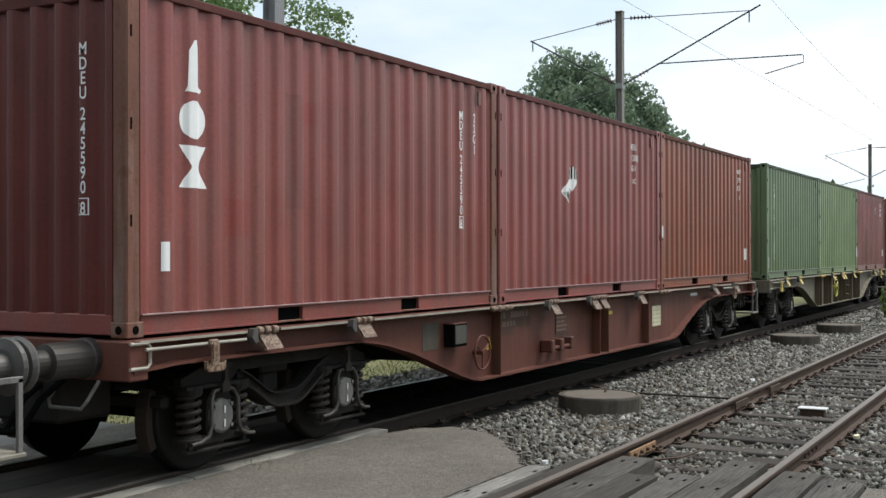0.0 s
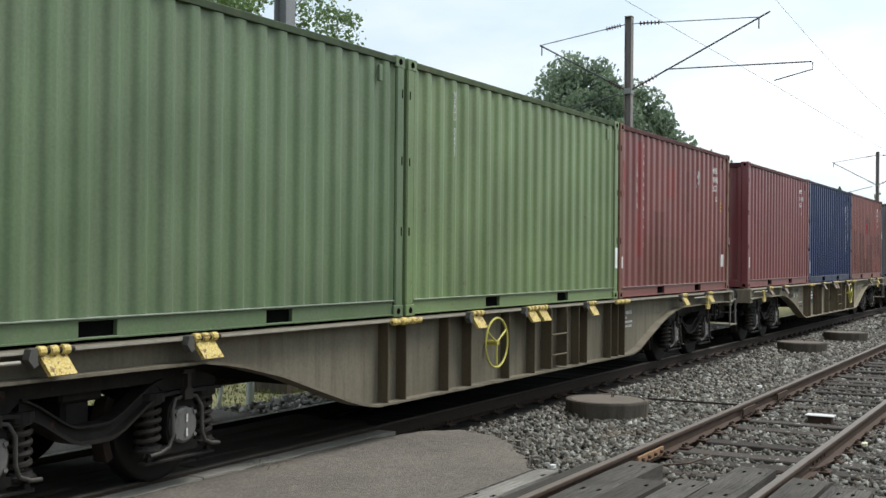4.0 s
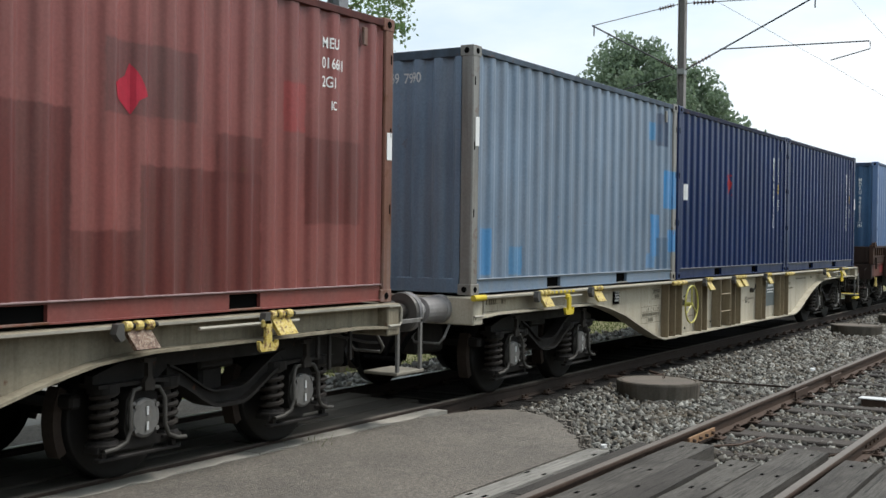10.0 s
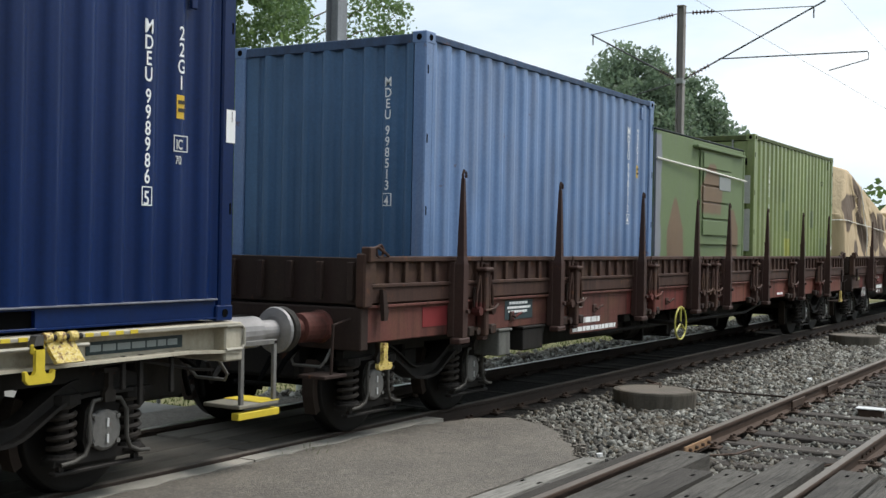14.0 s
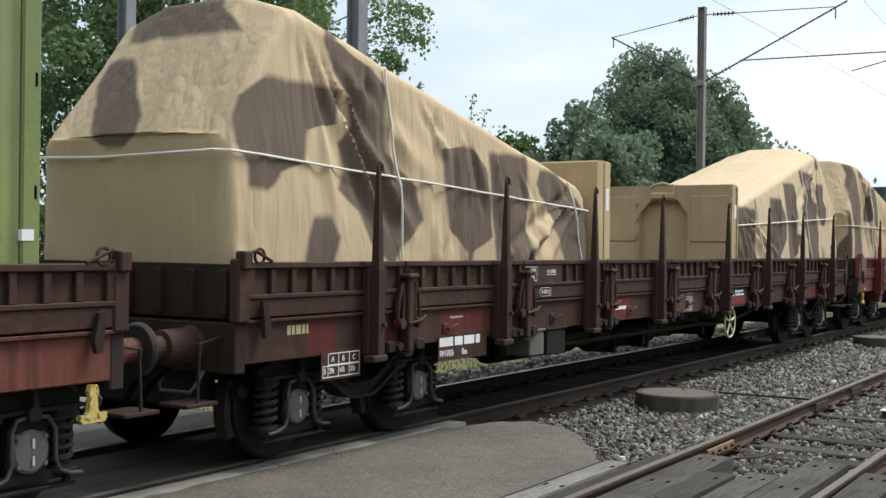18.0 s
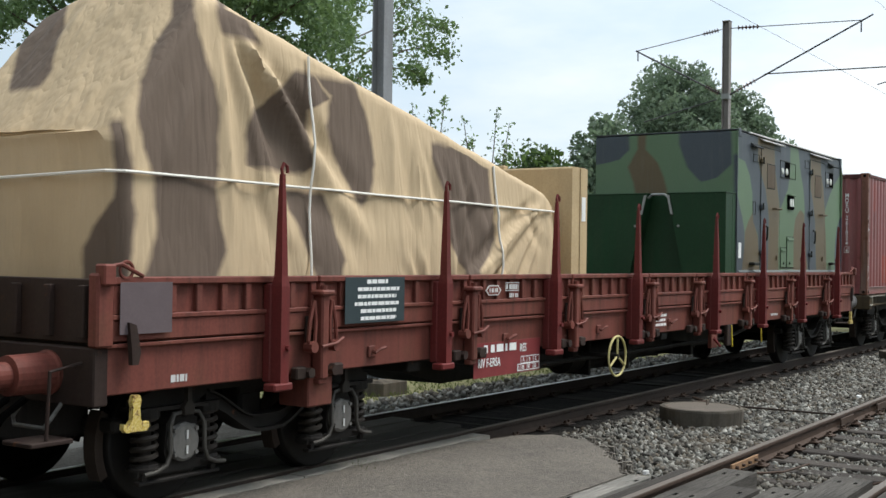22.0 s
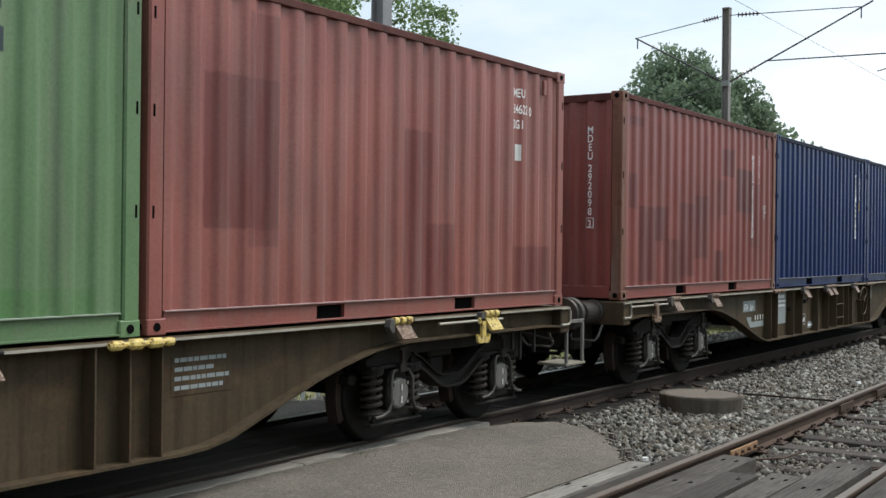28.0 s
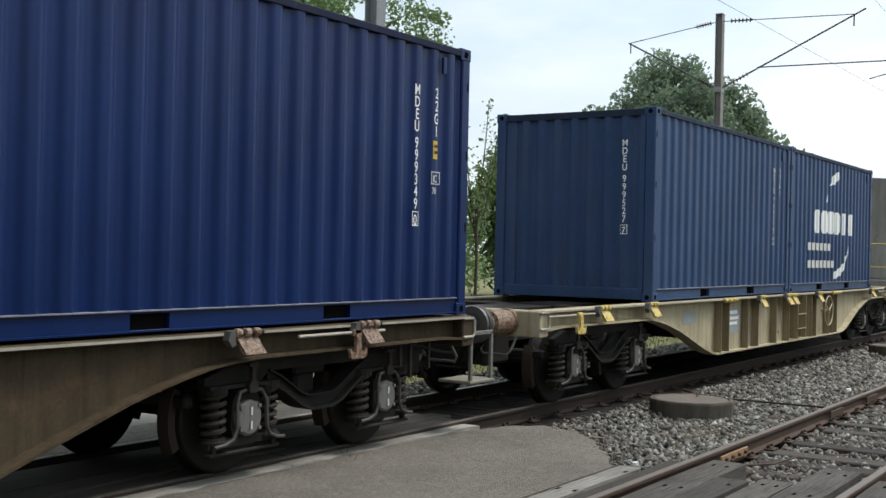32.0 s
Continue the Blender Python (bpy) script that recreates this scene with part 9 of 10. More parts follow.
SLATE_WEDGE = (((1.48, 2.15), (1.65, 2.06), (1.88, 1.96), (2.12, 1.84), (2.51, 1.81)), ((1.48, 2.16), (1.61, 2.32), (1.84, 2.56), (2.07, 2.68), (2.56, 2.69)))
SLATE_DOOR = (((0.42, 3.81), (0.87, 3.65), (1.17, 3.56), (1.55, 3.58), (1.87, 3.5), (2.25, 3.27), (2.56, 3.16)), ((0.42, 4.32), (0.9, 4.26), (1.36, 4.2), (1.7, 4.07), (1.92, 3.9), (2.6, 3.88)))
SLATE_CORNER = (((1.57, 4.85), (1.97, 4.75), (2.27, 4.57), (2.55, 4.55)), ((1.57, 4.87), (1.84, 5.15), (2.08, 5.46), (2.3, 5.88), (2.57, 5.97)))
SLATE_FOOT = (((0.43, 5.58), (0.94, 5.6), (1.29, 5.73), (1.52, 5.98)), ((0.43, 6.14), (0.96, 6.12), (1.53, 6.09)))
SLATE_END_A = (((2.14, -2.46), (2.38, -2.46), (2.58, -2.47)), ((2.13, -2.38), (2.22, -1.97), (2.37, -1.8), (2.52, -1.8)))
SLATE_END_B = (((1.82, -0.58), (2.06, -0.81), (2.43, -0.95)), ((1.82, -0.55), (1.89, -0.31), (2.09, -0.08), (2.39, -0.09)))
BROWN_FOOT = (((0.42, 0.27), (0.64, 0.29), (0.82, 0.37), (1.05, 0.4), (1.24, 0.57), (1.36, 0.73)), ((0.42, 1.12), (0.73, 1.1), (0.97, 1.02), (1.17, 0.85), (1.36, 0.76)))
BROWN_DOOR = (((0.42, 1.52), (0.93, 1.53), (1.28, 1.54), (1.5, 1.48), (1.77, 1.35), (1.97, 1.16), (2.22, 0.98), (2.49, 0.97)), ((0.42, 2.07), (0.95, 2.05), (1.39, 2.1), (1.62, 2.06), (1.88, 1.96), (2.12, 1.84), (2.57, 1.8)))
BROWN_MIDDLE = (((0.42, 2.9), (1.06, 2.91), (1.36, 3.03), (1.52, 3.29)), ((0.42, 3.81), (0.87, 3.65), (1.17, 3.56), (1.43, 3.56), (1.53, 3.37)))
BROWN_DOOR_B = (((0.42, 4.32), (0.9, 4.26), (1.36, 4.2), (1.7, 4.07), (1.92, 3.9), (2.6, 3.88)), ((0.43, 5.03), (1.08, 4.96), (1.57, 4.85), (1.97, 4.75), (2.27, 4.57), (2.59, 4.55)))
BROWN_END = (((1.65, -1.67), (1.89, -1.74), (2.09, -1.82), (2.38, -1.65)), ((1.63, -1.12), (1.86, -1.18), (2.14, -1.3), (2.37, -1.51)))
CLOTH_A_SHOULDER = (((0.98, 0.14), (1.17, 0.11), (1.33, -0.06), (1.54, -0.08), (1.72, 0), (1.91, 0.29)), ((0.99, 0.37), (1.13, 0.5), (1.26, 0.82), (1.52, 0.85), (1.61, 1.23), (1.92, 1.27), (1.96, 0.63)))
CLOTH_A_RIDGE = (((0.4, 2.01), (0.58, 1.74), (0.82, 1.57), (1.05, 1.24), (1.2, 1.32), (1.44, 1.24), (1.6, 1.43), (1.88, 1.35), (2.15, 1.14), (2.32, 1.06)), ((0.4, 2.1), (0.58, 2.28), (0.8, 2.56), (1.11, 2.46), (1.4, 1.99), (1.65, 1.94), (2.01, 1.98), (2.18, 1.71), (2.35, 1.22)))
CLOTH_A_HEM = (((0.38, 0.8), (0.61, 0.83), (0.8, 0.94)), ((0.38, 1.18), (0.62, 1.29), (0.81, 1.17)))
CLOTH_A_TAIL = (((0.5, 3.4), (0.73, 3.03), (1.1, 2.96), (1.49, 2.93), (1.58, 3.3)), ((0.5, 3.5), (0.65, 3.9), (1.0, 3.9), (1.37, 3.82), (1.58, 3.5)))
CLOTH_A_FLANK = (((0.3, 3.97), (0.65, 3.94), (1.37, 3.88), (1.75, 3.84)), ((0.3, 4.85), (0.52, 4.81), (0.8, 4.65), (1.2, 4.72), (1.56, 4.70)))
CLOTH_A_END = (((0.42, 5.6), (0.75, 5.4), (1.0, 5.15), (1.28, 4.92), (1.44, 5.0)), ((0.42, 6.3), (1.0, 6.2), (1.44, 5.4)))
CLOTH_A_FRONT = (((1.32, -1.46), (1.4, -1.64), (1.64, -1.67), (1.92, -1.64), (2.17, -1.51)), ((1.32, -1.29), (1.42, -1.13), (1.61, -1.08), (1.84, -1.14), (2.16, -1.17)))
CLOTH_A_BROW = (((2.32, -1.29), (2.49, -1.23), (2.68, -1.19)), ((2.16, 0.07), (2.27, 0.1), (2.57, -0.12)))
CLOTH_B_BIG = (((0.48, 2), (0.61, 1.8), (0.78, 1.78), (0.96, 1.83), (1.23, 1.83), (1.49, 1.82)), ((0.48, 2.39), (0.59, 2.57), (0.75, 2.79), (1.02, 2.81), (1.2, 2.75), (1.37, 2.56), (1.55, 2.51)))
CLOTH_B_MIDDLE = (((0.4, 2.97), (0.75, 2.91), (1.02, 2.91), (1.28, 2.8), (1.59, 2.77), (1.82, 2.66)), ((0.4, 3.29), (0.65, 3.68), (0.83, 3.98), (0.89, 3.47), (1.02, 3.51), (1.31, 3.58), (1.6, 3.58), (1.85, 3.42)))
CLOTH_B_TOP = (((0.4, 4.31), (0.71, 4.31), (0.88, 4.14), (1.18, 4.03), (1.58, 3.96), (1.81, 4.21), (1.86, 3.92), (2.1, 3.79)), ((0.39, 5.1), (0.73, 5.05), (1.16, 5.08), (1.48, 5), (1.59, 4.66), (1.86, 4.62), (1.98, 4.83), (2.34, 4.68)))
CLOTH_B_SIDE = (((1.05, 5.4), (1.3, 5.11), (1.63, 5.07), (1.91, 5.02)), ((1.06, 5.48), (1.19, 5.68), (1.35, 5.72), (1.63, 5.55), (1.93, 5.54)))
CLOTH_B_TIP = (((2.18, 5.09), (2.29, 5.01), (2.44, 5.05)), ((2.21, 5.29), (2.29, 5.32), (2.45, 5.12)))
CLOTH_B_LOW = (((0.36, -0.18), (0.79, -0.2), (1.08, -0.15), (1.27, 0.08)), ((0.36, 0.97), (0.83, 0.91), (1.2, 0.99), (1.39, 0.76)))
CLOTH_C_BIG = (((0.41, 0.11), (0.76, 0.2), (1.07, 0.2), (1.3, 0.07), (1.52, 0.01), (1.79, 0.03), (2.08, 0.12), (2.34, 0.3)), ((0.41, 0.81), (0.62, 0.89), (1.07, 0.77), (1.24, 0.82), (1.65, 0.81), (1.85, 0.75), (2.05, 0.66), (2.31, 0.54)))
CLOTH_C_RIDGE = (((2.19, 0.98), (2.24, 0.83), (2.39, 0.76)), ((2.24, 1.25), (2.39, 1.09), (2.43, 0.85)))
CLOTH_C_SHOULDER = (((1.21, 1.31), (1.26, 1.12), (1.47, 1.08), (1.7, 1.17), (1.88, 1.45), (2.09, 1.65)), ((1.24, 1.77), (1.32, 1.91), (1.59, 1.8), (1.77, 1.83), (1.9, 2.12), (2.08, 1.89)))
CLOTH_C_MIDDLE = (((1.01, 2.52), (1.35, 2.2), (1.66, 2.05), (1.93, 2.12), (2.1, 1.86)), ((1.01, 2.56), (1.14, 2.68), (1.39, 2.75), (1.63, 2.67), (1.86, 2.58), (2.08, 2.42)))
CLOTH_C_HEM = (((0.4, 1.93), (0.63, 1.82), (0.81, 1.71), (0.94, 1.58), (1.11, 1.51)), ((0.4, 2.27), (0.54, 2.32), (0.73, 2.22), (0.92, 2.14), (1.12, 1.99)))
CLOTH_C_TAIL = (((0.45, 4.21), (0.66, 3.95), (0.88, 3.85), (1.2, 3.84), (1.51, 3.64), (1.75, 3.63)), ((0.45, 4.47), (0.62, 4.68), (0.79, 4.79), (1.08, 4.73), (1.48, 4.66), (1.55, 4.44), (1.67, 3.92)))
CLOTH_C_FRONT = (((1.82, -1.48), (2.11, -1.48), (2.45, -1.49)), ((1.75, -1.14), (1.99, -0.98), (2.39, -0.93)))
CLOTH_C_CORNER = (((0.4, -0.48), (0.6, -0.5), (0.76, -0.4), (0.95, -0.18), (1.22, -0.19), (1.51, -0.24)), ((0.41, -0.02), (0.68, 0), (0.83, 0.03), (1.14, -0.02), (1.49, -0.12)))
BUFF_EDGE = (((0.1, -0.02), (2.2, -0.02)), ((0.1, 0.24), (2.2, 0.24)))
BUFF_PATCH = (((0.1, 0.55), (0.8, 0.5), (1.3, 0.8)), ((0.1, 1.25), (0.8, 1.2), (1.3, 0.9)))
BUFF_DOOR = (((1.1, 2.0), (1.5, 1.95), (1.9, 2.3)), ((1.1, 2.9), (1.5, 3.0), (1.9, 2.6)))
BUFF_FOOT = (((0.1, 3.3), (0.9, 3.35), (1.2, 3.5)), ((0.1, 3.95), (0.9, 3.9), (1.2, 3.7)))
BUFF_END = (((0.7, -1.4), (1.2, -1.5), (1.8, -1.1)), ((0.7, -0.4), (1.2, -0.4), (1.8, -0.7)))
DESERT_A = blot_mat("desert_camouflage_cloth", SAND, ((EARTH_BROWN, (CLOTH_A_SHOULDER, CLOTH_A_RIDGE, CLOTH_A_HEM, CLOTH_A_TAIL, CLOTH_A_FLANK, CLOTH_A_END, CLOTH_A_FRONT, CLOTH_A_BROW)),), 0.8, True, 1.17, 0.03, 0.06)
DESERT_B = blot_mat("desert_camouflage_cloth", SAND_PALE, ((EARTH_BROWN, (CLOTH_B_BIG, CLOTH_B_MIDDLE, CLOTH_B_TOP, CLOTH_B_SIDE, CLOTH_B_TIP, CLOTH_B_LOW)),), 0.8, True, 1.17, 0.03, 0.06)
DESERT_C = blot_mat("desert_camouflage_cloth", SAND, ((EARTH_BROWN, (CLOTH_C_BIG, CLOTH_C_RIDGE, CLOTH_C_SHOULDER, CLOTH_C_MIDDLE, CLOTH_C_HEM, CLOTH_C_TAIL, CLOTH_C_FRONT, CLOTH_C_CORNER)),), 0.8, True, 1.17, 0.03, 0.06)
WOODLAND = blot_mat("woodland_camouflage_paint", (0.108, 0.17, 0.101), (((0.118, 0.092, 0.055), (BROWN_FOOT, BROWN_DOOR, BROWN_MIDDLE, BROWN_DOOR_B, BROWN_END)), ((0.062, 0.076, 0.09), (SLATE_EDGE, SLATE_SWEEP, SLATE_WEDGE, SLATE_DOOR, SLATE_CORNER, SLATE_FOOT, SLATE_END_A, SLATE_END_B))), 0.5, False, 1.2, 0.012, 0.05)
WOODLAND_B = blot_mat("woodland_camouflage_paint", (0.13, 0.175, 0.085), (((0.165, 0.112, 0.072), (BUFF_PATCH, BUFF_DOOR, BUFF_FOOT, BUFF_END)), ((0.2, 0.21, 0.24), (BUFF_EDGE,))), 0.6, False, 1.12, 0.03, 0.05)


def tarpaulin(u, label, mat, flip, seed, length=6.35, peak=0.85, strap_rows=((2.1, 2.25), (5.8, 6.1)), strap_z=(1.27, 1.01)):
    """A cloth-covered vehicle: tall behind a sloping front, falling to a low tail. flip: it faces rearwards."""
    rng = random.Random(seed)
    t = thing("covered_vehicle", label, "covered vehicle", "covered vehicles")
    n, m = 250, 120
    xs = [0.0, 0.05, peak - 0.06, peak + 0.08, 6.1, 6.28, 6.35]
    zt = [1.40, 1.47, 2.50, 2.51, 1.32, 1.22, 1.08]
    ws = [1.10, 1.15, 1.17, 1.17, 1.17, 1.14, 1.06]
    wt = [1.04, 1.05, 0.98, 0.98, 1.07, 1.05, 0.98]

    def at(f, x):
        return float(np.interp(x, xs, f))
    # creases as strokes over the side: start, end, width, depth
    folds = []
    for k in range(9):
        w = (k + rng.uniform(0.1, 0.9)) / 9
        folds.append(((6.2 - 0.25 * w, 1.14 + 0.1 * w), (5.9 - 2.0 * w + rng.uniform(-0.1, 0.1), 0.05 + 0.45 * w * rng.random()), rng.uniform(0.04, 0.07), rng.uniform(0.03, 0.055)))
    for k in range(9):
        w = (k + rng.uniform(0.1, 0.9)) / 9
        folds.append(((peak + 0.05 + 0.25 * w, 2.42 - 0.1 * w), (peak + 0.1 + 1.9 * w, 0.5 + rng.uniform(0, 0.9)), rng.uniform(0.04, 0.08), rng.uniform(0.025, 0.05)))
    for k in range(16):
        x = rng.uniform(0.15, 5.9)
        z = float(np.interp(x, xs, zt)) - rng.uniform(0.02, 0.5)
        folds.append(((x, z), (x + rng.uniform(-0.35, 0.55), max(0.0, z - rng.uniform(0.5, 1.3))), rng.uniform(0.045, 0.09), rng.uniform(0.02, 0.045) * rng.choice((1, -1))))
    for k in range(12):
        x = rng.uniform(0.2, 6.1)
        folds.append(((x, 0.0), (x + rng.uniform(-0.3, 0.3), rng.uniform(0.3, 0.7)), rng.uniform(0.04, 0.06), rng.uniform(0.02, 0.04)))

    def crease(q, z):
        """q: one place along; z: heights across the row."""
        total = np.zeros(len(z))
        for (ax, az), (bx, bz), wd, amp in folds:
            dx, dz = bx - ax, bz - az
            ll = dx * dx + dz * dz
            w = np.clip(((q - ax) * dx + (z - az) * dz) / ll, 0, 1)
            d = ((q - ax) * dz - (z - az) * dx) / math.sqrt(ll) / (wd * (0.6 + 0.9 * w))
            # a sharp ridge with a hollow beside it
            total += amp * (np.exp(-np.abs(d) * 1.4) - 0.55 * np.exp(-(np.abs(d) - 1.9) ** 2)) * np.maximum(0.0, 1 - (2 * w - 1) ** 4)
        return total
    v, f = [], []
    for i in range(n + 1):
        q = 6.35 * i / n
        x = length * i / n
        zz, wl, wh = at(zt, q), at(ws, q), at(wt, q)
        crown = 0.16 * min(1.0, max(0.05, (zz - 1.05) / 1.4))
        prof = [(-wl, 0.0), (-(wl * 0.45 + wh * 0.55) - 0.015, zz * 0.55), (-wh, zz - 0.05), (-wh + 0.07, zz + 0.01), (-0.4, zz + crown), (0.4, zz + crown), (wh - 0.07, zz + 0.01), (wh, zz - 0.05), (wl * 0.45 + wh * 0.55 + 0.015, zz * 0.55), (wl, 0.0)]
        L = [0.0]
        for p, r in zip(prof, prof[1:]):
            L.append(L[-1] + math.dist(p, r))
        py, pz = [p[0] for p in prof], [p[1] for p in prof]
        along = L[-1] * np.arange(m + 1) / m
        ys, zs = np.interp(along, L, py), np.interp(along, L, pz)
        pushes = crease(q, zs)
        for y, z, push in zip(ys.tolist(), zs.tolist(), pushes.tolist()):
            side = 1 if y > 0 else -1
            push += 0.035 * noise.noise((q * 0.9 + seed, y, z * 0.8)) + 0.006 * noise.noise((q * 4, y * 3, z * 2.5 + seed))
            low = min(1.0, max(0.0, (zz - z) * 3.0))
            hang = (1 - low) * max(0.0, min(1.0, (peak - q) * 4)) * (0.06 * abs(noise.noise((y * 2.6 + seed, z * 0.7, 1.0))) + 0.035 * noise.noise((y * 6.0, z * 1.1, seed)))
            v.append((x - hang, y + side * push * low, z + (1 - low) * (push * 0.3 + 0.014 * noise.noise((q * 1.6, y * 1.5, 5.0 + seed)))))
    for i in range(n):
        for j in range(m):
            a = i * (m + 1) + j
            f.append((a, a + 1, a + m + 2, a + m + 1))
    # the front and the tail hang as creased sheets
    for i, out in ((0, -1), (n, 1)):
        row = [i * (m + 1) + j for j in range(m + 1)]
        cols = 24
        base = len(v)
        for c_ in range(1, cols):
            for j in row[:m // 2 + 1]:
                a, b = Vector(v[j]), Vector(v[row[m] - (j - row[0])])
                p = a.lerp(b, c_ / cols)
                p.x += out * (0.03 + 0.06 * abs(noise.noise((p.y * 2.3, p.z * 0.8, seed + i))) + 0.03 * noise.noise((p.y * 5.5, p.z * 1.2, seed)))
                v.append(tuple(p))
        k_ = m // 2 + 1
        def idx(c_, j):
            return row[j] if c_ == 0 else row[m - j] if c_ == cols else base + (c_ - 1) * k_ + j
        for c_ in range(cols):
            for j in range(k_ - 1):
                q4 = [idx(c_, j), idx(c_ + 1, j), idx(c_ + 1, j + 1), idx(c_, j + 1)]
                if len(set(q4)) == 4:
                    f.append(tuple(q4))
                elif len(set(q4)) == 3:
                    f.append(tuple(dict.fromkeys(q4)))
    if flip:
        v = [(length - x, y, z) for x, y, z in v]
    part("cloth", Geo().add(v, f), mat, t, smooth=True)

    def strap(q0, q1, z0, z1, n_, wrap=False):
        pts = []
        for k in range(n_ + 1):
            q, z = q0 + (q1 - q0) * k / n_, z0 + (z1 - z0) * k / n_
            i = min(n, max(0, round(q / 6.35 * n)))
            row = v[i * (m + 1):(i + 1) * (m + 1)][:m // 3]
            y = 0.0
            for di in (-6, -3, 0, 3, 6):
                row = v[min(n, max(0, i + di)) * (m + 1):][:m // 3]
                y = min(y, float(np.interp(z, [r[2] for r in row], [r[1] for r in row])))
            x = length - q * length / 6.35 if flip else q * length / 6.35
            pts.append((x, y - 0.012, z))
        if not wrap:
            # a taut strap runs straight where the cloth falls back from it
            (xa, ya, za), (xb, yb, zb) = pts[0], pts[-1]
            pts = [(p[0], min(p[1], ya + (yb - ya) * (za - p[2]) / (za - zb)), p[2]) for p in pts]
            pts = [pts[0]] + [(b[0], min(b[1], (a[1] + b[1] + c[1]) / 3), b[2]) for a, b, c in zip(pts, pts[1:], pts[2:])] + [pts[-1]]
        if wrap:
            x0 = length + 0.09 if flip else -0.09
            pts = [(x0, 1.05, z0), (x0, 0.3, z0 - 0.02), (x0, -1.0, z0)] + pts
        part("strap", Geo().tube(pts, 0.012, 6), STRAP, t, "white lashing strap")
    strap(0.0, 6.3, strap_z[0], strap_z[1], 22, True)
    for a, b in strap_rows:
        strap(a, b, at(zt, a) - 0.06, 0.02, 12)
    t.location = (0, 0, 1.24)
    return keep_moving(t, u)


def sand_panel(u, label, arch, top=2.88, thick=0.36):
    """The upright sand-coloured end plate of a vehicle's superstructure; arch: with doors and a recess on its front."""
    t = thing("vehicle_panel", label, "panel", "vehicle panels")
    h = 1.17
    z = top - 1.24
    if not arch:
        part("body", Geo().prism([(0, 0), (0, z - 0.02), (0.02, z), (thick - 0.02, z), (thick, z - 0.02), (thick, 0.18), (thick + 0.06, 0.0)], "y", -h, h), TAN, t)
        part("edge_strip", Geo().box(thick - 0.17, thick + 0.006, -h - 0.012, -h, 0.22, z - 0.01, 0.004), TAN, t)
        part("data_plate", Geo().box(thick - 0.14, thick - 0.05, -h - 0.018, -h - 0.012, z - 0.62, z - 0.34), WHITE, t, "white data plate")
        part("lift_lug", Geo().box(0.1, 0.2, -0.2, 0.2, z, z + 0.05, 0.01), TAN, t)
    else:
        part("body", Geo().box(0.04, thick, -h, h, 0, z, 0.012), TAN, t)
        frame_ = [(-h, 0), (-h, z), (h, z), (h, 0), (0.43, 0), (0.43, 1.14), (0.22, 1.37), (-0.24, 1.37), (-0.42, 1.14), (-0.42, 0)]
        part("front_frame", Geo().prism(frame_, "x", -0.1, 0.04), TAN, t)
        for s in (-1, 1):
            y0, y1 = sorted((s * 0.48, s * (h - 0.05)))
            d = part("hatch_door", Geo().box(-0.125, -0.08, y0, y1, 0.68, 1.43, 0.01), TAN, t)
            part("lower_panel", Geo().box(-0.112, -0.08, y0, y1, 0.05, 0.66, 0.006), TAN, t)
            for zz in (0.74, 1.02, 1.30):
                part("hinge", Geo().box(-0.145, -0.08, y0 - 0.035, y0 + 0.015, zz, zz + 0.085, 0.006), TAN, d)
        part("cable_hood", Geo().prism([(-0.13, 1.36), (-0.17, 1.40), (-0.17, 1.47), (-0.13, 1.50), (-0.05, 1.50), (-0.05, 1.36)], "y", -0.21, 0.20), TAN, t)
        part("hood_cap", Geo().box(-0.15, 0.04, -0.20, -0.08, 1.49, z + 0.02, 0.012), TAN, t)
        part("lifting_loop", Geo().tube([(-0.1, 0.24, z - 0.04), (-0.1, 0.16, z + 0.01), (-0.1, 0.0, z + 0.035), (-0.1, -0.10, z + 0.01)], 0.024, 8), TAN, t)
        part("data_plate", Geo().box(0.0, 0.1, -h - 0.006, -h, z - 0.55, z - 0.33), WHITE, t, "white data plate")
        part("side_rib", Geo().box(thick - 0.03, thick, -h - 0.02, -h, 0.02, z - 0.03, 0.004), TAN, t)
    t.location = (0, 0, 1.24)
    return keep_moving(t, u)


BROWN_PANEL = paint("brown_panel_paint", (0.10, 0.072, 0.046), grime=0.2, rough=0.6)


def front_shelter(u):
    """Dark green box plate with a tapering recess and two grey struts."""
    t = thing("generator_housing", "dark green steel housing with a tapering recess", "housing")
    h, z, c = 1.19, 1.62, -0.08
    part("body", Geo().box(0.06, 0.2, -h, h, 0, z, 0.012), SHELTER_GREEN, t)
    for s in (-1, 1):
        o = [(s * h, 0), (s * h, z), (c + s * 0.17, z), (c + s * 0.20, 1.5), (c + s * 0.52, 0)]
        part("cheek", Geo().prism(o, "x", -0.22, 0.06), SHELTER_GREEN, t)
        part("strut", Geo().prism([(c + s * 0.17, z - 0.02), (c + s * 0.21, z - 0.02), (c + s * 0.27, 1.30), (c + s * 0.235, 1.30)], "x", -0.245, -0.22), FOIL, t, "bare grey metal strut")
        part("latch", Geo().rod((-0.24, c + s * 0.36, 1.12), (-0.22, c + s * 0.36, 1.12), 0.02, n=10), FOIL, t)
    for y0, y1 in ((-h - 0.01, c - 0.17), (c + 0.17, h + 0.01)):
        part("lip", Geo().box(-0.23, 0.2, y0, y1, z, z + 0.018, 0.006), SHELTER_GREEN, t)
    part("arch", Geo().tube([(-0.16, c - 0.17, z - 0.06), (-0.16, c - 0.1, z - 0.005), (-0.16, c + 0.1, z - 0.005), (-0.16, c + 0.17, z - 0.06)], 0.02, 8), FOIL, t)
    t.location = (0, 0, 1.24)
    return keep_moving(t, u)


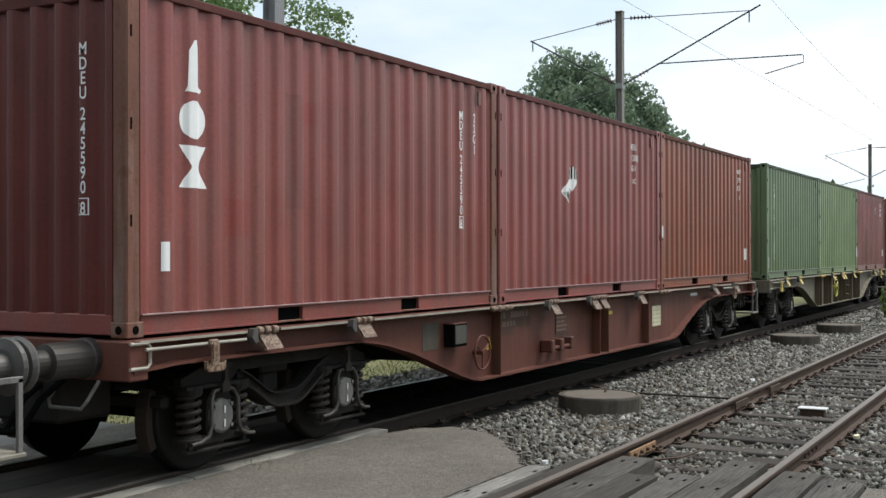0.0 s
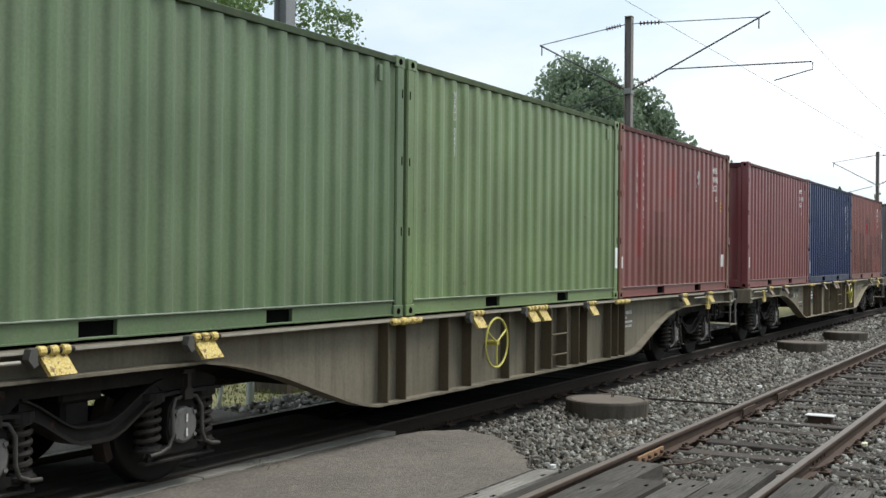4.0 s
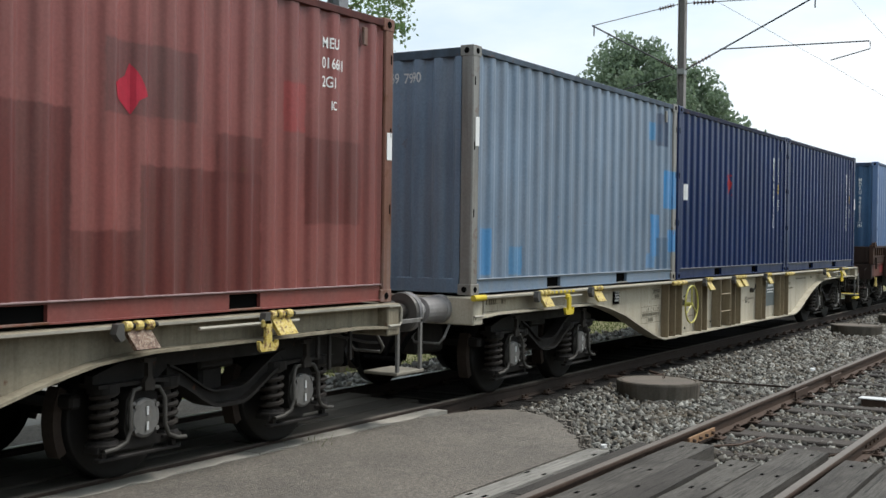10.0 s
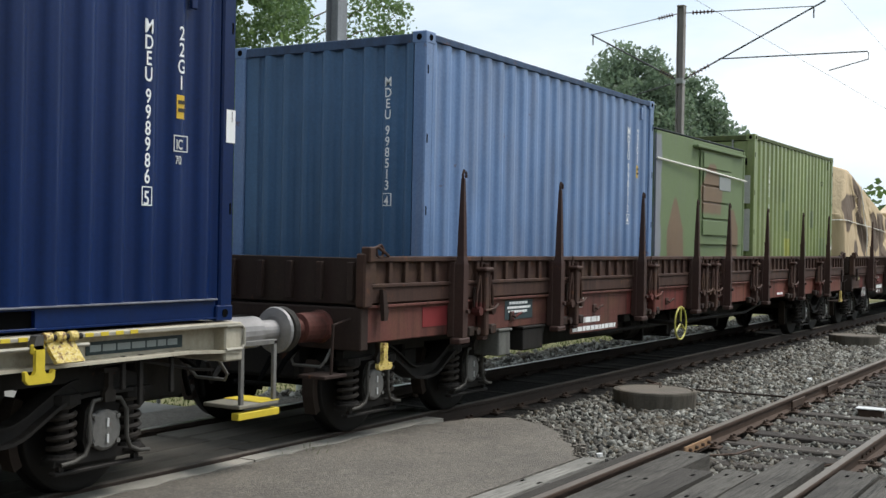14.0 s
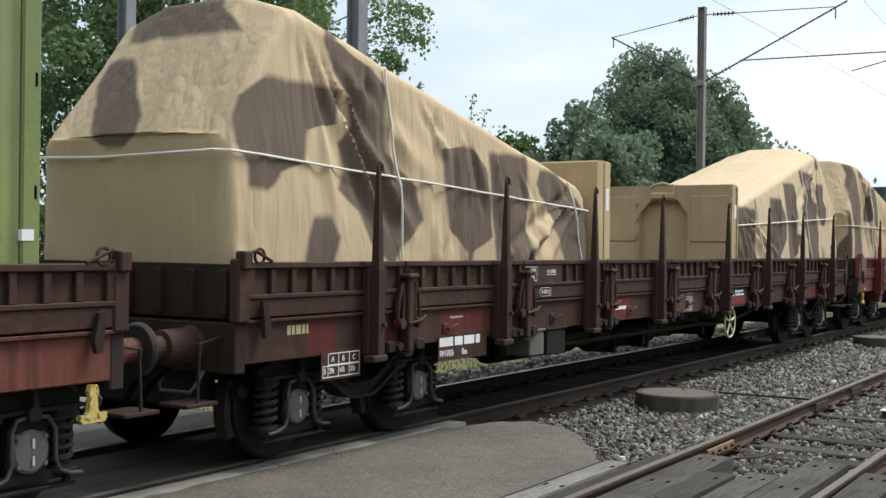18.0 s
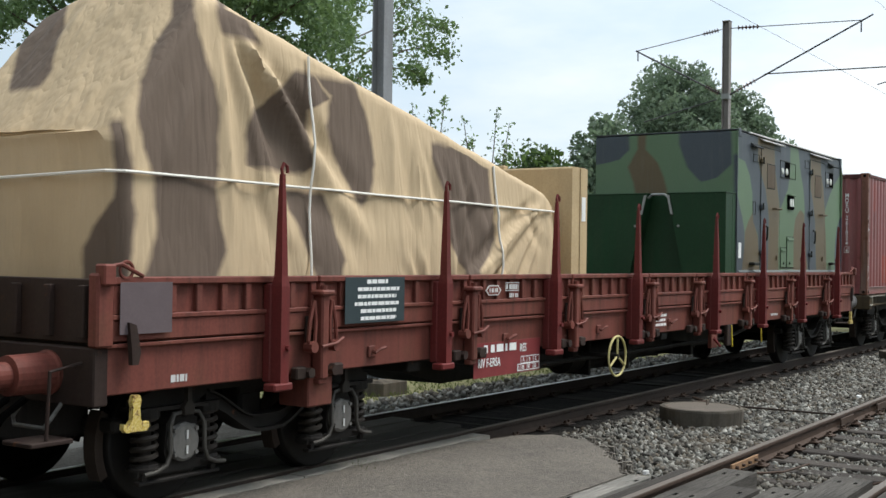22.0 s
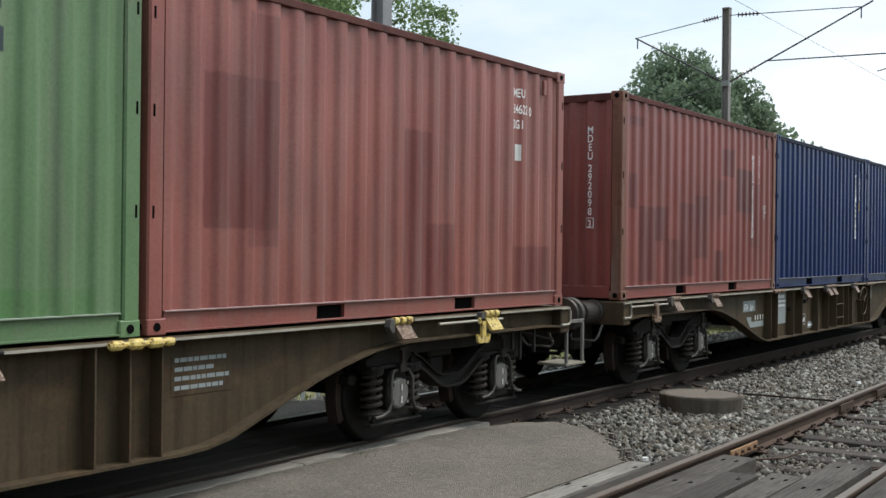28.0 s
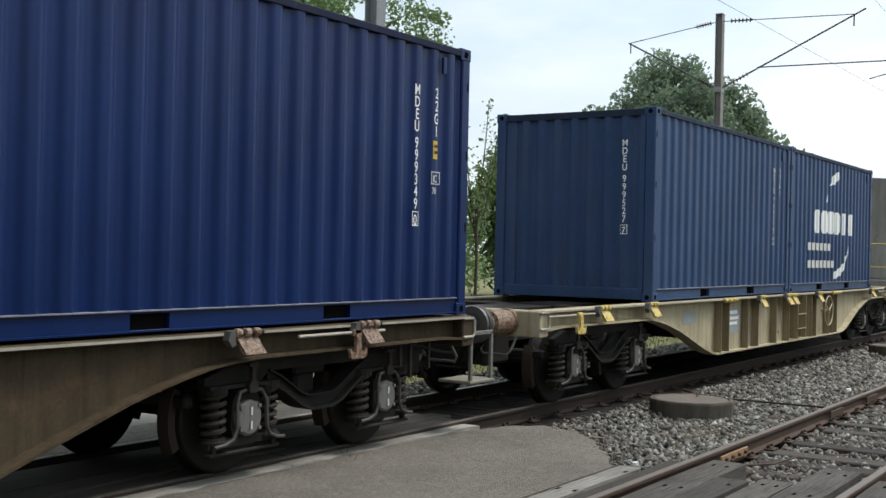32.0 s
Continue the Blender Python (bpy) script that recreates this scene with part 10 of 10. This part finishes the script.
SHELTER_ROOF = paint("dark_roof_paint", (0.035, 0.042, 0.045), grime=0.4, seed=61, rough=0.8, spec=0.08)


LAMP_PALE = plain("pale_lamp_lens", (0.62, 0.64, 0.60), 0.3, 0, 0.1, 20, 0)
SEAM = plain("dark_seam", (0.022, 0.024, 0.02), 0.7, 0, 0.2, 12, 0)


def panel_seam(parent, x0, x1, z0, z1, y, w=0.012, name="seam"):
    """A narrow dark gap round a flush door or hatch."""
    g = Geo().box(x0, x1, y - 0.004, y, z0, z0 + w).box(x0, x1, y - 0.004, y, z1 - w, z1).box(x0, x0 + w, y - 0.004, y, z0 + w, z1 - w).box(x1 - w, x1, y - 0.004, y, z0 + w, z1 - w)
    return part(name, g, SEAM, parent)


def shelter_fittings(t, mat, length, height, half):
    y = -half
    part("roof_edge", Geo().tube([(0.5, y - 0.02, height - 0.015), (length - 0.45, y - 0.02, height - 0.015)], 0.014, 6), WHITE_WORN, t, "pale roof edge strip")
    for x0, x1 in ((1.08, 2.2), (3.88, 5.1)):
        part("rain_gutter", Geo().prism([(y - 0.07, height - 0.10), (y, height - 0.06), (y, height - 0.05), (y - 0.075, height - 0.085)], "x", x0, x1), WHITE_WORN, t, "pale rain gutter over a door")
    for x, w in ((1.13, 0.97), (3.87, 0.98)):
        d = part("door", Geo().box(x, x + w, y - 0.010, y, 0.2, height - 0.18, 0.004), mat, t)
        panel_seam(d, x - 0.012, x + w + 0.012, 0.19, height - 0.17, y - 0.004)
        px = x + 0.29
        panel_seam(d, px, px + 0.41, 1.79, 2.2, y - 0.010, 0.014, "panel_frame")
        part("door_panel", Geo().box(px + 0.014, px + 0.396, y - 0.014, y - 0.009, 1.805, 2.186, 0.003), BROWN_PANEL, d, "sunken brown panel")
        for zz in (2.18, 1.44, 0.70):
            hg = part("hinge", Geo().box(x - 0.06, x + 0.13, y - 0.05, y - 0.008, zz, zz + 0.085, 0.014), mat, d)
            part("hinge_pin", Geo().rod((x - 0.02, y - 0.055, zz - 0.01), (x - 0.02, y - 0.055, zz + 0.095), 0.014, n=8), SEAM, hg)
        part("handle", Geo().tube([(x + 0.57, y - 0.01, 1.47), (x + 0.59, y - 0.07, 1.47), (x + 0.88, y - 0.07, 1.475), (x + 0.90, y - 0.01, 1.475)], 0.016, 8), BROWN_PANEL, d)
        part("bolt_lever", Geo().tube([(x + 0.20, y - 0.01, 1.18), (x + 0.22, y - 0.05, 1.15), (x + 0.21, y - 0.05, 1.0), (x + 0.23, y - 0.03, 0.94)], 0.016, 8), SEAM, d)
        part("bolt_lever", Geo().box(x + 0.78, x + 0.83, y - 0.03, y - 0.01, 0.62, 0.70, 0.008), BROWN_PANEL, d)
        wx = x + w
        wf = part("lamp_recess", Geo().box(wx + 0.0, wx + 0.53, y - 0.012, y, 2.02, 2.31, 0.004), mat, t)
        panel_seam(wf, wx, wx + 0.53, 2.02, 2.31, y - 0.012, 0.012)
        part("dark_opening", Geo().box(wx + 0.25, wx + 0.515, y - 0.016, y - 0.011, 2.035, 2.295), BLACK, wf)
        for lx, r in ((wx + 0.11, 0.055), (wx + 0.335, 0.062)):
            part("lamp_lens", Geo().lathe([(0, r), (0.012, r * 0.95), (0.02, r * 0.5), (0.022, 0.0)], (lx, y - 0.014, 2.13), (0, -1, 0), 16), LAMP_PALE, wf, "round pale lamp lens")
    panel_seam(t, 2.64, 3.0, 2.03, 2.30, y - 0.002, 0.008, "hatch_seam")
    sp = part("socket_panel", Geo().box(2.55, 2.86, y - 0.03, y, 1.50, 1.74, 0.006), BLACK, t)
    for x in (2.60, 2.72):
        part("socket_cover", Geo().box(x, x + 0.09, y - 0.038, y - 0.03, 1.55, 1.68, 0.004), LAMP_PALE, sp)
    part("socket_visor", Geo().box(2.53, 2.88, y - 0.06, y, 1.735, 1.755, 0.004), mat, sp)
    for x0, x1, z0, z1 in ((2.18, 2.47, 0.5, 0.83), (2.52, 2.90, 0.5, 1.02)):
        hc = part("hatch", Geo().box(x0, x1, y - 0.016, y, z0, z1, 0.004), mat, t)
        panel_seam(hc, x0 - 0.01, x1 + 0.01, z0 - 0.01, z1 + 0.01, y - 0.006)
        part("hatch_visor", Geo().box(x0 + 0.03, x1 - 0.03, y - 0.03, y - 0.012, z1 - 0.06, z1 - 0.03, 0.004), mat, hc)
        part("hatch_lock", Geo().rod((x0 + 0.13, y - 0.03, z0 + 0.07), (x0 + 0.13, y - 0.012, z0 + 0.07), 0.018, n=8), SEAM, hc)
    for x0, x1, z in ((0.62, 1.0, 2.40), (5.06, 5.48, 2.42)):
        part("vent_hood", Geo().prism([(y - 0.10, z), (y, z + 0.07), (y, z + 0.02), (y - 0.09, z - 0.012)], "x", x0, x1), SHELTER_ROOF, t)
    for x0, x1, z0, z1 in ((0.75, 1.05, 2.18, 2.30), (3.55, 3.82, 2.28, 2.42), (0.75, 0.88, 1.34, 1.55)):
        panel_seam(t, x0, x1, z0, z1, y - 0.002, 0.007, "plate_seam")
    part("data_plate", Geo().box(0.06, 0.18, y - 0.018, y - 0.012, 0.64, 0.88), WHITE, t)
    for x, z in ((0.60, 0.53), (5.15, 0.55)):
        part("step", Geo().box(x, x + 0.26, y - 0.09, y, z, z + 0.05, 0.012), SEAM, t)
    part("sill_strip", Geo().box(0.1, length - 0.1, y - 0.012, y, 0.42, 0.455, 0.004), PLATE_GREY, t, "pale lower edge strip")
    part("earth_cable", Geo().tube([(length - 0.12, y - 0.02, height - 0.12), (length - 0.06, y - 0.025, height - 0.3), (length - 0.05, y - 0.02, 0.4)], 0.016, 6), mat, t)
    for x in (0.02, length - 0.14):
        part("corner_casting", Geo().box(x, x + 0.12, y - 0.02, y + 0.1, height - 0.12, height + 0.01, 0.01), mat, t)


def shelter(u, label, mat, length, height, windows, half=1.2):
    t = thing("equipment_shelter", label, "shelter", "shelters")
    part("body", Geo().box(0, length, -half, half, 0.03, height - 0.03, 0.02), mat, t)
    part("roof", Geo().box(0.0, length, -half, half, height - 0.03, height, 0.012), SHELTER_ROOF, t, "dark weathered roof")
    for x in (0.0, length - 0.07):
        part("corner_strip", Geo().box(x, x + 0.07, -half - 0.010, -half + 0.01, 0.05, height - 0.04, 0.004), mat, t)
    part("skid", Geo().box(0.1, length - 0.1, -half + 0.1, half - 0.1, 0, 0.06), BLACK, t)
    y = -half
    if windows:
        shelter_fittings(t, mat, length, height, half)
    else:
        d = part("shutter_door", Geo().box(1.9, 4.05, y - 0.03, y, 0.6, height - 0.12, 0.008), mat, t)
        for k in range(5):
            z = 0.75 + 0.27 * k
            part("shutter_slat", Geo().box(1.98, 3.4, y - 0.055, y - 0.03, z, z + 0.24, 0.008), mat, d)
        part("grille", Geo().box(2.75, 3.35, y - 0.062, y - 0.054, 1.5, 1.72, 0.004), FOIL, d)
        part("drip_rail", Geo().box(1.6, 4.1, y - 0.09, y, height - 0.16, height - 0.12, 0.006), mat, t)
        pts = [(0.0, y - 0.02, 1.84), (0.6, y - 0.03, 1.82), (2.0, y - 0.07, 1.78), (4.2, y - 0.07, 1.72)]
        part("strap", Geo().tube(pts, 0.014, 6), STRAP, t, "white lashing strap")
    t.location = (0, 0, 1.24)
    return keep_moving(t, u)


shelter(86.62, "low camouflage green and brown shelter with shutters", WOODLAND_B, 4.3, 2.28, False, 1.12)
tarpaulin(99.1, "vehicle under a sand and brown camouflage tarpaulin", DESERT_A, False, 4)
sand_panel(105.54, "upright sand-coloured steel end panel behind the tarpaulin", False)
sand_panel(110.78, "sand-coloured steel housing front with two hatch doors", True, 2.85, 0.14)
tarpaulin(111.14, "vehicle under a pale camouflage tarpaulin facing rearwards", DESERT_B, True, 9, 6.63, 1.12, ((2.45, 2.1), (5.35, 5.05)), (1.25, 0.96))
tarpaulin(119.22, "vehicle under a desert camouflage tarpaulin with straps", DESERT_C, False, 13, 6.25, 0.9, ((1.99, 1.86), (4.95, 4.93)), (1.13, 1.11))
sand_panel(125.66, "sand-coloured steel end panel on the red wagon", False)
front_shelter(130.86)
shelter(131.08, "woodland camouflage equipment shelter with doors and small windows", WOODLAND, 6.0, 2.63, True)


def covered_wagon(u):
    """The next wagon: grey, with a rounded roof."""
    t = thing("hopper_wagon", "weathered grey covered hopper wagon with a rounded roof", "freight wagon")
    g = paint("grey_hopper_paint", (0.27, 0.26, 0.24), rust=0.3, grime=0.4, seed=41)
    o = [(-1.42, 1.3), (-1.42, 3.35), (-1.3, 3.62), (-1.0, 3.82), (-0.5, 3.93), (0, 3.96), (0.5, 3.93), (1.0, 3.82), (1.3, 3.62), (1.42, 3.35), (1.42, 1.3)]
    part("body", Geo().prism(o, "x", 0.9, 16.5), g, t)
    for k in range(14):
        part("rib", Geo().box(1.0 + 1.15 * k, 1.08 + 1.15 * k, -1.48, -1.42, 1.32, 3.4, 0.01), g, t)
    part("frame", Geo().box(0, 17.4, -1.3, 1.3, 0.95, 1.28, 0.02), g, t)
    for z in (1.6, 2.2):
        part("end_rail", Geo().tube([(0.1, -1.35, 1.28), (0.1, -1.35, z), (0.1, 1.35, z), (0.1, 1.35, 1.28)], 0.02, 8), YELLOW, t)
    for x in (2.1, 15.3):
        bogie(t, x)
    for x, s in ((0.0, -1), (17.4, 1)):
        for y in (-0.875, 0.875):
            buffer(t, x, s, y, BUFFER, BUFFER_GREY)
    return keep_moving(t, u)


covered_wagon(198.46)


# ---------------------------------------------------------------- movement
def run_at(t):
    """Distance travelled at t seconds, on a smooth curve through RUN."""
    n = len(RUN)

    def g(q):
        return 2 * RUN[0] - RUN[1] if q < 0 else 2 * RUN[-1] - RUN[-2] if q > n - 1 else RUN[q]
    t = t * 2
    k = min(int(t), n - 2)
    w = t - k
    a, b, c, e = g(k - 1), g(k), g(k + 1), g(k + 2)
    return b + 0.5 * w * (c - a + w * (2 * a - 5 * b + 4 * c - e + w * (3 * (b - c) + e - a)))


def motions():
    for ob, u in MOVING:
        y, z = ob.location.y, ob.location.z
        walk(ob, [(0.5 * k, pose(u - run_at(0.5 * k), y, z)) for k in range(65)])
    turn = [(0.1 * k, -math.degrees(run_at(0.1 * k) - RUN[0]) / 0.462) for k in range(321)]
    for ax, x in AXLES:
        ob_y, ob_z = 0, 0.462
        walk(ax, [(t, pose(x, ob_y, ob_z, 0, a, 0)) for t, a in turn])


motions()
